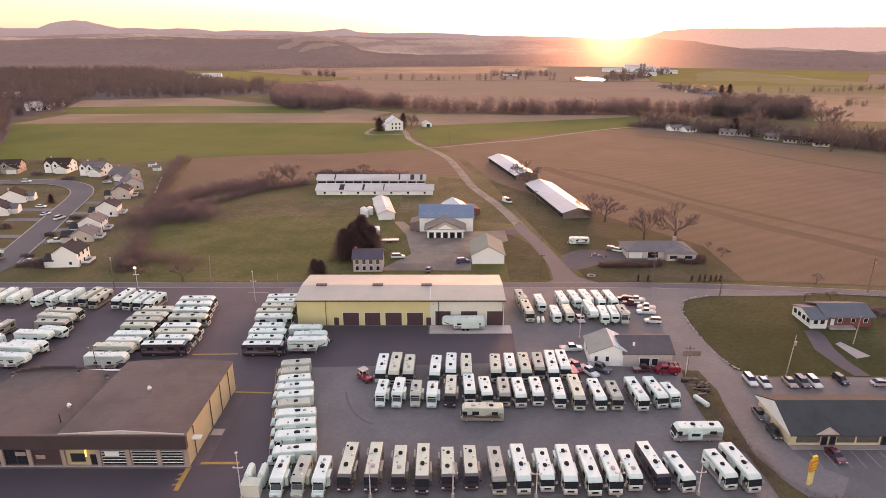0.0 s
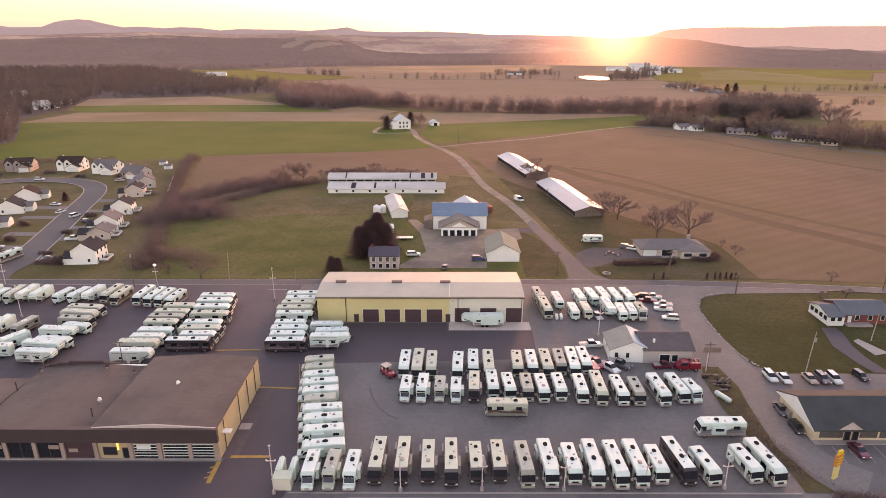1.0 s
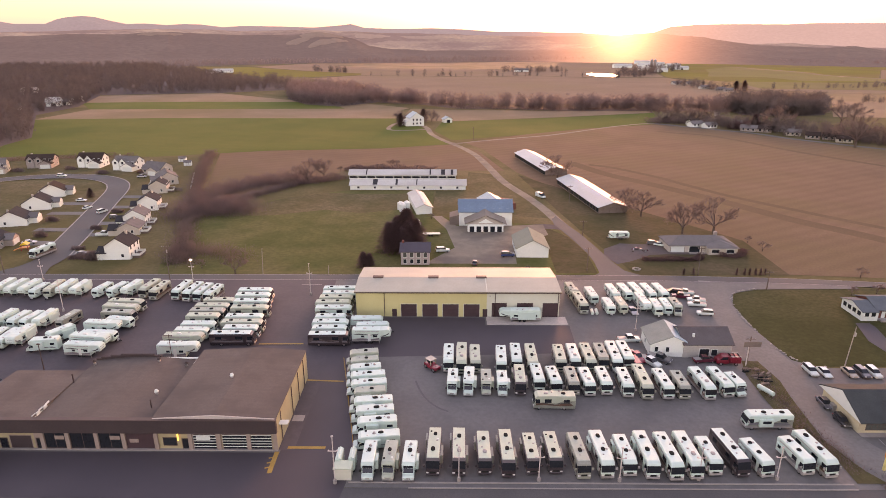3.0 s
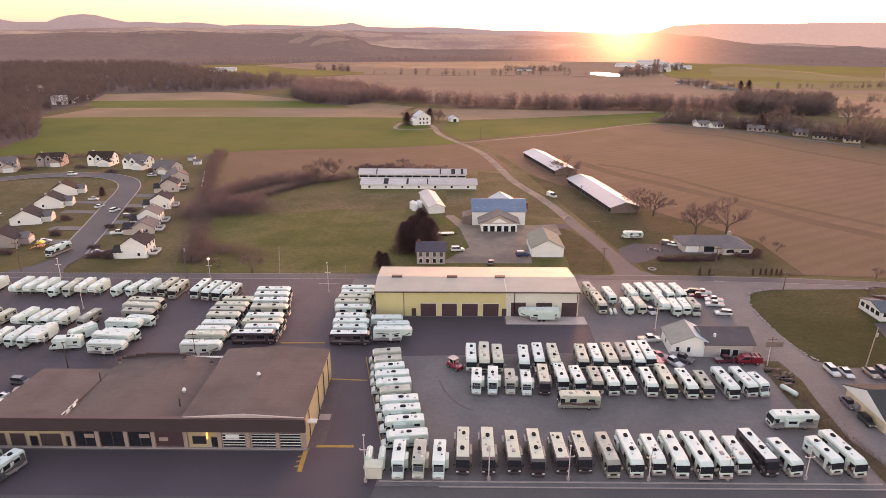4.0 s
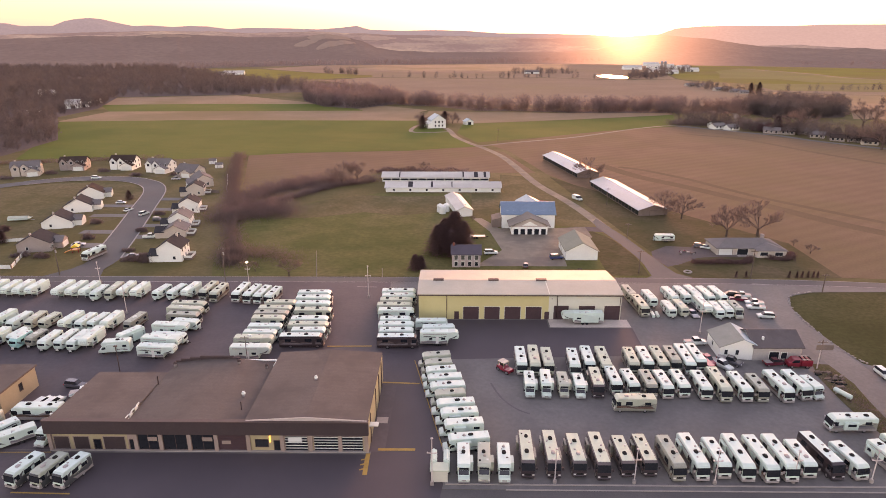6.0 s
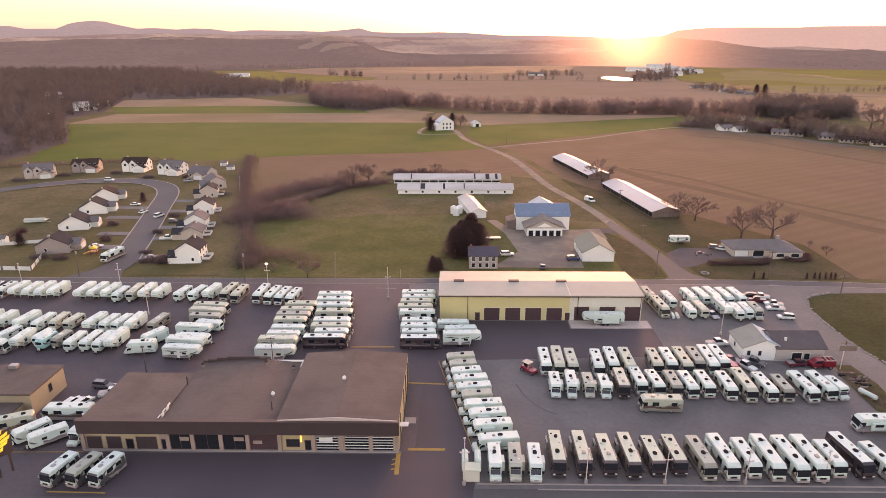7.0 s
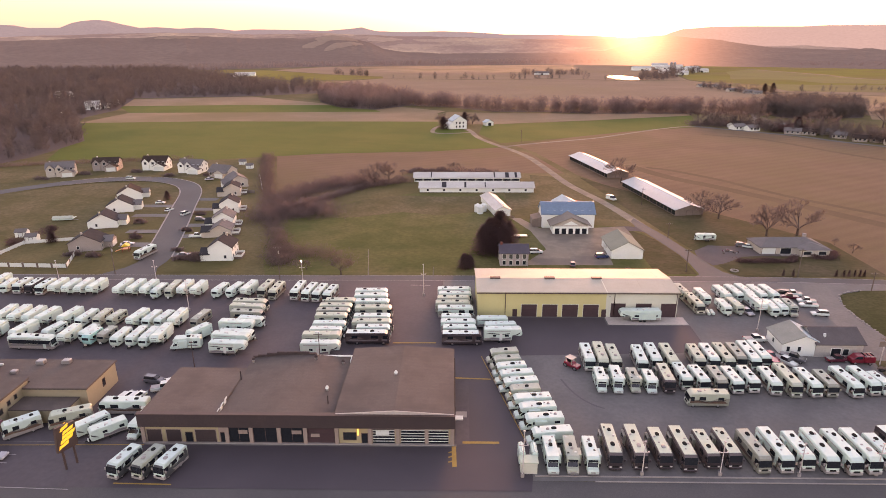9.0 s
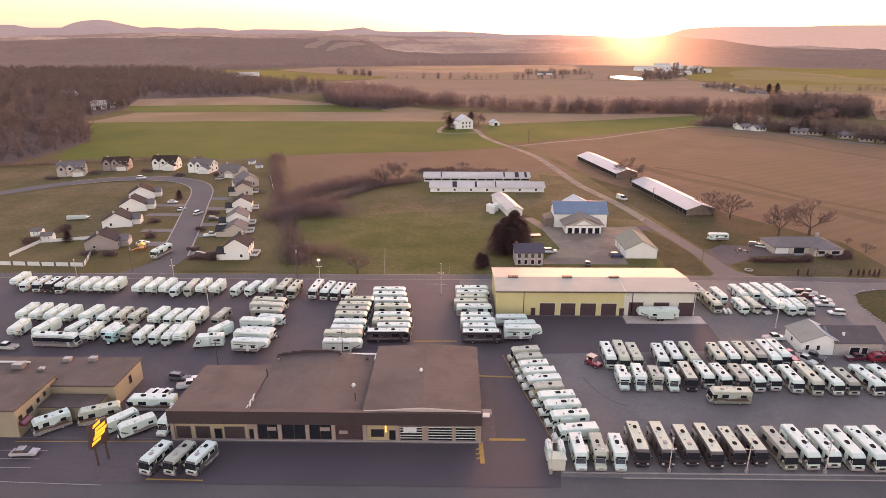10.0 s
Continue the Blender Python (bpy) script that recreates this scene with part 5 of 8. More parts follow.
# across the top of the street
for x, y, t, w_, r_, he, hp in ((-260, 324, 22, SIDING_TAN, SHINGLE_GREY, 4.5, 7.2), (-243, 340, 12, SIDING_TAUPE, SHINGLE_BROWN, 4.4, 6.8), (-215.2, 342, 2, SIDING, SHINGLE_BROWN, 4.6, 7.4), (-191, 334, -8, SIDING, SHINGLE_GREY, 4.4, 7.0)):
    dwelling(x, y, t, 13.6, 8.4, he, hp, w_, r_, label="two-storey suburban house with white front gables", gables=2, porch=False)
for x, y, t, w_, r_, he, hp in ((-170.5, 324, -18, SIDING_TAN, SHINGLE_GREY, 3.2, 5.8), (-155, 300, -60, SIDING_TAN, SHINGLE_GREY, 3.6, 6.2)):
    dwelling(x, y, t, 12, 9, he, hp, w_, r_, label="low tan suburban house with grey roof")
for x, y in ((-170, 355.4), (-162, 343.5), (-200.5, 208), (-208, 213.5)):
    s = thing("garden_shed", "small white garden shed", "shed", pose(x, y, E1, 0, 0, 10))
    gable(s, 4, 3, 2.0, 2.9, SIDING, SHINGLE_GREY, over=.2, thick=.12)
    panel_door(s, 0, -1.5, 0, 1.4, 1.7, TRIM_WHITE)
# village beside the far road and far farmsteads
rng = random.Random(11)
for x, y, t, L in ((190, 507, 20, 14), (198.5, 500, 15, 12), (193, 519, 25, 13), (228, 512, -20, 14), (222, 482, -30, 14), (232, 477, -30, 12), (248, 477, -35, 14), (245, 460, -35, 12), (262, 440, -30, 14), (264, 429, -25, 12), (251, 445, -28, 11), (300, 400, -30, 14), (339, 974, 10, 18), (361, 976, 0, 16), (348, 890, 15, 16), (360, 863, 5, 16), (363, 845, -5, 14)):
    h = thing("village_house", "low village house with pale walls among trees", "house", Matrix.Translation((x, y, E1)) @ pose(0, 0, 0, 0, 0, t), "houses of the village")
    L *= .82
    # duller siding colours stand for shade on walls turned from the sun
    gable(h, L, 7, 2.5, 4.5, SIDING if x < 200 else (SIDING_TAN, SIDING_TAUPE, SIDING_TAUPE)[int(rng.random() * 3)], SHINGLE_GREY if rng.random() < .6 else SHINGLE_BROWN)
    for u in (-.3, 0, .3):
        window(h, u * L, -3.5, .9, 1.4, 1.3)
for x, y, t, L, D, hp in ((-466, 1280, 8, 40, 13, 7.8), (-486, 1258, 8, 14, 9, 7), (397, 1500, 5, 44, 14, 9), (503, 1700, -8, 40, 14, 9), (517, 1624, 6, 40, 13, 8), (519, 1509, 12, 34, 12, 9), (502, 1408, 0, 30, 12, 8), (428, 1316, 0, 24, 11, 8), (405, 1356, 4, 26, 11, 9), (458, 1440, -12, 36, 13, 9), (470, 1560, 3, 40, 12, 8), (-429, 657, 20, 14, 10, 9), (-424, 668, 10, 9, 8, 6), (-446, 618, 30, 13, 9, 6), (-547, 800, 5, 18, 10, 8), (-436, 712, 5, 10, 8, 6), (140, 1320, 0, 30, 11, 7), (930, 1060, 0, 26, 12, 7)):
    h = thing("far_farm_building", "pale farm building far off in the fields", "barn", Matrix.Translation((x, y, E1)) @ pose(0, 0, 0, 0, 0, t), "far farm buildings")
    gable(h, L, D, hp * .55, hp, SIDING, ROOF_COOP if hp > 7.5 else SHINGLE_GREY)
    panel_door(h, 0, -D / 2, 0, 4, 3, DARK_GLASS)
for x, y in ((440, 1420), (448, 1422)):
    s = thing("silo", "tall grey farm silo", "silo", pose(x, y, E1))
    part("shaft", C((0, 0, 0), (0, 0, 20), 3, n=14), CONCRETE, s)
    part("dome", C((0, 0, 20), (0, 0, 22.5), 3, .5, n=14), STEEL, s)
bm = bmesh.new()
vs = [bm.verts.new((281 + 26 * math.cos(k * .3491) * (1 + .12 * math.sin(3 * k)), 1212 + 62 * math.sin(k * .3491), .3)) for k in range(18)]
bm.faces.new(vs)
tagged(new("water_pond", mesh_of("water_pond", bm, WATER)), "still pond mirroring the evening sky", "pond", kind="structure")


# ---- vehicles ----
def wheel(parent, x, y, r=.45, w=.3, rim=True):
    s = 1 if y > 0 else -1
    o = part("wheel", C((0, -w / 2, 0), (0, w / 2, 0), r, n=12), RUBBER, parent, at=pose(x, y - s * w / 2, r))
    if rim:
        part("rim", C((0, s * (w / 2 - .05), 0), (0, s * (w / 2 + .02), 0), r * .58, n=10), ALLOY, o)
    return o


def roof_unit(parent, x, y, z, material=BLACK_PLASTIC, s=1.0, name="air_conditioner"):
    bm = bmesh.new()
    rings = []
    for k, q in ((1.0, 0), (1.0, .12), (.82, .24), (.45, .29)):
        rings.append([bm.verts.new((.46 * s * k * math.copysign(abs(math.cos(i * .5236)) ** .7, math.cos(i * .5236)), .34 * s * k * math.copysign(abs(math.sin(i * .5236)) ** .7, math.sin(i * .5236)), q)) for i in range(12)])
    for lo, hi in zip(rings, rings[1:]):
        for i in range(12):
            bm.faces.new((lo[i], lo[(i + 1) % 12], hi[(i + 1) % 12], hi[i]))
    bm.faces.new(rings[-1])
    return part(name, bm, material, parent, at=pose(x, y, z))


def side_glass(parent, x, z, w, h, half, material=DARK_GLASS, sides=(-1, 1)):
    for s in sides:
        part("side_window", P([(x - w / 2, z), (x + w / 2, z), (x + w / 2, z + h), (x - w / 2, z + h)], s * (half - .03), s * (half + .025), "y"), material, parent)


def roof_fit(parent, x0, x1, z, seed, cold=2, vents=4, material=BLACK_PLASTIC):
    """Coolers, vents and a dome strewn over a roof, no two layouts alike."""
    r = random.Random(seed)
    for k in range(cold):
        x = x0 + (x1 - x0) * ((k + .5) / cold + r.uniform(-.1, .1))
        roof_unit(parent, x, r.uniform(-.12, .12), z, material if k == 0 or material is TRIM_WHITE or r.random() < .45 else r.choice((GEL_GREY, TRIM_WHITE)), r.uniform(.9, 1.12))
    for k in range(vents):
        s = r.uniform(.1, .18)
        part("roof_vent", P([(-s, 0), (s, 0), (s * .8, .12), (-s * .8, .12)], -s, s, "y"), r.choice((GEL_GREY, GEL_GREY, GEL_GREY, BLACK_PLASTIC, TRIM_WHITE)), parent, at=pose(r.uniform(x0, x1), r.choice((-1, 1)) * r.uniform(.3, .75), z))
    if r.random() < .6:
        part("satellite_dome", C((0, 0, 0), (0, 0, .32), .3, .16, n=10), GEL_GREY if r.random() < .5 else TRIM_WHITE, parent, at=pose(r.uniform(x0, x1), r.uniform(-.4, .4), z))


def motorhome(L, body, lower, roof, decal, slides=True, front=None, label="", unit=BLACK_PLASTIC, seed=1):
    h = thing("motorhome", label, "motorhome", group="motorhomes on the lot")
    a, w = L / 2, 1.14
    part("body", P([(-a, 1.05), (-a, 3.2), (-a + .15, 3.36), (a - .8, 3.36), (a - .28, 3.0), (a - .05, 1.9), (a, 1.05)], -w, w, "y", .2, 3), body, h)
    part("skirt", P([(-a + .02, .4), (-a + .02, 1.06), (a - .02, 1.06), (a - .04, .5), (a - .2, .38)], -w + .015, w - .015, "y", .05), lower, h)
    part("roof", P([(-a + .16, 3.33), (-a + .26, 3.43), (a - .9, 3.43), (a - .78, 3.33)], -w + .09, w - .09, "y", .05), roof, h)
    top = 3.06 if front is not None else 2.78
    part("windscreen", P([(a - .25 - (top - 2.66) * .28, top), (a - .1, 1.62), (a + .02, 1.62), (a - .16 - (top - 2.66) * .28, top + .04)], -w + .04, w - .04, "y"), DARK_GLASS, h)
    if front is not None:
        part("front_cap", P([(a - .05, .9), (a + .06, .9), (a + .05, 1.3), (a - .0, 1.8), (a - .1, 1.8)], -w + .02, w - .02, "y"), front, h)
    part("bumper", P([(a - .15, .42), (a + .1, .45), (a + .1, .8), (a - .1, .86)], -w + .03, w - .03, "y", .05), lower, h)
    part("grille", B((a + .0, a + .06, -.5, .5, .95, 1.25)), BLACK_PLASTIC, h)
    for s in (-1, 1):
        part("headlight", P([(a - .05, .9), (a + .1, .92), (a + .09, 1.16), (a - .06, 1.18)], s * .68, s * 1.06, "y"), LAMP_LENS, h)
        part("mirror", B((a - .35, a - .2, min(s * 1.3, s * 1.62), max(s * 1.3, s * 1.62), 1.9, 2.35)), lower, h)
    # side graphics that also paint in the shade of flanks turned from the sun
    flank = GEL_UMBER if front is not None else GEL_BROWN if body is GEL_CREAM or seed % 2 else GEL_GREY
    for nm, mt, out, pts, lb in (
            ("flank_paint", flank, .008, [(-a + .1, 1.08), (-a + .1, 2.3), (-a + 2.2, 2.55), (-.4, 1.62), (a - 2.6, 2.1), (a - .5, 1.62), (a - .25, 1.08)], "broad side graphic that also carries the flank's shade"),
            ("swoosh", decal, .012, [(-a + .3, 1.1), (-a + 1.2, 1.72), (-a + 3, 1.62), (0, 1.36), (a - 2.2, 1.72), (a - .5, 1.66), (a - .4, 1.15), (a - 2.4, 1.28), (0, 1.08)], ""),
            ("decal", DECAL_DARK if body is GEL_WHITE else GEL_DARK, .016, [(-a + .5, 2.15), (-a + 1.6, 1.85), (-.6, 1.7), (.8, 1.5), (a - 2.6, 1.84), (a - .6, 1.74), (a - 2.4, 1.66), (.8, 1.38), (-.8, 1.55), (-a + 1.4, 1.66)], "dark wavy decal")):
        sides = bmesh.new()
        for s in (-1, 1):
            prism(sides, pts, s * (w - .01), s * (w + out), "y")
        part(nm, sides, mt, h, lb)
    side_glass(h, a - .82, 1.7, 1.1, .95, w)
    side_glass(h, a - 3.2, 1.85, 1.5, .85, w)
    side_glass(h, -a + 2.0, 1.9, 1.3, .7, w)
    part("awning", C((-a + 1.2, -w - .07, 2.98), (a - 2.6, -w - .07, 2.98), .08, n=6), lower, h)
    part("entry_door", B((a - 2.35, a - 1.65, -w - .03, -w + .02, .55, 2.6)), body, h)
    if slides:
        for s, u, v in ((1, a - 5.2, a - 2.4), (-1, -a + .9, -a + 3.0)):
            o = part("slide_out", P([(u, 1.0), (v, 1.0), (v, 2.7), (u, 2.7)], s * w, s * (w + .45), "y", .04), GEL_BROWN if front is not None else body, h)
            part("slide_window", P([(u + .5, 1.8), (v - .6, 1.8), (v - .6, 2.4), (u + .5, 2.4)], s * (w + .43), s * (w + .465), "y"), DARK_GLASS, o)
    for x in (a - 1.25, -a + 2.5):
        for s in (-1, 1):
            wheel(h, x, s * (w - .02), .46)
    roof_fit(h, -a + .8, a - 1.6, 3.42, seed, 2, 3, unit)
    return h


def painted_motorhome(body, roof, label):
    """A short motorhome with broad dark graphics down its flanks and round its nose."""
    h = motorhome(7.4, body, GEL_GREY, roof, DECAL_DARK, slides=False, label=label, seed=5)
    for s in (-1, 1):
        part("graphic", P([(3.2, .5), (3.35, 1.7), (2.2, 2.5), (1.2, 2.9), (1.9, 2.0), (1.2, 1.2), (.4, .5)], s * 1.13, s * 1.158, "y"), DECAL_DARK, h, "dark curved paint graphic")
        part("graphic", P([(-3.5, 1.2), (-3.3, 2.9), (-2.4, 3.0), (-2.7, 1.9), (-1.6, 1.3), (-.6, 1.2), (-2.2, .8)], s * 1.13, s * 1.158, "y"), DECAL_DARK, h, "dark curved paint graphic")
        part("graphic", P([(-1.0, 2.95), (.3, 2.75), (.9, 2.2), (.2, 2.45), (-1.2, 2.6)], s * 1.13, s * 1.158, "y"), GREY_DECAL, h, "grey curved paint graphic")
    part("brow", P([(3.3, 3.16), (3.44, 2.7), (3.52, 2.7), (3.38, 3.18)], -.95, .95, "y"), DECAL_DARK, h)
    return h


def coach(label):
    h = motorhome(11.2, GEL_WHITE, GEL_GREY, ROOF_RUBBER, GREY_DECAL, slides=False, label=label)
    for s in (-1, 1):
        part("window_band", P([(-5.2, 1.75), (4.3, 1.75), (4.3, 2.7), (-5.2, 2.7)], s * 1.1, s * 1.18, "y"), DARK_GLASS, h)
    return h


def class_c(L, body, roof, decal, cab, label, slide=True, seed=1):
    h = thing("cabover_motorhome", label, "motorhome", group="motorhomes on the lot")
    a, w = L / 2, 1.09
    n = a - 1.55
    part("body", P([(-a, .55), (-a, 3.0), (-a + .12, 3.15), (n + .3, 3.15), (n + .75, 2.85), (n + .7, 2.2), (n - .05, 2.0), (n - .25, .55)], -w, w, "y", .15, 3), body, h)
    part("roof", P([(-a + .1, 3.14), (-a + .18, 3.21), (n + .28, 3.21), (n + .36, 3.14)], -w + .06, w - .06, "y", .03), roof, h)
    c = part("cab", P([(n - .3, .45), (n - .3, 2.05), (n + .35, 2.02), (n + .85, 1.32), (a - .12, 1.18), (a, 1.0), (a, .5)], -.98, .98, "y", .09, 2), cab, h)
    part("windscreen", P([(n + .36, 1.98), (n + .84, 1.36), (n + .88, 1.39), (n + .42, 2.02)], -.84, .84, "y"), DARK_GLASS, c)
    for s in (-1, 1):
        part("cab_window", P([(n - .15, 1.35), (n + .6, 1.35), (n + .3, 1.9), (n - .15, 1.9)], s * .96, s * 1.0, "y"), DARK_GLASS, c)
        part("headlight", B((a - .08, a + .02, min(s * .6, s * .9), max(s * .6, s * .9), .75, .98)), LAMP_LENS, c)
        part("swoosh", P([(-a + .3, .9), (-a + 2, 1.2), (n - .5, 1.0), (n - .4, 1.35), (0, 1.35), (-a + 1.2, 1.35)], s * (w - .01), s * (w + .012), "y"), decal, h)
        part("mirror", B((n + .45, n + .6, min(s * 1.05, s * 1.35), max(s * 1.05, s * 1.35), 1.35, 1.75)), BLACK_PLASTIC, c)
    part("grille", B((a - .02, a + .02, -.38, .38, .66, .9)), GEL_GREY, c)
    part("bumper", B((a - .1, a + .12, -.95, .95, .42, .6)), STEEL, c)
    part("cabover_window", P([(n + .78, 2.35), (n + .8, 2.75), (n + .74, 2.75), (n + .72, 2.35)], -.8, .8, "y"), DARK_GLASS, h)
    side_glass(h, n - .9, 1.7, 1.0, .65, w)
    side_glass(h, -a + 1.2, 1.8, .9, .55, w)
    part("entry_door", B((-.4, .25, -w - .03, -w + .02, .6, 2.5)), body, h)
    if slide:
        part("slide_out", P([(-.6, .95), (1.4, .95), (1.4, 2.75), (-.6, 2.75)], w, w + .55, "y", .04), body, h)
    for x in (n + .55, -a + 2.0):
        for s in (-1, 1):
            wheel(h, x, s * (w - .22 if x > 0 else w - .03), .38, .26, False)
    roof_fit(h, -a + .6, n - .2, 3.2, seed + 40, 1, 3)
    return h


def trailer(L, body, roof, decal, label, kind="travel", unit=TRIM_WHITE, seed=1):
    """A towed caravan; the fifth-wheel kind has a raised nose over the hitch."""
    h = thing("fifth_wheel_trailer" if kind == "fifth" else "travel_trailer", label, "caravan", group="caravans on the lot")
    a, w = L / 2, 1.1
    if kind == "fifth":
        pts = [(-a, .7), (-a, 3.45), (-a + .15, 3.62), (a - 2.6, 3.62), (a - .9, 3.75), (a - .25, 3.45), (a, 2.7), (a - .15, 1.95), (a - 2.5, 1.85), (a - 2.65, .7)]
        zt = 3.62
    else:
        pts = [(-a + .1, .62), (-a, .9), (-a, 2.75), (-a + .2, 3.0), (a - .55, 3.0), (a - .1, 2.6), (a, 1.5), (a - .25, .62)]
        zt = 3.0
    part("body", P(pts, -w, w, "y", .15, 3), body, h)
    e = a - 2.7 if kind == "fifth" else a - .6
    part("roof", P([(-a + .2, zt - .01), (-a + .28, zt + .06), (e, zt + .06), (e + .06, zt - .01)], -w + .08, w - .08, "y", .03), roof, h)
    top_ = [(-a + .3, 2.5), (-a + 1.6, 2.75), (-.3, 2.45), (a - 3.0, 2.7), (a - 3.1, 2.45), (-.2, 2.25), (-a + 1.5, 2.45)]
    fan = [(a - 2.7, 1.95), (a - 1.4, 2.35), (a - .5, 2.9), (a - .6, 2.5), (a - 1.5, 2.05)] if kind == "fifth" else [(a - 1.9, 1.2), (a - .9, 1.9), (a - .25, 2.3), (a - .3, 1.95), (a - .9, 1.5)]
    for nm, mt, out, shapes, lb in (
            ("lower_band", GEL_GREY if body is GEL_WHITE else GEL_BROWN, .008, ([(-a + .12, .72), (-a + .12, 1.3), (-a + 2.2, 1.6), (0, 1.3), (a - 2.9, 1.55), (a - 2.72, .72)],), "painted lower band along the sides"),
            ("swoosh", decal, .012, ([(-a + .3, 1.0), (-a + 2.2, 1.45), (0, 1.2), (a - 2.9, 1.6), (a - 2.75, 1.2), (0, .92)],), ""),
            ("decal", DECAL_DARK, .014, (fan, top_) if seed % 2 else (fan,), "dark curved decal")):
        sides = bmesh.new()
        for s in (-1, 1):
            for pts_ in shapes:
                prism(sides, pts_, s * (w - .01), s * (w + out), "y")
        part(nm, sides, mt, h, lb)
    if kind == "fifth":
        part("cap_graphic", P([(-.75, 0), (.75, 0), (.55, .42), (.2, .2), (-.3, .36), (-.6, .3)], -.012, .012, "z"), DECAL_DARK if seed % 2 else GREY_DECAL, h, "curved graphic on the nose", at=pose(a - .105, 0, 3.08, 0, 52, 0) @ pose(0, 0, 0, 0, 0, 90))
    for s in (-1, 1):
        for x in (-.6, .35):
            part("wheel", C((0, -.12, 0), (0, .12, 0), .36, n=12), RUBBER, h, at=pose(x - .4, s * (w - .14), .36))
    part("axle_frame", B((-a + .2, a - 2.7 if kind == "fifth" else a, -.6, .6, .42, .62)), BLACK_PLASTIC, h)
    side_glass(h, -a + 1.4, 1.7, 1.1, .6, w, sides=(1,))
    side_glass(h, .9, 1.75, 1.0, .55, w)
    side_glass(h, -a + 2.6, 1.75, .8, .5, w, sides=(-1,))
    part("awning", C((-a + .8, -w - .07, zt - .35), (a - 2.9, -w - .07, zt - .35), .08, n=6), GEL_GREY, h)
    part("entry_door", B((-.9, -.2, -w - .03, -w + .02, .7, 2.6)), TRIM_WHITE, h)
    if kind == "fifth":
        part("front_window", P([(a - .28, 2.85), (a - .02, 2.6), (a + .01, 2.66), (a - .24, 3.1)], -.6, .6, "y"), DARK_GLASS, h)
        for s in (-1, 1):
            part("landing_leg", B((a - 2.95, a - 2.8, s * .8 - .07, s * .8 + .07, 0, .9)), STEEL, h)
        part("hitch_pin", B((a - 1.2, a - .9, -.2, .2, 1.4, 1.95)), BLACK_PLASTIC, h)
        part("slide_out", P([(-a + 1.2, .85), (.4, .85), (.4, 3.1), (-a + 1.2, 3.1)], w, w + .3, "y", .04), body, h)
    else:
        part("front_window", P([(a - .1, 2.42), (a - .04, 1.8), (a + .02, 1.8), (a - .03, 2.45)], -.8, .8, "y"), DARK_GLASS, h)
        part("tongue", B((a - .2, a + 1.0, -.06, .06, .42, .55), (a - .2, a + .5, -.35, .35, .42, .5)), BLACK_PLASTIC, h)
        for s in (-1, 1):
            part("gas_bottle", C((a + .25, s * .17, .5), (a + .25, s * .17, 1.0), .15, n=8), TRIM_WHITE, h)
    roof_fit(h, -a + .7, e - .4, zt + .05, seed + 80, 1, 2, unit)
    return h


def lean_in(bm, z, k):
    """Draws in everything above z, as car sides lean inwards."""
    for v in bm.verts:
        if v.co.z > z:
            v.co.y *= k
    return bm


def car(paint, label, kind="sedan"):
    h = thing({"sedan": "car", "suv": "sport_utility_car", "pickup": "pickup_truck", "van": "van"}[kind], label, {"pickup": "pickup truck", "van": "van"}.get(kind, "car"))
    a = {"sedan": 2.35, "suv": 2.4, "pickup": 2.75, "van": 2.75}[kind]
    w = .92 if kind != "van" else 1.0
    top = {"sedan": 1.45, "suv": 1.78, "pickup": 1.85, "van": 2.2}[kind]
    belt = {"sedan": .92, "suv": 1.1, "pickup": 1.12, "van": 1.2}[kind]
    part("body", lean_in(P([(-a + .06, .45), (-a, belt - .25), (-a + .12, belt), (a - 1.3, belt), (a - .4, belt - .12), (a - .08, belt - .26), (a, belt - .45), (a - .04, .4), (a - .2, .3), (-a + .2, .3)], -w, w, "y", .13, 3), belt - .12, .94), paint, h)
    if kind == "sedan":
        cab = [(-a + .5, belt), (-a + 1.2, top), (a - 2.0, top), (a - 1.2, belt)]
    elif kind == "suv":
        cab = [(-a + .12, belt), (-a + .4, top), (a - 1.9, top), (a - 1.15, belt)]
    elif kind == "pickup":
        cab = [(-.75, belt), (-.65, top), (a - 2.0, top), (a - 1.35, belt)]
    else:
        cab = [(-a + .05, belt), (-a + .1, top), (a - 1.6, top), (a - .7, belt)]
    g = part("cabin_glass", lean_in(P(cab, -w + .08, w - .08, "y", .08, 2), belt + .12, .84), DARK_GLASS, h)
    part("roof", P([(cab[1][0] - .03, top - .03), (cab[1][0] + .05, top + .04), (cab[2][0] - .05, top + .04), (cab[2][0] + .03, top - .03)], (-w + .12) * .84, (w - .12) * .84, "y", .03), paint, h)
    if kind == "pickup":
        part("bed", B((-a + .1, -.85, -w + .16, w - .16, belt - .02, belt + .012)), GEL_GREY, h)
    if kind == "van":
        part("rear_panel", P([(-a + .03, belt), (-a + .06, top - .05), (0, top - .05), (0, belt)], -w + .05, w - .05, "y"), paint, h)
    for s in (-1, 1):
        part("headlight", B((a - .12, a + .015, min(s * .5, s * .85), max(s * .5, s * .85), belt - .38, belt - .22)), LAMP_LENS, h)
        part("tail_light", B((-a - .015, -a + .08, min(s * .55, s * .88), max(s * .55, s * .88), belt - .32, belt - .12)), TAIL_LENS, h)
        for x in (a - .85, -a + .85):
            wheel(h, x, s * (w - .01), .33, .22, kind in ("pickup", "van"))
    return h


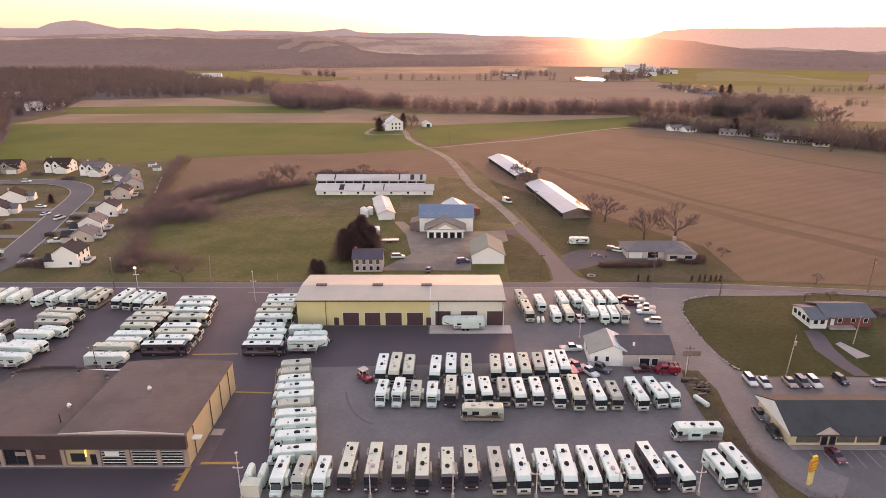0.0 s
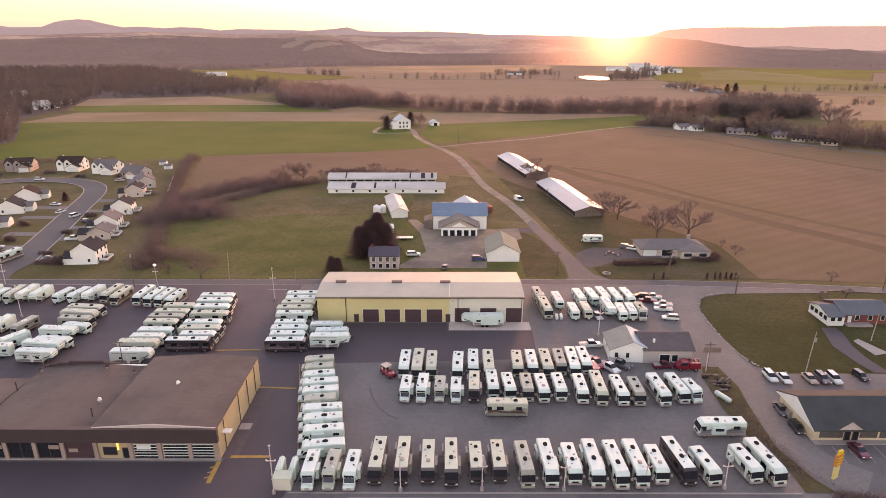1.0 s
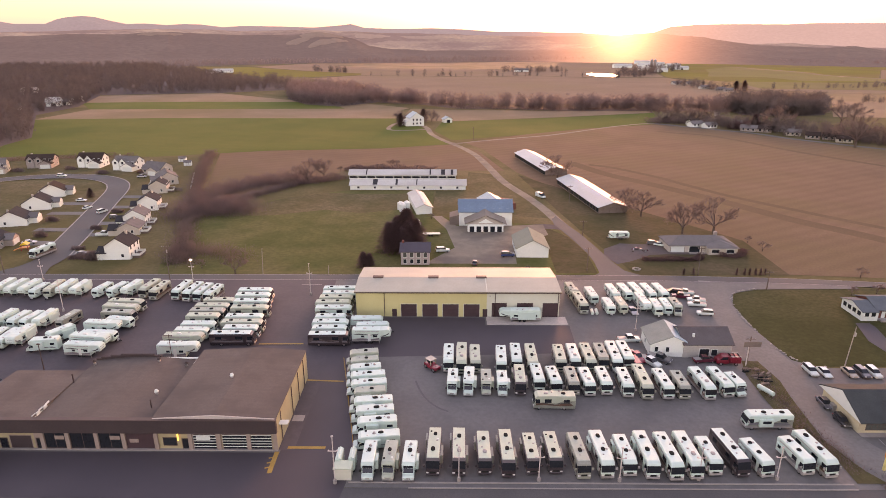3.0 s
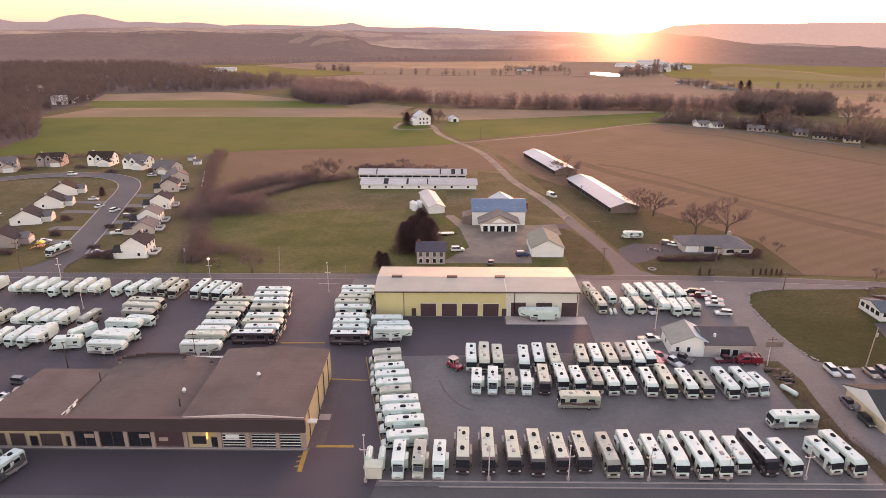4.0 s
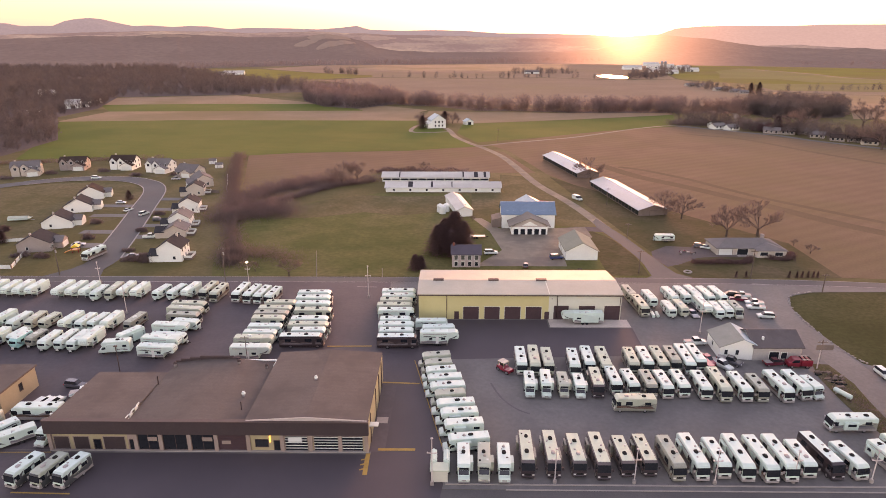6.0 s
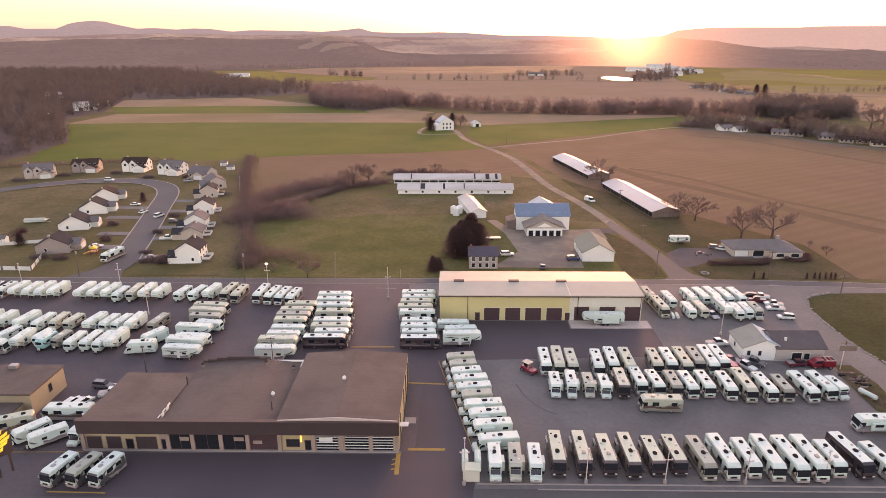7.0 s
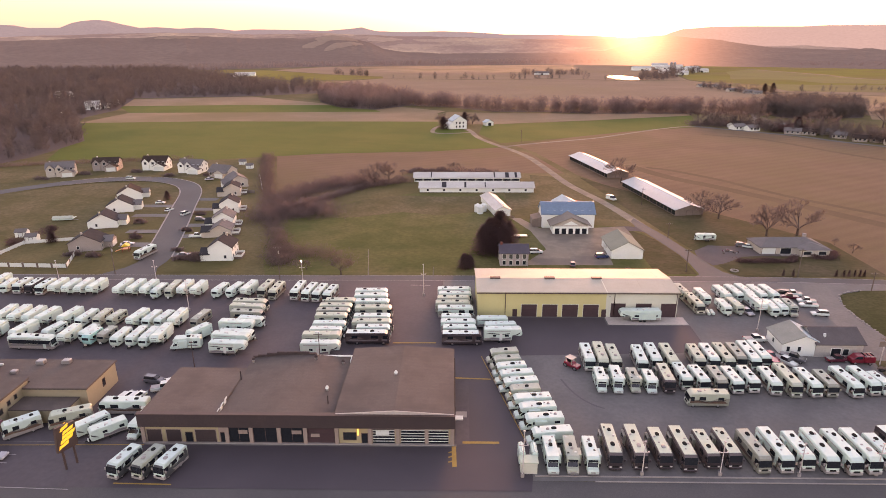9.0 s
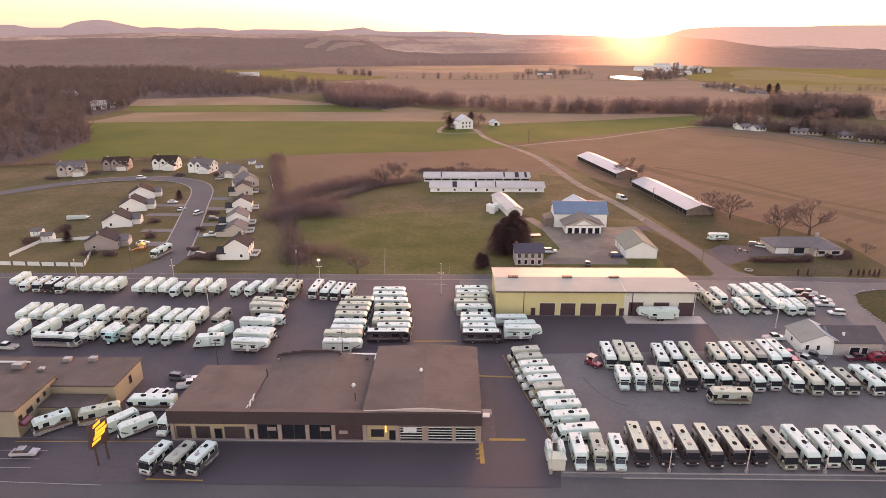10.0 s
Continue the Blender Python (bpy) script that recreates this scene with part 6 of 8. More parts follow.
KINDS = {}
BUILD = {
    "A": lambda sd=1: motorhome(9.4, GEL_WHITE, GEL_GREY, ROOF_RUBBER, GREY_DECAL, label="white motorhome with grey swooshes parked in line", seed=sd),
    "Ab": lambda sd=1: motorhome(9.4, GEL_UMBER, GEL_DARK, ROOF_BEIGE, BROWN_DECAL, front=GEL_DARK, label="beige-roofed motorhome with dark nose and slide-outs", seed=sd),
    "Ac": lambda sd=1: motorhome(9.4, GEL_CREAM, GEL_BROWN, ROOF_BEIGE, BROWN_DECAL, slides=False, label="cream motorhome with brown swooshes", seed=sd),
    "Ad": lambda sd=1: motorhome(9.6, GEL_DARK, GEL_DARK, ROOF_RUBBER, GREY_DECAL, slides=False, front=GEL_DARK, label="black motorhome with a white roof", seed=sd),
    "An": lambda sd=1: motorhome(9.4, GEL_WHITE, GEL_GREY, ROOF_RUBBER, BROWN_DECAL, slides=False, label="white motorhome with brown decals parked close", seed=sd),
    "At": lambda sd=1: motorhome(8.8, GEL_BROWN, GEL_BROWN, ROOF_TAN, BROWN_DECAL, slides=False, label="tan-roofed brown motorhome parked in line", seed=sd),
    "Ag": lambda: painted_motorhome(GEL_WHITE, ROOF_RUBBER, "short white motorhome with bold dark swirling graphics"),
    "Ah": lambda: painted_motorhome(GEL_CREAM, ROOF_TAN, "short tan motorhome with bold dark swirling graphics"),
    "C": lambda sd=1: class_c(7.2, GEL_WHITE, ROOF_RUBBER, GREY_DECAL, GEL_WHITE, "white cab-over motorhome with van nose", seed=sd),
    "Cb": lambda sd=1: class_c(7.2, GEL_CREAM, ROOF_TAN, BROWN_DECAL, GEL_CREAM, "tan cab-over motorhome with van nose", seed=sd),
    "T": lambda sd=1: trailer(8.2, GEL_WHITE, ROOF_RUBBER, GREY_DECAL, "white travel trailer with drawbar", seed=sd),
    "Tb": lambda sd=1: trailer(8.2, GEL_CREAM, ROOF_BEIGE, BROWN_DECAL, "cream travel trailer with brown stripes", seed=sd),
    "Tt": lambda sd=1: trailer(7.2, GEL_BROWN, ROOF_TAN, BROWN_DECAL, "brown travel trailer on the asphalt", seed=sd),
    "F": lambda sd=1: trailer(9.4, GEL_WHITE, ROOF_RUBBER, GREY_DECAL, "white fifth-wheel trailer with raised nose", "fifth", seed=sd),
    "Fb": lambda sd=1: trailer(9.4, GEL_CREAM, ROOF_BEIGE, BROWN_DECAL, "cream fifth-wheel trailer with raised nose", "fifth", seed=sd),
    "Bus": lambda: coach("long white coach with a dark window band"),
    "S": lambda sd=1: trailer(5.4, PAINTS["teal"], ROOF_RUBBER, GREY_DECAL, "small teal and white caravan", seed=sd),
}
LONG = {"Ag": 7.4, "Ah": 7.4, "A": 9.4, "Ab": 9.4, "Ac": 9.4, "Ad": 9.6, "An": 9.4, "At": 8.8, "C": 7.2, "Cb": 7.2, "T": 8.2, "Tb": 8.2, "Tt": 7.2, "F": 9.4, "Fb": 9.4, "S": 5.4, "Bus": 11.2}
for _k in ("white", "black", "silver", "red", "grey", "blue", "maroon", "tan"):
    for _s in ("sedan", "suv", "pickup", "van"):
        BUILD[_k + "_" + _s] = lambda k=_k, s=_s: car(PAINTS[k], "parked %s %s with dark glass" % (k, {"suv": "sport utility car", "sedan": "saloon car", "pickup": "pickup truck", "van": "van"}[s]), s)


VARIED = {"A": 2, "An": 3, "Ab": 3, "Ac": 3, "C": 3, "Cb": 2, "T": 3, "F": 3}
TALLY = dict.fromkeys(VARIED, 0)


def place(kind, x, y, turn, length=None, z=E3):
    if kind in VARIED:
        TALLY[kind] += 1
        n = TALLY[kind] * 7 // 3 % VARIED[kind]
        if n:
            LONG[kind + "~%d" % n] = LONG[kind]
            BUILD.setdefault(kind + "~%d" % n, lambda k=kind, n=n: BUILD[k](n * 3 + len(k)))
            kind += "~%d" % n
    m = Matrix.Translation((x, y, z)) @ pose(0, 0, 0, 0, 0, turn)
    if kind not in KINDS:
        KINDS[kind] = BUILD[kind]()
        KINDS[kind].matrix_basis = m
        return KINDS[kind]
    if length and kind in LONG:
        k = min(1.25, max(.68, length / LONG[kind]))
        m = m @ Matrix.Diagonal((k, 1, .9 if kind[0] in "FTS" else .92, 1))
    return copy_thing(KINDS[kind], m)


def park(y, turn, *spots):
    """A line of vehicles: kind, x, and what differs in y, turn and length."""
    for s in spots:
        kind, x, dy, dt, ln = (*s, 0, 0, None)[:5] if len(s) < 5 else s
        place(kind, x, y + dy, turn + dt, ln)


# front row beside the main road, noses to the road
park(86.0, -91, ("C", -26.9, -2.2, 1, 6.2), ("Cb", -23.4, -2.1, -1, 6.2), ("C", -20.0, -2.2, -1, 6.2), ("Ab", -15.9, .2, -1, 8.8), ("Ab", -11.6, .2, 0, 9), ("Ab", -7.3, .1, 1, 8.5), ("Ab", -3.4, -.2, 1, 8.1), ("Ab", .8, -.1, 2, 7.9), ("Ab", 4.6, .2, 2, 8.2), ("At", 8.9, -.7, 4, 6.6), ("A", 12.9, -.3, 3, 8.2), ("A", 16.9, -.4, 2, 7.9))
park(85.6, -90, ("A", 20.6, 0, 0, 7.8), ("An", 24.3, -.3, 2, 7.3), ("An", 27.8, 0, 1, 7.2), ("An", 31.3, -.1, 1, 7.2), ("Ad", 35.3, .7, 6, 7.7), ("A", 39.4, -.5, 8, 7.2), ("A", 46.5, .1, 8, 7.2), ("An", 49.9, .5, 7, 7.2))
# double row in the middle of the lot
park(109.2, -92, ("C", -12.5, .1, -1, 6.6), ("C", -9.1, .1, -2, 6.8), ("Cb", -5.5, 0, 0, 6.2), ("C", -2.2, -.5, 0, 6), ("Ab", 1.6, .8, -1, 8.1), ("An", 5.4, 1.7, 3, 7.4), ("An", 8.7, .8, 6, 6.8), ("At", 12.4, .5, 2, 7), ("An", 15.5, .2, 4, 7.2), ("An", 19.1, .6, 3, 7), ("An", 23.4, 0, 1, 7.6), ("Ac", 27.1, .1, 1, 8.6), ("An", 31.2, -.5, 4, 7.9), ("At", 34.6, -.9, 2, 6.9), ("An", 39.4, -.2, 6, 8.8), ("An", 43.4, .3, 8, 8), ("C", 46.2, -.6, 10, 5.8))
park(119.0, -92, ("An", -13.3, .2, 1, 8.4), ("Ac", -10.4, -.1, 0, 8.2), ("Ac", -7.4, -.1, 1, 8.2), ("An", -1.6, -.5, -1, 8.4), ("An", 1.8, .6, 0, 8.4), ("Ac", 5.1, -.6, 1, 6.8), ("Ac", 11.5, .3, 0, 8), ("An", 14.7, .7, 1, 8), ("Ac", 17.9, .6, 2, 8.8), ("At", 21.0, 1.2, 1, 7.6), ("An", 23.9, 1.2, 0, 9.8), ("An", 26.6, 2.0, 2, 8.4))
place("Ac", 7.6, 102.4, 179, 8.2)
place("A", 46.8, 96.2, 181, 8.8)
# slanting row beside the sealed lane, cabs to the lane
for k, x, y, t, l in (("Cb", -32.7, 119.4, 189, 6.4), ("Cb", -32.2, 116.5, 189, 6.8), ("C", -31.6, 113.4, 188, 7.4), ("C", -30.8, 110.3, 187, 8.2), ("C", -30.2, 107.1, 187, 8.2), ("Cb", -29.6, 104.1, 188, 7), ("C", -28.6, 100.8, 186, 8.5), ("C", -27.9, 97.6, 186, 8.2), ("C", -27.1, 94.0, 186, 8.3), ("C", -26.3, 89.6, 187, 8.4)):
    place(k, x, y, t, l)
# beside the warehouse
for k, x, y, t, l in (("T", -33.9, 137.3, 1, 7), ("T", -32.0, 133.8, 4, 9.2), ("F", -31.8, 129.8, 1, 9)):
    place(k, x, y, t, l)
for k, x, y, l in (("An", -43.6, 156.6, 9.8), ("An", -43.4, 153.3, 9.5), ("Ac", -43.8, 150.3, 9.2), ("Ac", -44.0, 147.0, 9.7), ("An", -43.3, 143.6, 9.7), ("An", -43.1, 138.2, 8), ("An", -42.6, 135.1, 9.2), ("An", -42.3, 131.8, 8.6), ("Ad", -41.9, 128.4, 9.8)):
    place(k, x, y, 1, l)
# western lot, two columns seen side on
for k, x, y, l in (("Ac", -75.0, 148.3, 8.4), ("Ac", -75.6, 144.7, 9), ("At", -75.7, 141.6, 9.2), ("Ac", -75.7, 138.5, 8.6), ("T", -75.5, 134.6, 8.6), ("T", -75.6, 130.6, 8), ("Fb", -75.8, 126.6, 8.4), ("F", -75.2, 122.0, 9.2)):
    place(k, x, y, 0, l)
for k, x, y, l in (("An", -67.3, 155.2, 9.5), ("An", -66.9, 151.7, 9.7), ("An", -66.1, 147.7, 9.5), ("Ac", -65.3, 143.5, 10), ("An", -65.0, 138.2, 9.7), ("Ac", -64.6, 134.9, 10.4), ("An", -63.9, 131.7, 8.6), ("Ad", -65.0, 128.5, 10.6)):
    place(k, x, y, 1, l)
for k, x, y, t, l in (("Ac", -99.7, 147.4, -4, 9.5), ("Fb", -99.4, 143.8, -6, 9.6), ("At", -98.4, 140.4, -3, 8.6), ("T", -96.5, 137.2, -8, 6.8), ("F", -99.0, 134.0, -4, 9.1), ("T", -97.8, 129.6, -4, 8.8), ("F", -97.8, 126.1, -6, 9.6), ("F", -97.3, 122.6, -4, 9)):
    place(k, x, y, t, l)
# along the back road, hitches to the lot
for k, x, y, t, l in (("F", -180.2, 163.1, -86, 7.6), ("T", -176.4, 160.8, -84, 6.7), ("An", -171.9, 160.4, -90, 6.7), ("Ad", -168.0, 159.8, -89, 6.7), ("An", -164.5, 159.6, -92, 7.1), ("F", -160.6, 159.5, -91, 7.6), ("F", -156.4, 159.0, -89, 7.6), ("F", -152.7, 159.1, -89, 8.1), ("F", -149.0, 159.3, -93, 8.1), ("F", -140.9, 158.7, -92, 8.6), ("F", -136.9, 158.5, -93, 8.2), ("F", -133.0, 158.3, -93, 7.9), ("T", -129.7, 157.4, -95, 6.7), ("Tb", -125.9, 158.3, -89, 7.4), ("F", -122.4, 158.4, -91, 7.9), ("F", -118.3, 158.0, -94, 7.6)):
    place(k, x, y, t, l)
for k, x, y, t, l in (("T", -112.0, 158.0, -102, 6.7), ("T", -107.8, 158.3, -103, 7.1), ("F", -103.6, 158.2, -99, 7.7), ("Ac", -98.8, 158.8, -97, 8.2), ("Ac", -95.3, 157.4, -96, 8.2), ("An", -89.1, 157.7, -95, 8.9), ("An", -85.5, 156.6, -98, 8.4), ("An", -82.4, 156.0, -99, 7.9), ("An", -79.2, 155.3, -100, 7.6)):
    place(k, x, y, t, l)
# middle of the western lot
for k, x, y, t, l in (("F", -162.6, 140.0, -88, 7.6), ("F", -158.8, 139.7, -88, 7.9), ("F", -154.6, 139.3, -92, 7.6), ("F", -150.6, 138.7, -98, 7.6), ("F", -144.7, 138.8, -99, 7.6), ("T", -140.3, 138.7, -97, 7.2), ("Tb", -136.4, 139.2, -92, 6.6), ("Tb", -132.5, 138.8, -100, 6.0), ("F", -126.4, 138.0, -99, 7.4), ("T", -122.9, 138.4, -96, 6.7), ("T", -119.6, 138.4, -100, 6.7), ("F", -115.9, 138.0, -93, 7.7), ("Tt", -109.9, 138.0, -100, 5.7)):
    place(k, x, y, t, l)
for k, x, y, t, l in (("F", -158.5, 130.4, -86, 6.7), ("F", -151.6, 130.6, -99, 7.6), ("T", -144.4, 131.4, -105, 6.2), ("F", -138.8, 128.4, -92, 7.2), ("T", -134.9, 130.2, -100, 5.5), ("S", -132.8, 128.0, -98, 4.2), ("Tt", -129.8, 129.2, -99, 5.5), ("T", -125.8, 128.1, -94, 6.7), ("T", -122.1, 128.5, -94, 7.2), ("T", -118.8, 128.2, -92, 7.6), ("F", -115.9, 128.6, -91, 8.2), ("C", -108.4, 125.0, 188, None), ("F", -107.2, 130.0, -120, 6.4)):
    place(k, x, y, t, l)
place("Bus", -145.6, 124.8, -3)
place("white_pickup", -157, 123.0, 178)
# by the showroom and the forecourt
for k, x, y, t, l in (("An", -125.8, 91.2, 222, 6.4), ("Ac", -118.2, 94.2, 205, 7.4), ("An", -109.6, 98.2, 181, 9.6), ("T", -112.9, 92.0, -128, 6.4), ("T", -109.0, 90.6, -138, 6.6)):
    place(k, x, y, t, l)
for k, x in (("Ag", -100.9), ("Ah", -96.7), ("Ag", -92.9)):
    o = place(k, x, 81.1, -106, 7.4)
    o.matrix_basis = Matrix.Translation((x, 81.1, E3)) @ pose(0, 0, 0, 0, 0, -106) @ Matrix.Diagonal((.84, .95, .93, 1))
place("C", -103.5, 92.4, -95, 7.2)
for x in (-111.7, -109.6):
    place("white_suv", x, 102.6, 76)
# east of the warehouse
for k, x, y, t, l in (("Cb", 21.6, 157.6, -86, 8), ("Ac", 22.4, 149.6, -86, 9), ("T", 26.6, 155.0, -86, 7.4), ("T", 33.0, 157.0, -85, 8), ("T", 29.6, 147.8, -88, 6.6), ("Tb", 33.0, 148.4, -87, 6.8), ("T", 36.6, 157.6, -84, 8), ("T", 39.9, 158.2, -84, 8.2), ("T", 43.1, 157.4, -85, 8.4), ("T", 46.6, 157.6, -85, 8.2), ("F", 39.1, 149.2, -88, 8.8), ("T", 42.1, 147.2, -92, 7), ("T", 44.8, 147.6, -92, 6.4), ("Cb", 47.3, 147.4, -92, 7)):
    place(k, x, y, t, l)
for k, x, y, t in (("maroon_pickup", 52.4, 156.8, 166), ("white_pickup", 54.6, 159.4, 170), ("black_suv", 51.4, 159.8, 165), ("white_pickup", 55.8, 154.2, 172), ("white_pickup", 54.8, 151.2, 172), ("white_suv", 54.8, 145.6, 172), ("silver_sedan", 35.8, 146.8, -80), ("maroon_pickup", 44.6, 120.6, 6),
                   ("white_pickup", 30.4, 130.4, 4), ("red_pickup", 29.6, 121.8, -72), ("red_van", 28.3, 117.2, -80), ("white_pickup", 32.2, 119.6, -60), ("grey_pickup", 34.8, 121.2, -40)):
    o = place(k, x, y, t)
    if x > 50:
        o.matrix_basis = o.matrix_basis @ Matrix.Scale(.9, 4)
# cars by the shops
for k, x, y, t in (("white_suv", 66.1, 115.9, -90), ("white_sedan", 68.8, 115.2, -92), ("tan_sedan", 74.3, 115.2, -90), ("grey_suv", 76.9, 115.1, -88), ("white_suv", 79.4, 115.1, -90), ("black_suv", 85.8, 116.2, -82), ("maroon_sedan", 69.3, 90.7, -88), ("black_suv", 61.8, 97.4, -92), ("grey_sedan", 62.1, 103.4, -92), ("silver_sedan", 93.6, 114.8, 0)):
    o = place(k, x, y, t, z=E4 + .02)
    o.matrix_basis = o.matrix_basis @ Matrix.Scale(.92, 4)
for k, x, y, t in (("grey_suv", -109.2, 109.6, -8), ("white_pickup", -105.6, 106.6, 18), ("white_sedan", -105.0, 108.8, 20), ("silver_sedan", -126.2, 83.6, 4)):
    place(k, x, y, t)
for k, x, y, t in (("white_sedan", -168, 250, 72), ("white_suv", -158.2, 243.6, 72), ("white_sedan", -177.5, 262.5, 5), ("white_suv", -216.4, 313, 0), ("grey_suv", -148.3, 235, 0), ("white_pickup", -141, 212.6, 10), ("silver_sedan", -162.5, 203, 20), ("silver_sedan", -173.5, 311.5, 10), ("grey_sedan", -137, 191.5, 10),
                   ("white_suv", -15.2, 195.6, 5), ("blue_suv", 6.6, 191.2, 8), ("grey_sedan", -4.6, 183.6, 80), ("grey_suv", 59.4, 203.6, -20), ("white_sedan", 61.4, 202.4, -30), ("white_van", 29.2, 271, -60)):
    place(k, x, y, t, z=.1)
place("An", -149.9, 191, 258, 9.2, z=E4 + .03)
place("F", 5.1, 141.6, 181, 10.8, z=.24)

# ---- odds and ends on the lot ----
fk = thing("red_forklift", "small red yard tractor on the asphalt", "tractor", Matrix.Translation((-17.0, 117.2, E3)) @ pose(0, 0, 0, 0, 0, -48) @ Matrix.Diagonal((1.5, 1.5, 1.05, 1)))
part("body", P([(-1.2, .4), (-1.2, 1.2), (0, 1.3), (.4, 1.0), (1.3, 1.0), (1.3, .4)], -.6, .6, "y", .08), PAINTS["red"], fk)
part("cage", B((-.9, -.8, -.55, -.45, 1.2, 2.2), (-.9, -.8, .45, .55, 1.2, 2.2), (.2, .3, -.55, -.45, 1.1, 2.2), (.2, .3, .45, .55, 1.1, 2.2), (-.95, .35, -.6, .6, 2.2, 2.3)), PAINTS["tan"], fk)
part("seat", P([(-.7, 1.3), (-.1, 1.3), (-.1, 1.45), (-.55, 1.45), (-.65, 1.95), (-.75, 1.95)], -.3, .3, "y"), BLACK_PLASTIC, fk)
for x in (-.8, .9):
    for s in (-1, 1):
        wheel(fk, x, s * .62, .4, .28)
for x, y in ((-32.0, 84.2), (-29.8, 84.2)):
    o = thing("white_tank", "upright white rounded tank", "tank", pose(x, y, E3), "tanks by the gate")
    part("shell", P([(-.55, .2), (.55, .2), (.55, 2.6), (.3, 3.1), (-.3, 3.1), (-.55, 2.6)], -1.6, 1.6, "y", .22, 2), GEL_WHITE, o)
    part("foot", B((-.5, .5, -1.4, 1.4, 0, .22)), BLACK_PLASTIC, o)
hut = thing("gate_hut", "cream utility hut beside the entrance", "hut", pose(-31.0, 81.6, E3))
part("hut_body", B((-1.4, 1.4, -.9, .9, 0, 2.3)), WALL_CREAM, hut)
part("roof", P([(-1.6, 2.3), (1.6, 2.3), (1.5, 2.5), (-1.5, 2.5)], -1.1, 1.1, "y"), ROOF_BEIGE, hut)
tk = thing("propane_tank", "white horizontal gas tank on the verge", "tank", pose(52.3, 107.6, .2, 0, 0, -66))
part("shell", P([(0.5 * math.cos(k * .5236), .75 + .5 * math.sin(k * .5236)) for k in range(12)], -1.9, 1.9, "x", .12, 2), GEL_WHITE, tk)
for u in (-1.2, 1.2):
    part("saddle", B((u - .12, u + .12, -.4, .4, 0, .45)), CONCRETE, tk)
for k, (x, y, t, L) in enumerate(((53.6, 116.5, 15, 3.6), (54.2, 113.4, -20, 3.0), (54.0, 111.6, 10, 3.4), (55.6, 114.6, 30, 2.6))):
    sc = thing("scrap_pile", "pile of dark scrap metal and frames", "scrap", pose(x, y, .18, 0, 0, t))
    rr = random.Random(k)
    for i in range(7):
        u, v = rr.uniform(-L / 2, L / 2), rr.uniform(-.9, .9)
        part("scrap_piece", P([(u - .7, 0), (u + .7, 0), (u + .5, rr.uniform(.15, .5)), (u - .6, rr.uniform(.1, .4))], v - .15, v + rr.uniform(.05, .5), "y"), (WOOD_POLE, BLACK_PLASTIC, WOOD_WALL, WOOD_POLE)[i % 4], sc)
RED_DEEP = M("deep_red_paint", (0.26, 0.016, 0.03), rough=0.35)
tr = thing("red_truck", "deep red utility truck with box body and roof rack", "truck", pose(49.6, 119.8, E3, 0, 0, -3))
part("cab", P([(-2.6, .5), (-2.6, 1.4), (-2.1, 1.5), (-1.5, 2.2), (-.2, 2.3), (.0, 2.2), (.0, .5)], -1, 1, "y", .1), RED_DEEP, tr)
part("cab_glass", P([(-2.0, 1.5), (-1.45, 2.12), (-.3, 2.18), (-.3, 1.5)], -1.02, 1.02, "y"), DARK_GLASS, tr)
part("box_body", P([(.08, .7), (2.6, .7), (2.6, 2.0), (2.5, 2.1), (.18, 2.1), (.08, 2.0)], -1.08, 1.08, "y", .05), RED_DEEP, tr)
for u in (.4, 1.35, 2.3):
    part("rack_bar", B((u - .05, u + .05, -1.0, 1.0, 2.12, 2.3)), BLACK_PLASTIC, tr)
for v in (-.9, .9):
    part("ladder_rail", B((.2, 2.5, v - .04, v + .04, 2.3, 2.38)), STEEL, tr)
part("locker_door", B((.4, 1.3, -1.13, -1.085, .9, 1.8)), RED_DEEP, tr)
part("locker_door", B((1.45, 2.35, -1.13, -1.085, .9, 1.8)), RED_DEEP, tr)
for u in (-1.7, 1.6):
    for s in (-1, 1):
        wheel(tr, u, s * 1.0, .45, .28)


# ---- poles, signs, fences ----
def light_pole(x, y, h, heads=2, label="tall pale lot lamp post with twin floodlights", z=E3, turn=0):
    o = thing("lamp_post", label, "lamp post", pose(x, y, z, 0, 0, turn), "lamp posts of the lot")
    part("footing", C((0, 0, 0), (0, 0, .7), .32, n=10), CONCRETE, o)
    part("shaft", C((0, 0, .7), (0, 0, h), .1, .07, n=8), POLE_PALE, o)
    k = h * .7
    part("arm", B((-.75, .75, -.05, .05, k - .12, k)), POLE_PALE, o)
    for s in (-1, 1):
        part("flood_lamp", P([(s * .7 - .13, k - .02), (s * .7 + .13, k - .02), (s * .7 + .1, k + .13), (s * .7 - .1, k + .13)], -.12, .12, "y"), POLE_PALE, o)
    part("top_lamp", P([(-.22, h - .05), (.22, h - .05), (.16, h + .12), (-.16, h + .12)], -.14, .14, "y"), POLE_PALE, o)
    return o


for x, y, h in ((-32.2, 80.0, 9.2), (-11.7, 80.7, 6.8), (1.6, 80.8, 6.8), (15.0, 80.8, 6.6), (28.3, 81.2, 6.4), (41.4, 81.4, 6.4), (-52.6, 158, 9.6), (-136, 168.6, 6.6), (-166.6, 168.8, 6.4), (-116.7, 146.5, 9.0), (-90.4, 168.4, 6.6), (33.6, 136, 9)):
    p = light_pole(x, y, h)
    if x == -90.4:
        part("bulb", C((-.2, 0, h + .16), (.2, 0, h + .16), .2, n=8), glow("lit_lamp", (1.0, 0.95, 0.85), 12.0), p, "lit white lamp")


WOOD_BARE = M("bare_pole_wood", (0.40, 0.33, 0.29), (0.33, 0.27, 0.235), rough=0.85, scale=1.5, fine=9.0, bump=0.2)


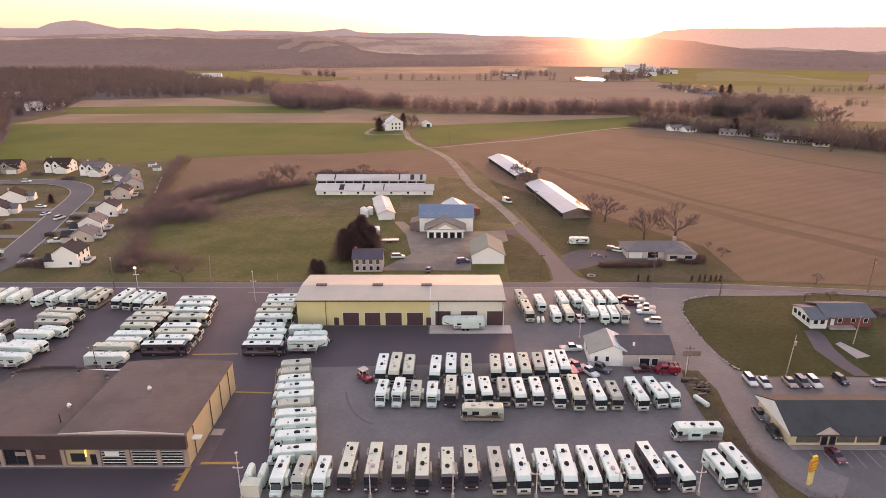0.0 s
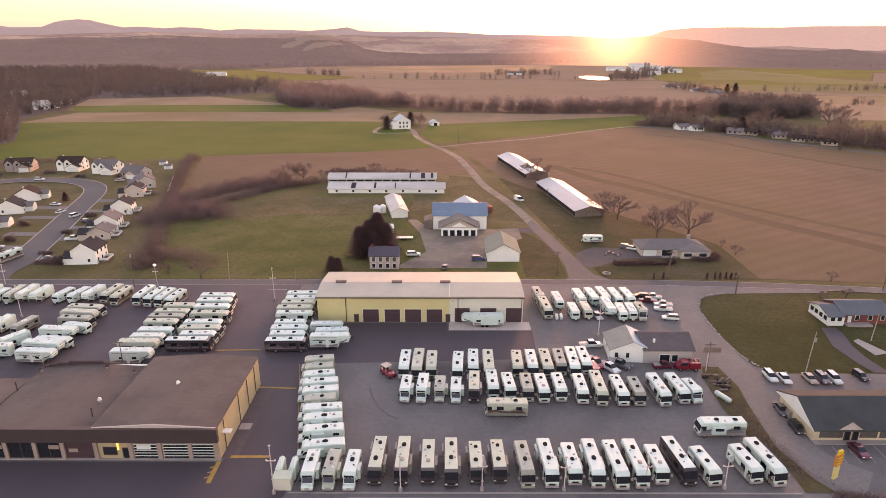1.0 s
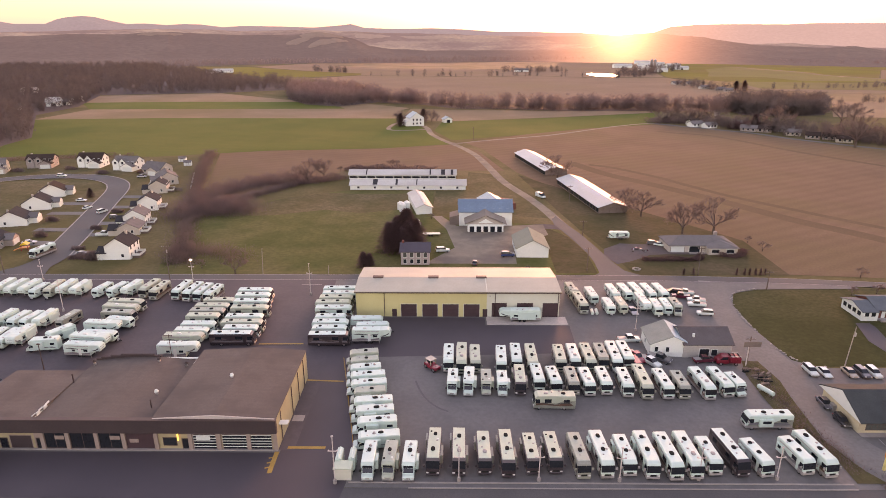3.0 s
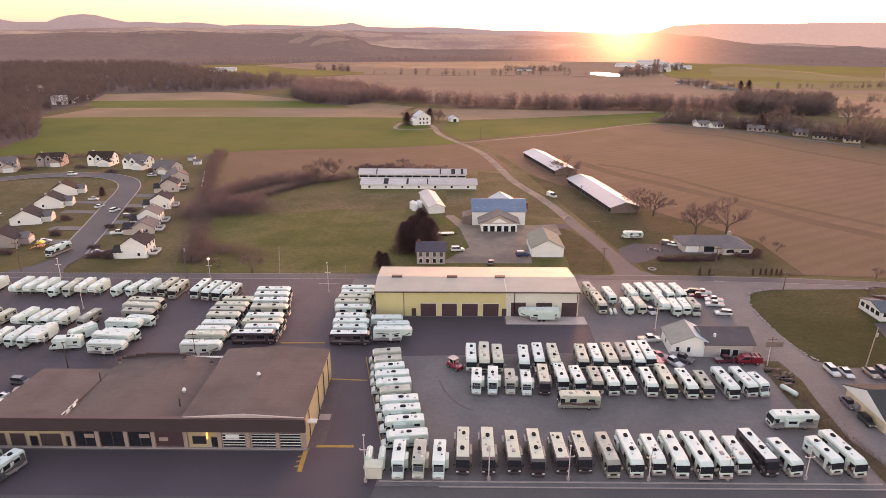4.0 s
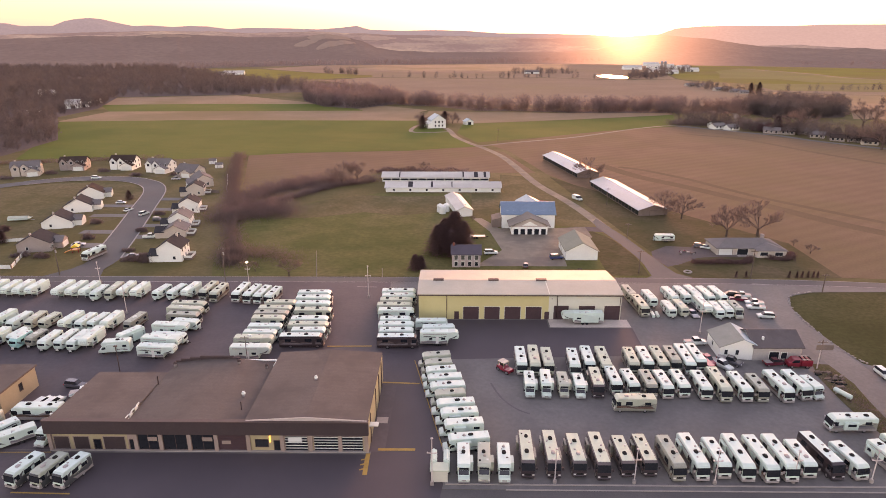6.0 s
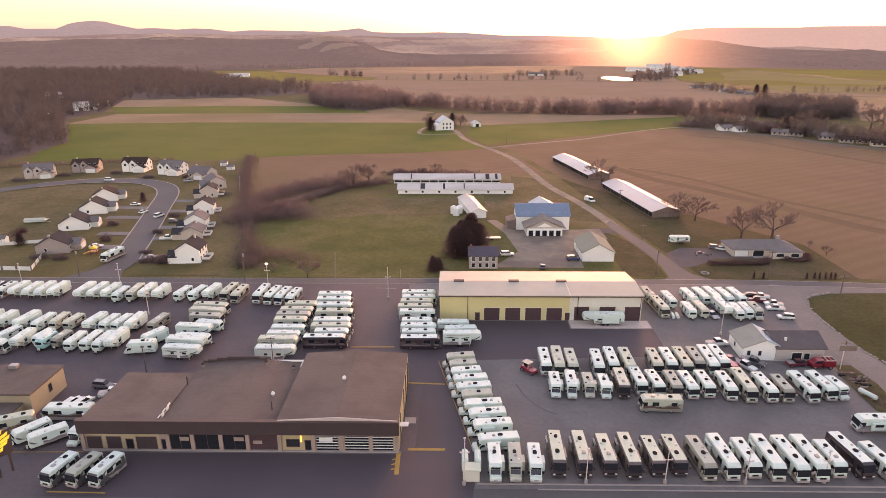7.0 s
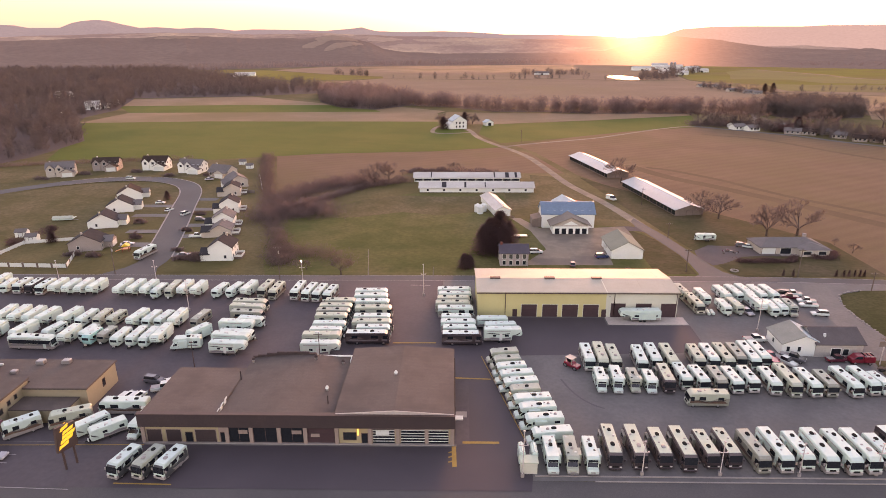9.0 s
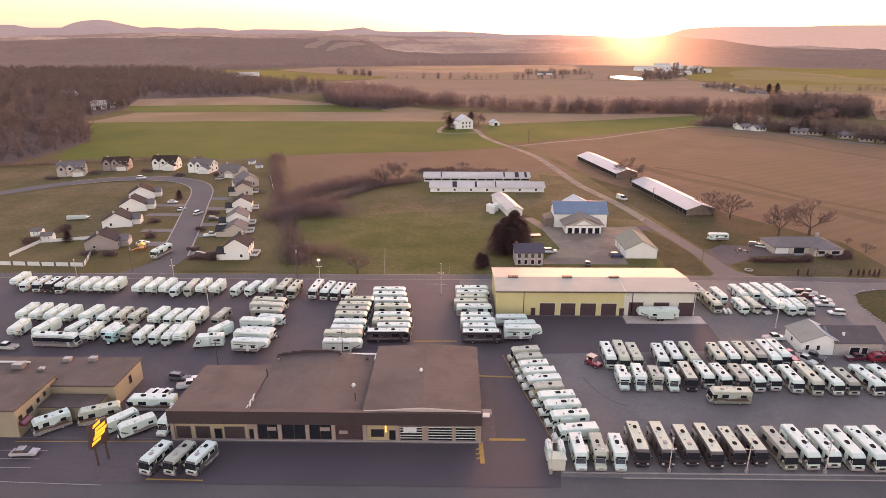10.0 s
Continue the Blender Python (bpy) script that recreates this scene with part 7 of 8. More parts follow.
def utility_pole(x, y, h, lean=0, bars=1, z=0.0):
    o = thing("utility_pole", "weathered wooden utility pole with crossarm" if bars else "bare pale wooden utility pole", "utility pole", pose(x, y, z, 0, lean, 0), "utility poles")
    part("shaft", C((0, 0, -.3), (0, 0, h), .17 if bars else .13, .11 if bars else .08, n=8), WOOD_POLE if bars else WOOD_BARE, o)
    for b in range(bars):
        part("crossarm", B((-1.1, 1.1, -.07, .07, h - .7 - b, h - .55 - b)), WOOD_POLE, o)
        for u in (-1, -.4, .4, 1):
            part("insulator", C((u, 0, h - .56 - b), (u, 0, h - .36 - b), .05, n=6), STEEL, o)
    part("transformer", C((.3, 0, h - 2.4), (.3, 0, h - 1.5), .22, n=8), STEEL, o) if h > 9 else None
    return o


for x, y, h in ((-97.5, 168.6, 11.5), (-152, 174.5, 10), (64, 174.2, 9.5), (124.1, 165.6, 11), (79.8, 163.1, 6), (53.8, 119.4, 7.2), (30.5, 178, 8), (40.6, 262, 8), (36.6, 214, 6), (-205, 174.5, 10), (5, 438, 9)):
    utility_pole(x, y, h)
for x, y, h in ((75.5, 118.8, 10), (99.8, 133.8, 7.4), (-71, 174.4, 8.6), (-50.4, 173.6, 3.2)):
    utility_pole(x, y, h, lean=3, bars=0)
gsg = thing("board_sign", "wooden board sign on two posts beside the drive", "sign", pose(53.4, 118.8, .15))
part("board", B((-1.2, 2.6, -.06, .06, 4.8, 6.0)), WOOD_WALL, gsg)
part("post", C((0, 0.1, 0), (0, .1, 6), .12, n=7), POLE_PALE, gsg)
YL = M("sign_yellow", (0.85, 0.55, 0.04), rough=0.4)
sg = thing("lit_pylon_sign", "brown pylon sign with glowing yellow slanted bars", "sign", pose(-110.9, 81.8, E3, 0, 0, 66))
for s in (-1, 1):
    part("post", C((s * 1.0, .0, 0), (s * 1.0, .0, 8.2), .2, n=9), TRIM_BROWN, sg)
part("panel", P([(-1.9, 3.9), (1.7, 3.6), (1.9, 8.2), (-1.5, 8.6)], -.3, .3, "y"), TRIM_BROWN, sg, "dark brown sign board")
SIGN_LIT = glow("lit_yellow_panel", (1.0, 0.60, 0.06), .055)
for k, (a, b, z) in enumerate(((-.9, .5, 7.5), (-.6, 1.3, 6.75), (-.8, 1.5, 6.0), (-1.2, 1.0, 5.25), (-1.6, .1, 4.4))):
    for q in (-.36, .28):
        part("lit_bar", P([(a, z), (b, z + .4), (b + .2, z + 1.0), (a + .2, z + .6)], q, q + .08, "y"), SIGN_LIT, sg, "glowing yellow bar")
rs = thing("shop_sign", "orange and yellow stacked pylon sign", "sign", pose(59.6, 82.2, .2, 0, 0, 25))
part("post", C((0, 0, 0), (0, 0, 6), .15, n=8), STEEL, rs)
ORANGE = M("sign_orange", (0.72, 0.25, 0.05), rough=0.4)
part("upper_panel", B((-.8, .8, -.2, .2, 4.0, 6.1)), ORANGE, rs, "orange upper sign panel")
part("top_panel", B((-.4, .5, -.2, .2, 6.1, 6.8)), YL, rs)
part("lower_panel", B((-.55, .55, -.18, .18, 1.4, 3.8)), M("sign_pale_yellow", (0.72, 0.62, 0.25), rough=0.4), rs, "pale yellow lower panel")
for k in range(3):
    part("bar", B((-.6, .6, -.23, -.2, 4.3 + k * .55, 4.55 + k * .55)), YL, rs)


def fence(pts, h, gap, material, label, post_mat=None):
    f = thing("fence", label, "fence", pose(0, 0, E1))
    for (x0, y0), (x1, y1) in zip(pts, pts[1:]):
        d = math.hypot(x1 - x0, y1 - y0)
        n = max(1, round(d / gap))
        ang = math.degrees(math.atan2(y1 - y0, x1 - x0))
        for i in range(n):
            u, v = x0 + (x1 - x0) * i / n, y0 + (y1 - y0) * i / n
            part("post", B((-.08, .08, -.08, .08, -.3, h + .1)) if not post_mat else B((-.35, .35, -.1, .1, -.3, h + .25)), post_mat or material, f, at=pose(u, v, 0, 0, 0, ang))
            part("panel", B((.08, d / n - .08, -.03, .03, .15, h)), material, f, at=pose(u, v, 0, 0, 0, ang))
    return f


fence([(-200, 180.5), (-170.6, 179.4), (-175.6, 193)], 1.5, 4.9, TRIM_WHITE, "white board fence with dark posts", WOOD_POLE)
fence([(-202, 189), (-201, 203.8), (-184.7, 208.6)], 1.3, 3.4, TRIM_WHITE, "white vinyl garden fence")
fence([(-148.4, 318), (-137, 284)], 1.6, 4.0, TRIM_WHITE, "white vinyl garden fence")
fence([(-150, 284), (-140, 282)], 1.6, 4.0, WOOD_WALL, "grey board garden fence")

dp = thing("dark_pole", "thin dark metal pole behind the service building", "lamp post", pose(-103, 116, E3))
part("shaft", C((0, 0, 0), (0, 0, 6.4), .12, .08, n=8), TRIM_BROWN, dp)
part("lamp_head", P([(-.4, 6.3), (.4, 6.3), (.3, 6.5), (-.3, 6.5)], -.15, .15, "y"), TRIM_BROWN, dp)
bt = thing("covered_boat", "boat under a cream tarpaulin on rough grass", "boat", Matrix.Translation((-205, 235, E1)) @ pose(0, 0, 0, 0, 0, 8))
part("hull", P([(-4.4, .5), (-4.2, 1.1), (3.4, 1.2), (4.6, 1.3), (3.2, .4), (-3.8, .35)], -1.2, 1.2, "y", .15), GEL_WHITE, bt)
part("tarpaulin", P([(-1.35, 1.0), (1.35, 1.0), (1.1, 1.4), (0, 2.0), (-1.1, 1.4)], -4.3, 3.6, "x", .12), GEL_CREAM, bt, "cream tarpaulin cover")
part("trailer_frame", B((-4, 5.4, -.1, .1, .15, .3)), STEEL, bt)
for s in (-1, 1):
    wheel(bt, -1.5, s * 1.1, .35, .22)
pl = thing("play_set", "orange and yellow plastic garden play set", "playground", Matrix.Translation((-159.5, 196.5, E1)) @ pose(0, 0, 0, 0, 0, 15))
for x, y in ((-1, -1), (1, -1), (1, 1), (-1, 1)):
    part("post", B((x - .08, x + .08, y - .08, y + .08, 0, 2.2)), PAINTS["red"], pl)
part("deck", B((-1.1, 1.1, -1.1, 1.1, 1.0, 1.15)), ORANGE, pl)
part("canopy", P([(-1.3, 2.1), (1.3, 2.1), (0, 3.0)], -1.2, 1.2, "y"), YL, pl, "yellow canopy")
part("slide", P([(-1.1, 1.05), (-1.1, 1.2), (-3.6, .35), (-3.6, .15)], -.5, .5, "y"), ORANGE, pl, "orange slide")

place("T", -25.1, 222.4, 96, 6.0, z=E1)
ft = thing("flat_trailer", "pale flatbed trailer parked on the grass", "trailer", Matrix.Translation((-19.4, 213.6, E1)) @ pose(0, 0, 0, 0, 0, 4))
part("deck", B((-3.2, 3.2, -1.1, 1.1, .75, .95)), GEL_CREAM, ft)
part("drawbar", B((3.2, 4.4, -.1, .1, .55, .7)), BLACK_PLASTIC, ft)
for x in (-.9, .1):
    for s in (-1, 1):
        wheel(ft, x, s * 1.05, .36, .22, False)

place("T", 49.0, 210.4, 178, 7.2, z=E2)
for x, y in ((25.0, 146.1), (26.2, 146.2)):
    o = thing("gas_tank", "small white gas tank lying on its cradle", "tank", pose(x, y, E3, 0, 0, -96), "gas tanks by the warehouse")
    part("shell", P([(.42 * math.cos(k * .5236), .62 + .42 * math.sin(k * .5236)) for k in range(12)], -1.3, 1.3, "x", .1, 2), GEL_WHITE, o)
    part("cradle", B((-.9, -.7, -.3, .3, 0, .3), (.7, .9, -.3, .3, 0, .3)), STEEL, o)
ringo = thing("fire_ring", "pale ring of stones on the lawn", "fire pit", pose(46.5, 179.3, E1))
for k in range(10):
    part("ring_stone", B((-.3, .3, -.2, .2, -.05, .3)), CONCRETE, ringo, at=pose(1.1 * math.cos(k * .628), 1.1 * math.sin(k * .628), 0, 0, 0, 90 + math.degrees(k * .628)))
for k, (x, y) in enumerate(((52.8, 198.6), (55.0, 196.8), (50.6, 197.4))):
    sc = thing("brush_pile", "dark reddish pile of yard scrap", "scrap", pose(x, y, E2, 0, 0, 40 * k))
    rr = random.Random(60 + k)
    for i in range(5):
        u, v = rr.uniform(-1.2, 1.2), rr.uniform(-.7, .7)
        part("scrap_piece", P([(u - .6, 0), (u + .6, 0), (u + .4, rr.uniform(.2, .7)), (u - .5, rr.uniform(.1, .5))], v - .15, v + rr.uniform(.05, .5), "y"), (WOOD_POLE, PAINTS["maroon"], SHRUB, STEEL)[i % 4], sc)
dp = thing("dark_pole", "thin brown lamp pole with a short crossarm behind the roof", "lamp post", pose(-74.1, 116, E3))
part("shaft", C((0, 0, 0), (0, 0, 9.0), .1, .07, n=8), TRIM_BROWN, dp)
part("crossarm", B((-1.1, .8, -.06, .06, 8.5, 8.64)), TRIM_BROWN, dp)
for u in (-1.0, .7):
    part("lamp_head", P([(u - .22, 8.36), (u + .22, 8.36), (u + .16, 8.5), (u - .16, 8.5)], -.14, .14, "y"), STEEL, dp)


# ---- trees ----
def limbs(rng, bm, p, d, length, r, depth, n=3):
    """One limb and, out of it, thinner ones, down to sprays of fine twigs: bare winter branching."""
    q = p + d * length
    cyl(bm, p, q, max(r, .025), max(r * .62, .018), 5 if depth > 2 else 3)
    if depth == 0:
        for i in range(9):
            b = p + (q - p) * rng.uniform(.2, 1)
            e = (d + Vector((rng.gauss(0, .55), rng.gauss(0, .55), rng.gauss(.1, .45)))).normalized() * length * rng.uniform(.5, 1.0)
            s = e.cross(Vector((rng.gauss(0, 1), rng.gauss(0, 1), rng.gauss(0, 1)))).normalized() * .028
            bm.faces.new((bm.verts.new(b - s), bm.verts.new(b + s), bm.verts.new(b + e)))
        return
    for i in range(n):
        t = rng.uniform(.4, 1.0) if i else 1.0
        ax = Vector((rng.gauss(0, 1), rng.gauss(0, 1), rng.gauss(0, .6))).normalized()
        nd = (d + ax * rng.uniform(.45, .8) + Vector((0, 0, .16))).normalized()
        limbs(rng, bm, p + (q - p) * t, nd, length * rng.uniform(.6, .8), r * .55, depth - 1, n)


def bare_tree(seed, h, label="bare winter tree with spreading limbs", spread=3):
    rng = random.Random(seed)
    o = thing("bare_tree", label, "tree")
    bm = bmesh.new()
    cyl(bm, (0, 0, -.2), (0, 0, h * .2), h * .03, h * .022, 8)
    part("trunk", bm, BARK, o)
    bm = bmesh.new()
    limbs(rng, bm, Vector((0, 0, h * .19)), Vector((rng.uniform(-.1, .1), rng.uniform(-.1, .1), 1)).normalized(), h * .26, h * .013, 4, 3)
    for k in range(spread):
        a = 2 * math.pi * k / spread + rng.uniform(-.5, .5)
        limbs(rng, bm, Vector((0, 0, h * rng.uniform(.15, .2))), Vector((.8 * math.cos(a), .8 * math.sin(a), rng.uniform(.45, 1))).normalized(), h * .25, h * .0115, 4, 3)
    part("crown", bm, TWIGS, o)
    return o


trees = [bare_tree(3, 11.5, spread=5), bare_tree(8, 12.8, spread=5), bare_tree(15, 9), bare_tree(21, 10, spread=4)]
spots = [(74.4, 216.5, 0, 1.2), (86.2, 217, 1, 1.3), (-91.5, 178.4, 2, .5), (-79.7, 174.6, 3, .75)]
for (x, y, k, s), t in zip(spots, (trees[0], trees[1], trees[2], trees[3])):
    t.matrix_basis = pose(x, y, E1) @ Matrix.Diagonal((s * 1.12, s * 1.12, s, 1))
rng = random.Random(4)
for x, y, k, s in ((102, 159, 2, .75), (109.8, 160, 2, .85), (66, 240, 0, .9), (60, 243, 3, .8), (42.8, 306, 1, .95), (113, 172.5, 2, .9), (-104, 184, 2, .6), (-95, 180, 3, .5), (-84, 300, 1, .9), (-78, 312, 0, .85), (-92, 292, 3, .9), (-72, 326, 2, .9), (-50, 334, 2, .9), (-44, 336, 3, .9), (94, 206, 2, .7), (95, 197, 3, .6), (62, 250, 1, .7), (258, 407, 1, 1.6), (288, 418, 0, 1.3), (315, 517, 1, 1.5), (340, 540, 0, 1.4), (195, 525, 0, 1.1), (186, 544, 1, 1.1), (175, 553, 0, 1.0), (219, 534, 1, 1.2), (-52, 522, 1, .8), (-27, 537, 0, .85), (-23, 540, 3, .9), (-49, 529, 3, .9), (300, 410, 0, 1.5), (330, 395, 1, 1.4), (280, 446, 3, 1.3), (246, 484, 1, 1.4), (214, 512, 3, 1.4), (360, 380, 0, 1.3), (-166, 216, 2, .4), (12, 178, 2, .5), (-20, 236, 2, .6)):
    copy_thing(trees[k], Matrix.Translation((x, y, E1)) @ pose(0, 0, 0, 0, 0, rng.uniform(0, 360)) @ Matrix.Scale(s, 4))


def conifer(seed, h, r, label="dark evergreen conifer with drooping branches"):
    rng = random.Random(seed)
    o = thing("conifer", label, "tree")
    part("trunk", C((0, 0, -.2), (0, 0, h * .95), h * .02, .03, n=7), BARK, o)
    bm = bmesh.new()
    for i in range(int(620 * h)):
        t = rng.random() ** .75
        z = h * (.04 + .96 * t)
        rad = r * (1 - t) ** .52 * (.72 + .28 * abs(math.sin(11 * t + 3 * seed))) * rng.uniform(.3, 1.2) + .12
        a = rng.uniform(0, 2 * math.pi)
        rad *= .8 + .3 * math.sin(5 * a + 9 * t + seed)
        c = Vector((rad * math.cos(a), rad * math.sin(a), z - rad * .18))
        u = Vector((math.cos(a), math.sin(a), -.02 + rng.uniform(-.3, .45))) * rng.uniform(.5, 1.3)
        w = Vector((-math.sin(a), math.cos(a), rng.uniform(-.3, .3))) * rng.uniform(.06, .14)
        vs = [bm.verts.new(c - u * .4 - w), bm.verts.new(c - u * .4 + w), bm.verts.new(c + u)]
        bm.faces.new(vs)
    me = bpy.data.meshes.new("crown")
    bm.to_mesh(me)
    bm.free()
    me.materials.append(NEEDLES)
    c = new("crown", me)
    c.parent = o
    return o


c1, c2 = conifer(1, 13.6, 6.6), conifer(2, 10.5, 5.2)
c1.matrix_basis, c2.matrix_basis = pose(-27.6, 199.4, E1) @ Matrix.Diagonal((1.12, 1.0, 1.04, 1)), pose(-33.2, 195.6, E1)
for o, x, y, s in ((c1, -24.6, 200.6, .72), (c1, -30.8, 200.8, .8), (c2, -28.6, 194.2, .86), (c2, -40.4, 180.4, .5), (c2, -38.6, 181.6, .42), (c2, -52, 506, 1.0), (c1, -34, 532, .8), (c2, 232, 494, 1.1), (c1, 374, 848, .95), (c1, 385, 848, 1.0), (c2, -192, 206, .45), (c2, -177.5, 270, .4)):
    copy_thing(o, Matrix.Translation((x, y, E1)) @ Matrix.Scale(s, 4))
# clipped evergreen shrubs and hedge along the back road
for i, x in enumerate((59.8, 62.8, 76.2, 78.6, 80.2, 82.0, 83.6, 85)):
    copy_thing(c2, Matrix.Translation((x, 174.8, E1)) @ Matrix.Diagonal((.11, .11, .21, 1)))


def bush_mass(name, label, category, path, width, height, count, seed, material, blade=(.5, .16)):
    """Brushwood along a line: thousands of crossed twigs of uneven height."""
    rng = np.random.default_rng(seed)
    ln = np.array([(p.x, p.y) for p in smooth_line(path)])
    k = rng.random(count) * (len(ln) - 1)
    i = k.astype(int)
    f = (k - i)[:, None]
    c = ln[i] * (1 - f) + ln[np.minimum(i + 1, len(ln) - 1)] * f
    c = c + rng.normal(0, width / 2.6, (count, 2))
    lump = .55 + .45 * np.sin(c[:, 0] * .55 + seed) * np.sin(c[:, 1] * .41 + 2 * seed)
    z = rng.random(count) ** 1.3 * height * (.45 + .75 * lump)
    base = np.column_stack([c, z])
    d = rng.normal(0, 1, (count, 3))
    d[:, 2] = np.abs(d[:, 2]) * 1.6 + .3
    d *= (blade[0] * (.6 + rng.random(count)) / np.linalg.norm(d, axis=1))[:, None]
    s = np.cross(d, rng.normal(0, 1, (count, 3)))
    s *= (blade[1] / np.maximum(np.linalg.norm(s, axis=1), 1e-6))[:, None]
    v = np.stack([base - s, base + s, base + d * 2], axis=1).reshape(-1, 3)
    me = bpy.data.meshes.new(name)
    me.from_pydata(v.tolist(), [], np.arange(count * 3).reshape(-1, 3).tolist())
    me.materials.append(material)
    return tagged(new(name, me), label, category, kind="stuff")


bush_mass("hedgerow", "brown leafless hedgerow along the lawn", "hedge", [(-101, 183), (-106, 199), (-119.5, 238), (-136.5, 291), (-149, 332), (-162, 381)], 5.5, 3.4, 24000, 3, SCRUB, (.5, .06))
bush_mass("hedgerow", "brown brush between lawn and stubble", "hedge", [(-116, 248), (-110, 258), (-102, 272), (-94, 286), (-88, 296), (-78, 302), (-68, 310)], 4.5, 3.0, 12000, 4, SHRUB, (.5, .06))
bush_mass("thicket", "tangled mauve-brown thicket at the field corner", "thicket", [(-122, 236), (-116, 244), (-108, 248), (-100, 246)], 13, 5.0, 22000, 14, SHRUB, (.55, .05))
bush_mass("thicket", "tangled brown thicket along the stubble edge", "thicket", [(-124, 256), (-120, 274), (-112, 290), (-100, 300), (-86, 309)], 11, 4.8, 22000, 15, SHRUB, (.55, .05))
bush_mass("thicket", "thin reddish scrub beside the back road", "thicket", [(-107, 190), (-100, 194), (-92, 193), (-80, 187)], 7, 3.2, 4500, 16, SCRUB, (.5, .04))
bush_mass("hedgerow", "dark scrub behind the upper houses", "hedge", [(-330, 338), (-300, 350), (-270, 357), (-235, 366), (-205, 369)], 3.5, 2.4, 6000, 18, SHRUB, (.4, .08))
bush_mass("village_shrubs", "dark garden shrubs round the village houses", "shrub", [(160, 530), (180, 528), (200, 520), (222, 512), (238, 498), (252, 474), (272, 440), (296, 408), (330, 376)], 9, 4.5, 9000, 19, SHRUB, (.7, .2))
bush_mass("village_evergreens", "broad dark evergreens between the village houses", "shrub", [(214, 496), (220, 492), (227, 499), (236, 503)], 5, 5, 5000, 23, NEEDLES, (.6, .2))
bush_mass("garden_shrub", "dark shrubs behind the garden sheds", "shrub", [(-206, 203), (-203, 204), (-202, 220), (-201, 221)], 2, 2.2, 2500, 17, NEEDLES, (.25, .08))
bush_mass("hedgerow", "brown brush behind the long sheds", "hedge", [(-69, 331), (-50, 333), (-20, 330)], 3, 2.5, 2500, 5, SHRUB)
bush_mass("garden_hedge", "dark clipped hedge before the ranch house", "hedge", [(51, 187.6), (60, 187.4), (68.5, 187.8), (71, 190)], 1.6, 1.5, 6000, 6, NEEDLES, (.22, .07))
bush_mass("foundation_shrubs", "dark shrubs by the ranch house", "shrub", [(78, 192), (84, 191), (88, 196)], 2, 1.6, 2500, 7, NEEDLES, (.2, .08))
bush_mass("weeds", "dry weeds on the verge", "weeds", [(54.5, 118), (54.4, 110), (54, 102), (54.4, 95), (55.2, 90), (56.2, 83)], 3, .4, 3500, 8, SHRUB, (.18, .05))
bush_mass("road_brush", "dark leafless brush beside the main road", "shrub", [(58.5, 79.2), (66, 78.2), (80, 78), (110, 78)], 1.4, 1.3, 5000, 9, SHRUB, (.25, .07))
bush_mass("house_shrubs", "dark shrubs beside the house", "shrub", [(-133, 188), (-129.5, 187)], 2.2, 2.6, 2500, 10, SHRUB, (.3, .1))
for k, (x, y, w) in enumerate(((-176, 191.5, 2.4), (-168, 190.5, 2.0), (-163.5, 211, 1.6), (-171.5, 231, 1.8), (-136.5, 187.5, 2.2), (-141.5, 196.8, 1.6), (-148, 220, 1.6), (-152, 244, 1.8), (-199, 320, 2.4), (-222, 331, 2.6), (-248, 325, 2.6), (-264, 312, 3.0), (-178, 322, 2.4))):
    bush_mass("foundation_shrubs", "dark leafless shrubs beside a suburban house", "shrub", [(x - w, y), (x, y + .5), (x + w, y)], w * .8, 1.5, 900, 40 + k, SHRUB, (.28, .09))
bush_mass("garden_bed", "dark brown garden bed by the brick house", "shrub", [(110, 154), (118, 152), (126, 150)], 3, 1.2, 4000, 12, SHRUB, (.25, .08))


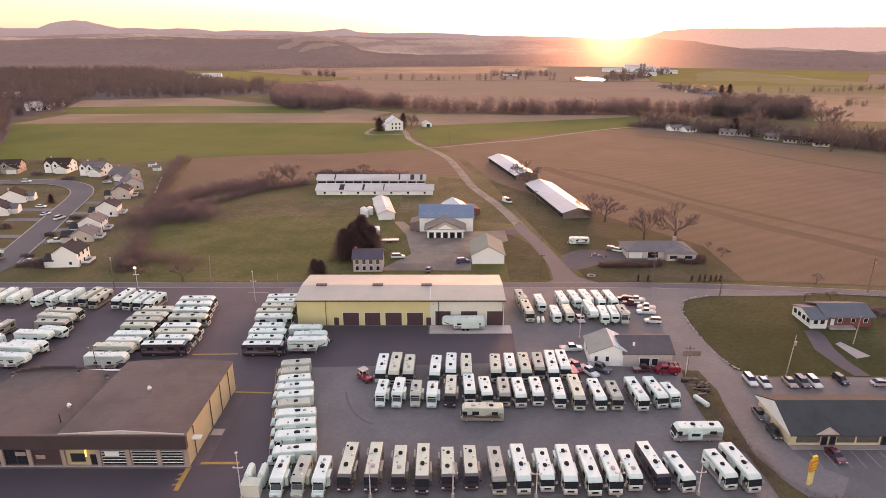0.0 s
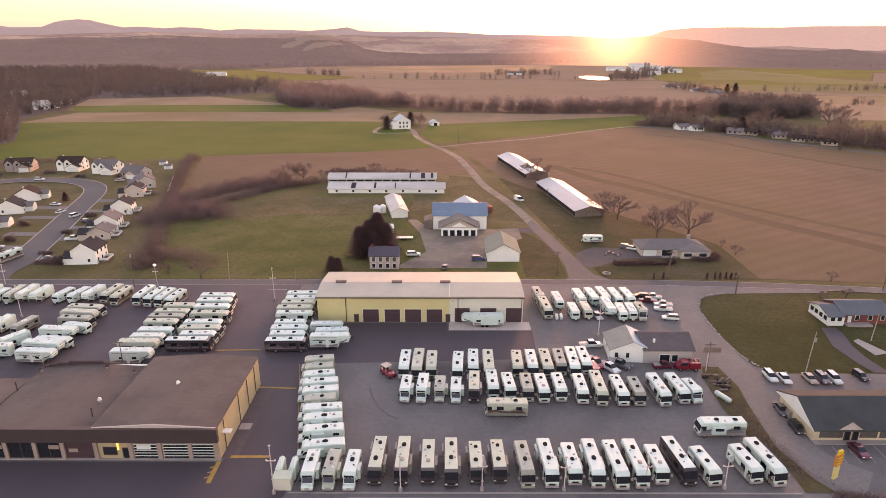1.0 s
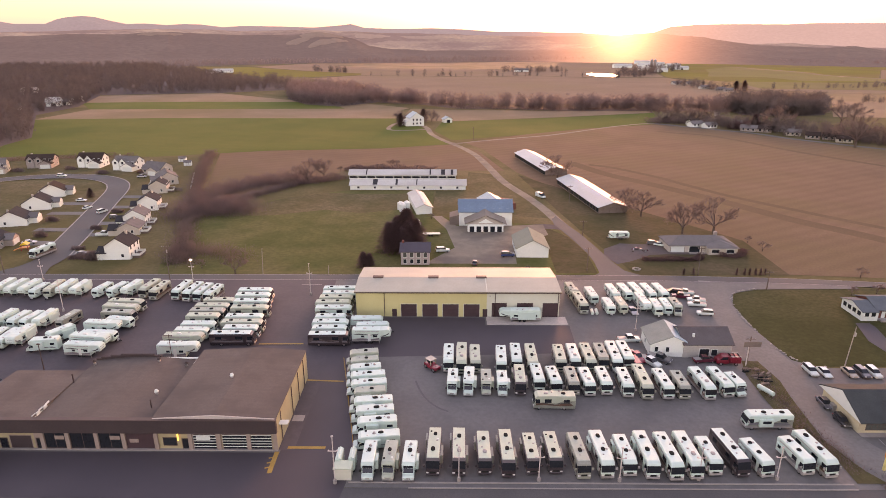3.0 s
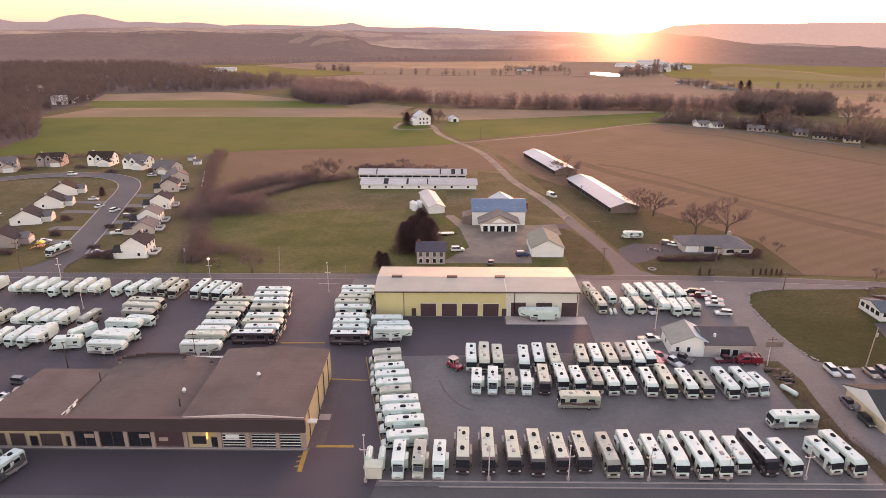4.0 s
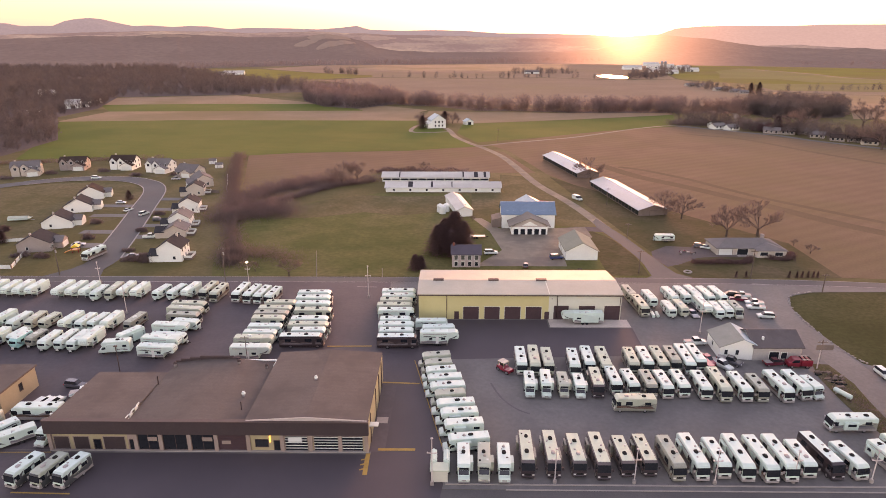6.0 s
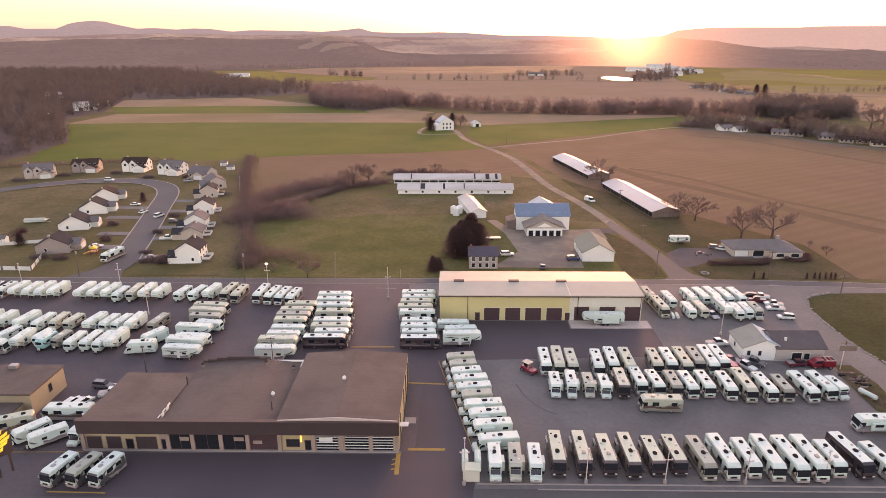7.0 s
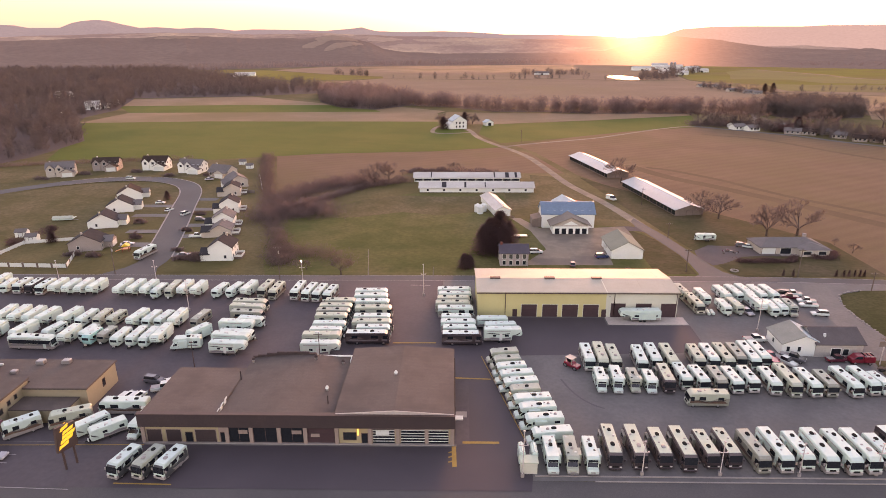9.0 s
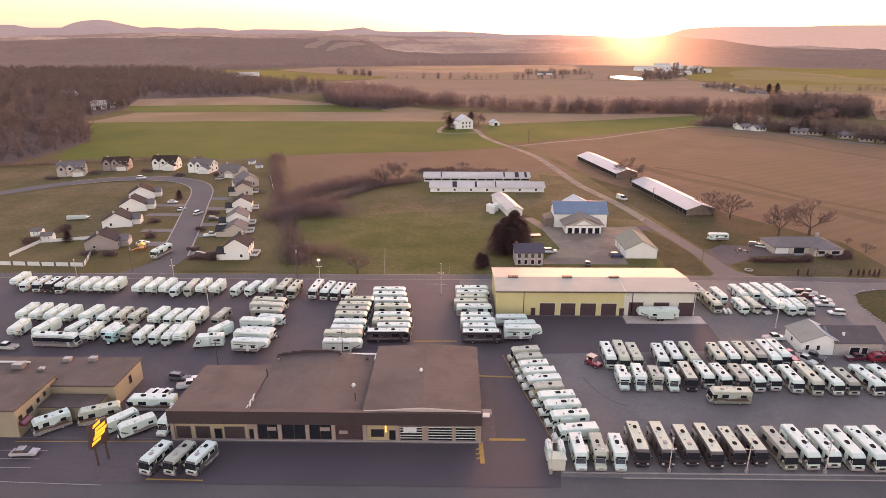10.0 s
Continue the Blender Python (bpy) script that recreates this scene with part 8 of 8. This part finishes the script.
def wood(name, label, region, count, h, seed, material=WOODS, twigs=64, size=1.0, floor=True):
    """Leafless trees by the hundred: trunks, limbs and tangled twigs in one mesh."""
    rng = np.random.default_rng(seed)
    xs, ys = np.array(region).T
    pts = []
    while len(pts) < count:
        q = np.column_stack([rng.uniform(xs.min(), xs.max(), 4000), rng.uniform(ys.min(), ys.max(), 4000)])
        inside = np.zeros(len(q), bool)
        j = len(xs) - 1
        for i in range(len(xs)):
            cross = ((ys[i] > q[:, 1]) != (ys[j] > q[:, 1])) & (q[:, 0] < (xs[j] - xs[i]) * (q[:, 1] - ys[i]) / (ys[j] - ys[i] + 1e-9) + xs[i])
            inside ^= cross
            j = i
        pts.extend(q[inside].tolist())
    pts = np.array(pts[:count])
    if floor:
        sheet("ground_" + name, [tuple(p) for p in region], .12 + .01 * seed, LITTER, "brown leaf litter under the bare trees", "woodland floor")
    tri = []
    for k in range(8):
        t = []
        for i in range(3):
            a0, a1 = 2 * np.pi * i / 3, 2 * np.pi * (i + 1) / 3
            t.append(((.02 * np.cos(a0), .02 * np.sin(a0), 0), (.02 * np.cos(a1), .02 * np.sin(a1), 0), (0, 0, .7)))
        for i in range(twigs):
            a, u = rng.uniform(0, 2 * np.pi), rng.uniform(-1, 1)
            rad = rng.random() ** .5
            c = np.array([.27 * rad * np.sqrt(max(0, 1 - u * u)) * np.cos(a), .27 * rad * np.sqrt(max(0, 1 - u * u)) * np.sin(a), .55 + .42 * u * rad + .02])
            d = np.array([np.cos(a) * .5, np.sin(a) * .5, .6]) + rng.normal(0, .4, 3)
            d *= rng.uniform(.07, .15) / np.linalg.norm(d)
            s = np.cross(d, rng.normal(0, 1, 3))
            s *= rng.uniform(.012, .028) / max(1e-6, np.linalg.norm(s)) * size
            if i % 4 == 0:
                c[2] *= .4
            t.append((c - s - d * .4, c + s - d * .4, c + d))
        tri.append(np.array(t, float))
    out = []
    for k in range(8):
        p = pts[k::8]
        n = len(p)
        a = rng.uniform(0, 2 * np.pi, n)
        s = h * rng.uniform(.5, 1.25, n)
        T = tri[k].reshape(-1, 3)
        X = (T[None, :, 0] * np.cos(a)[:, None] - T[None, :, 1] * np.sin(a)[:, None]) * s[:, None] + p[:, 0:1]
        Y = (T[None, :, 0] * np.sin(a)[:, None] + T[None, :, 1] * np.cos(a)[:, None]) * s[:, None] + p[:, 1:2]
        Z = T[None, :, 2] * s[:, None]
        out.append(np.stack([X, Y, Z], -1).reshape(-1, 3))
    v = np.concatenate(out)
    me = bpy.data.meshes.new(name)
    me.vertices.add(len(v))
    me.vertices.foreach_set("co", v.ravel())
    me.loops.add(len(v))
    me.loops.foreach_set("vertex_index", np.arange(len(v)))
    me.polygons.add(len(v) // 3)
    me.polygons.foreach_set("loop_start", np.arange(0, len(v), 3))
    me.update(calc_edges=True)
    me.materials.append(material)
    return tagged(new(name, me), label, "wood", kind="stuff")


# haze over the far trees is emitted by their own material
FAR_WOODS = hazy("far_bare_woods_hazed", (0.22, 0.165, 0.155), (0.18, 0.135, 0.128), (0.20, 0.16, 0.145), (0.50, 0.37, 0.35), 0.012, near=0.75)
wood("woods_west", "leafless brown-grey wood beyond the houses", [(-330, 300), (-312, 380), (-316, 443), (-398, 577), (-400, 650), (-446, 780), (-560, 960), (-900, 960), (-900, 300)], 3000, 15, 1, twigs=150, size=.72)
wood("woods_north_west", "leafless wood rising behind the fields", [(-446, 785), (-308, 818), (-228, 863), (-253, 1000), (-330, 1045), (-420, 1125), (-560, 1340), (-700, 1500), (-1600, 1500), (-1200, 900), (-560, 900)], 4400, 15, 2, twigs=80, size=1.1)
wood("tree_belt_middle", "leafless tree belt across the fields", [(-202, 736), (-167, 674), (-127, 653), (-89, 701), (-95, 769), (-174, 866), (-228, 863)], 420, 16, 3, material=BELT, twigs=150, size=.75)
wood("tree_belt_east", "leafless tree belt across the fields", [(-89, 692), (-44, 674), (-3, 634), (49, 630), (92, 617), (192, 616), (262, 608), (265, 634), (190, 645), (90, 648), (0, 664), (-50, 704), (-88, 730)], 430, 14, 4, material=BELT, twigs=150, size=.6)
wood("woods_village", "leafless wood behind the village", [(265, 581), (293, 573), (340, 583), (393, 673), (310, 690), (262, 650)], 430, 15, 5, material=WOODS, twigs=150, size=.75)
wood("trees_village", "bare trees round the village", [(163, 530), (188, 508), (207, 490), (223, 476), (238, 452), (252, 436), (272, 414), (340, 356), (380, 372), (300, 450), (262, 500), (228, 532), (192, 548)], 440, 9.5, 6, twigs=120, size=.8, floor=False)
wood("trees_far_farm", "bare trees round the far farmstead", [(285, 1125), (345, 1130), (425, 1290), (520, 1400), (500, 1440), (410, 1370), (350, 1320)], 150, 14, 7, size=1.4, floor=False)
wood("trees_far_village", "bare trees round the far houses", [(330, 960), (366, 966), (372, 850), (352, 838), (340, 900)], 60, 11, 11, size=1.2, floor=False)
wood("trees_fields", "row of bare trees between far fields", [(-185, 1180), (-90, 1168), (55, 1144), (150, 1180), (230, 1130), (232, 1138), (150, 1192), (55, 1156), (-90, 1182)], 34, 12, 8, size=1.4, floor=False)
wood("trees_far_lane", "clump of bare trees beside the far pasture", [(-300, 1330), (-262, 1300), (-215, 1262), (-208, 1272), (-255, 1312), (-296, 1345)], 30, 14, 12, size=1.4, floor=False)
wood("trees_far_knoll", "clump of bare trees on the far field", [(95, 1300), (210, 1290), (240, 1340), (110, 1350)], 46, 13, 13, size=1.4, floor=False)
wood("trees_east", "hedges of bare trees in the eastern fields", [(404, 684), (520, 690), (700, 760), (1100, 940), (1080, 960), (690, 775), (520, 702), (404, 694)], 200, 10, 9, size=1.2, floor=False)
wood("trees_east_far", "far hedges of bare trees in the eastern fields", [(440, 880), (600, 900), (900, 1080), (890, 1096), (590, 914), (440, 892)], 90, 10, 14, size=1.3, floor=False)
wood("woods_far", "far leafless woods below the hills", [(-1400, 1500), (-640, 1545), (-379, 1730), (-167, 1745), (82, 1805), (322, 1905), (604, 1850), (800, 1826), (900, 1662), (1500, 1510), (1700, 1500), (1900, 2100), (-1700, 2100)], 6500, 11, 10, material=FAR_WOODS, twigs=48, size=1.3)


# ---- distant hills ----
# woods and fields of each range, with haze added as emission by distance
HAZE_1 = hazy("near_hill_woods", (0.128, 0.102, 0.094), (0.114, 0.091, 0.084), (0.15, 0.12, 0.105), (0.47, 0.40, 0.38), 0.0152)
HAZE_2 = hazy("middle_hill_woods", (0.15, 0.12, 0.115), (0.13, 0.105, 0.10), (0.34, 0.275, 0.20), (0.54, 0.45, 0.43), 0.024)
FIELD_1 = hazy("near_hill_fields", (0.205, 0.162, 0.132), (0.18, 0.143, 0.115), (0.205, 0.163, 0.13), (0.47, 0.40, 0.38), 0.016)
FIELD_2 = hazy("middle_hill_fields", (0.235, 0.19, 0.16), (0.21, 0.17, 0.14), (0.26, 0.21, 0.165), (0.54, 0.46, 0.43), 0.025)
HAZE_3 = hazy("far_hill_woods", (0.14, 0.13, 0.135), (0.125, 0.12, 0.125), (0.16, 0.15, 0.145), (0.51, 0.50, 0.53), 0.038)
# warmer, stronger emission paints the sunset glow on this ridge
HAZE_4 = hazy("sunward_hill_woods_aglow", (0.16, 0.13, 0.12), (0.14, 0.12, 0.11), (0.18, 0.15, 0.13), (0.67, 0.565, 0.53), 0.052)


def ridge(name, label, dist, depth, crest, material, seed, rough, a0=-62, a1=62, fields=(), field_material=None):
    """A range of hills on the skyline: crest heights as (bearing, degrees above eye level); fields as bearings, lower and upper share of the slope, and slant."""
    az = np.arange(a0, a1 + .01, .125)
    ca, ce = np.array(crest).T

    def spot(a, f, lift=0.0):
        j = float(np.interp(f, (0, .25, .5, .75, .92, 1.0, 1.3), range(7)))
        d = dist - depth * (1 - f) - 3 * lift
        top = 70 + dist * math.tan(radians(float(np.interp(a, ca, ce))))
        n1 = noise.noise(Vector((a * .35, j * .4, seed))) * .5 + noise.noise(Vector((a * 1.7, j, seed + 7))) * .22
        z = top * (math.sin(min(f, 1) * math.pi / 2) ** 1.6) if f <= 1 else top * .4
        z += n1 * rough * (f if f <= 1 else .5) * (4 * f * (1 - f) + .25 if f < 1 else .3)
        z += rough * .05 * noise.noise(Vector((a * 9, j * 3, seed)))
        return d * math.sin(radians(a)), d * math.cos(radians(a)), (max(z, -2) if f > 0 else -2) + lift

    def skin(nm, rows, mt, lb, cat):
        n = len(rows[0])
        me = bpy.data.meshes.new(nm)
        me.from_pydata([p for r in rows for p in r], [], [(j * n + i, j * n + i + 1, (j + 1) * n + i + 1, (j + 1) * n + i) for j in range(len(rows) - 1) for i in range(n - 1)])
        for p in me.polygons:
            p.use_smooth = True
        me.materials.append(mt)
        return tagged(new(nm, me), lb, cat, kind="structure")

    for b0, b1, lo, hi, slant in fields:
        rows = []
        for v in np.linspace(0, 1, 9):
            row = []
            for u in np.linspace(0, 1, 28):
                wide = (hi - lo) / 2 * (4 * u * (1 - u)) ** .45 * (1 + .25 * noise.noise(Vector((u * 5, b0, seed))))
                a = b0 + (b1 - b0) * u
                row.append(spot(a, min(.99, (lo + hi) / 2 + slant * (a - b0) + wide * (2 * v - 1)), .5))
            rows.append(row)
        skin("backdrop_hill_field", rows, field_material, "pale far hillside field with haze in its colour", "field")
    return skin(name, [[spot(a, f) for a in az] for f in [k / 20 for k in range(21)] + [1.3]], material, label, "hills")


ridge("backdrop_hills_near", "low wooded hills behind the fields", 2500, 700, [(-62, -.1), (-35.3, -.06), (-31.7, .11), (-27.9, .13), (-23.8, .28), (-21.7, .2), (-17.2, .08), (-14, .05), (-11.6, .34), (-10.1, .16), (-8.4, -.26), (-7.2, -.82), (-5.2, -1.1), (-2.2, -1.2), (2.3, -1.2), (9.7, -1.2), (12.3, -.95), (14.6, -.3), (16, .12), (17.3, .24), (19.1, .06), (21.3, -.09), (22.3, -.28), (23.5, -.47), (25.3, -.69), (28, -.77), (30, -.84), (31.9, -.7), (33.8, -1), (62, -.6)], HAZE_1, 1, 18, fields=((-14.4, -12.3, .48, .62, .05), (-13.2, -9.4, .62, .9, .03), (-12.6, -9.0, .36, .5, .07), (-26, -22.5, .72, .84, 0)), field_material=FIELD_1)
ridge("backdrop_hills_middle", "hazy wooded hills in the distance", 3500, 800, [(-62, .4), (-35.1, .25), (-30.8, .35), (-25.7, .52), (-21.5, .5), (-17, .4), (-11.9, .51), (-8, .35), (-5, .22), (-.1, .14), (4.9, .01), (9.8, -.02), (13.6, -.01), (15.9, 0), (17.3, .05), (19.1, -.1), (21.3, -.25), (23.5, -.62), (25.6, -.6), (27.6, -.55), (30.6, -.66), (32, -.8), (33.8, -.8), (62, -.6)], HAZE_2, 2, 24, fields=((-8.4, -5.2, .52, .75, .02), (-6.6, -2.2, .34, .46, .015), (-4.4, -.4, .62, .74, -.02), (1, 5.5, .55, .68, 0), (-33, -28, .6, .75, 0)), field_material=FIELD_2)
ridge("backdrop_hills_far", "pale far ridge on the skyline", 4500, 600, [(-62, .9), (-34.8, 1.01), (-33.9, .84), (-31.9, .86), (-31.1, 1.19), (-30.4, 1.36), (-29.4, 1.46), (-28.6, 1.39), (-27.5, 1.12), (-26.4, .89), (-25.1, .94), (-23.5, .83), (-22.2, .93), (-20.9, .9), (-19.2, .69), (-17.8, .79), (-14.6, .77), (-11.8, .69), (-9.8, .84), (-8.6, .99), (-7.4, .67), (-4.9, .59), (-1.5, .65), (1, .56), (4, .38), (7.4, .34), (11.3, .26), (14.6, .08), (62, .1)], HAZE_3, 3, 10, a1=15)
ridge("backdrop_hills_sunward", "pale far ridge with sunset haze in its colour", 4500, 600, [(12, .1), (14.6, .08), (17.4, .27), (18.7, .72), (20.8, .89), (23.3, .92), (27.4, .87), (29.3, .94), (33.5, .91), (62, .95)], HAZE_4, 3, 10, a0=14.8)
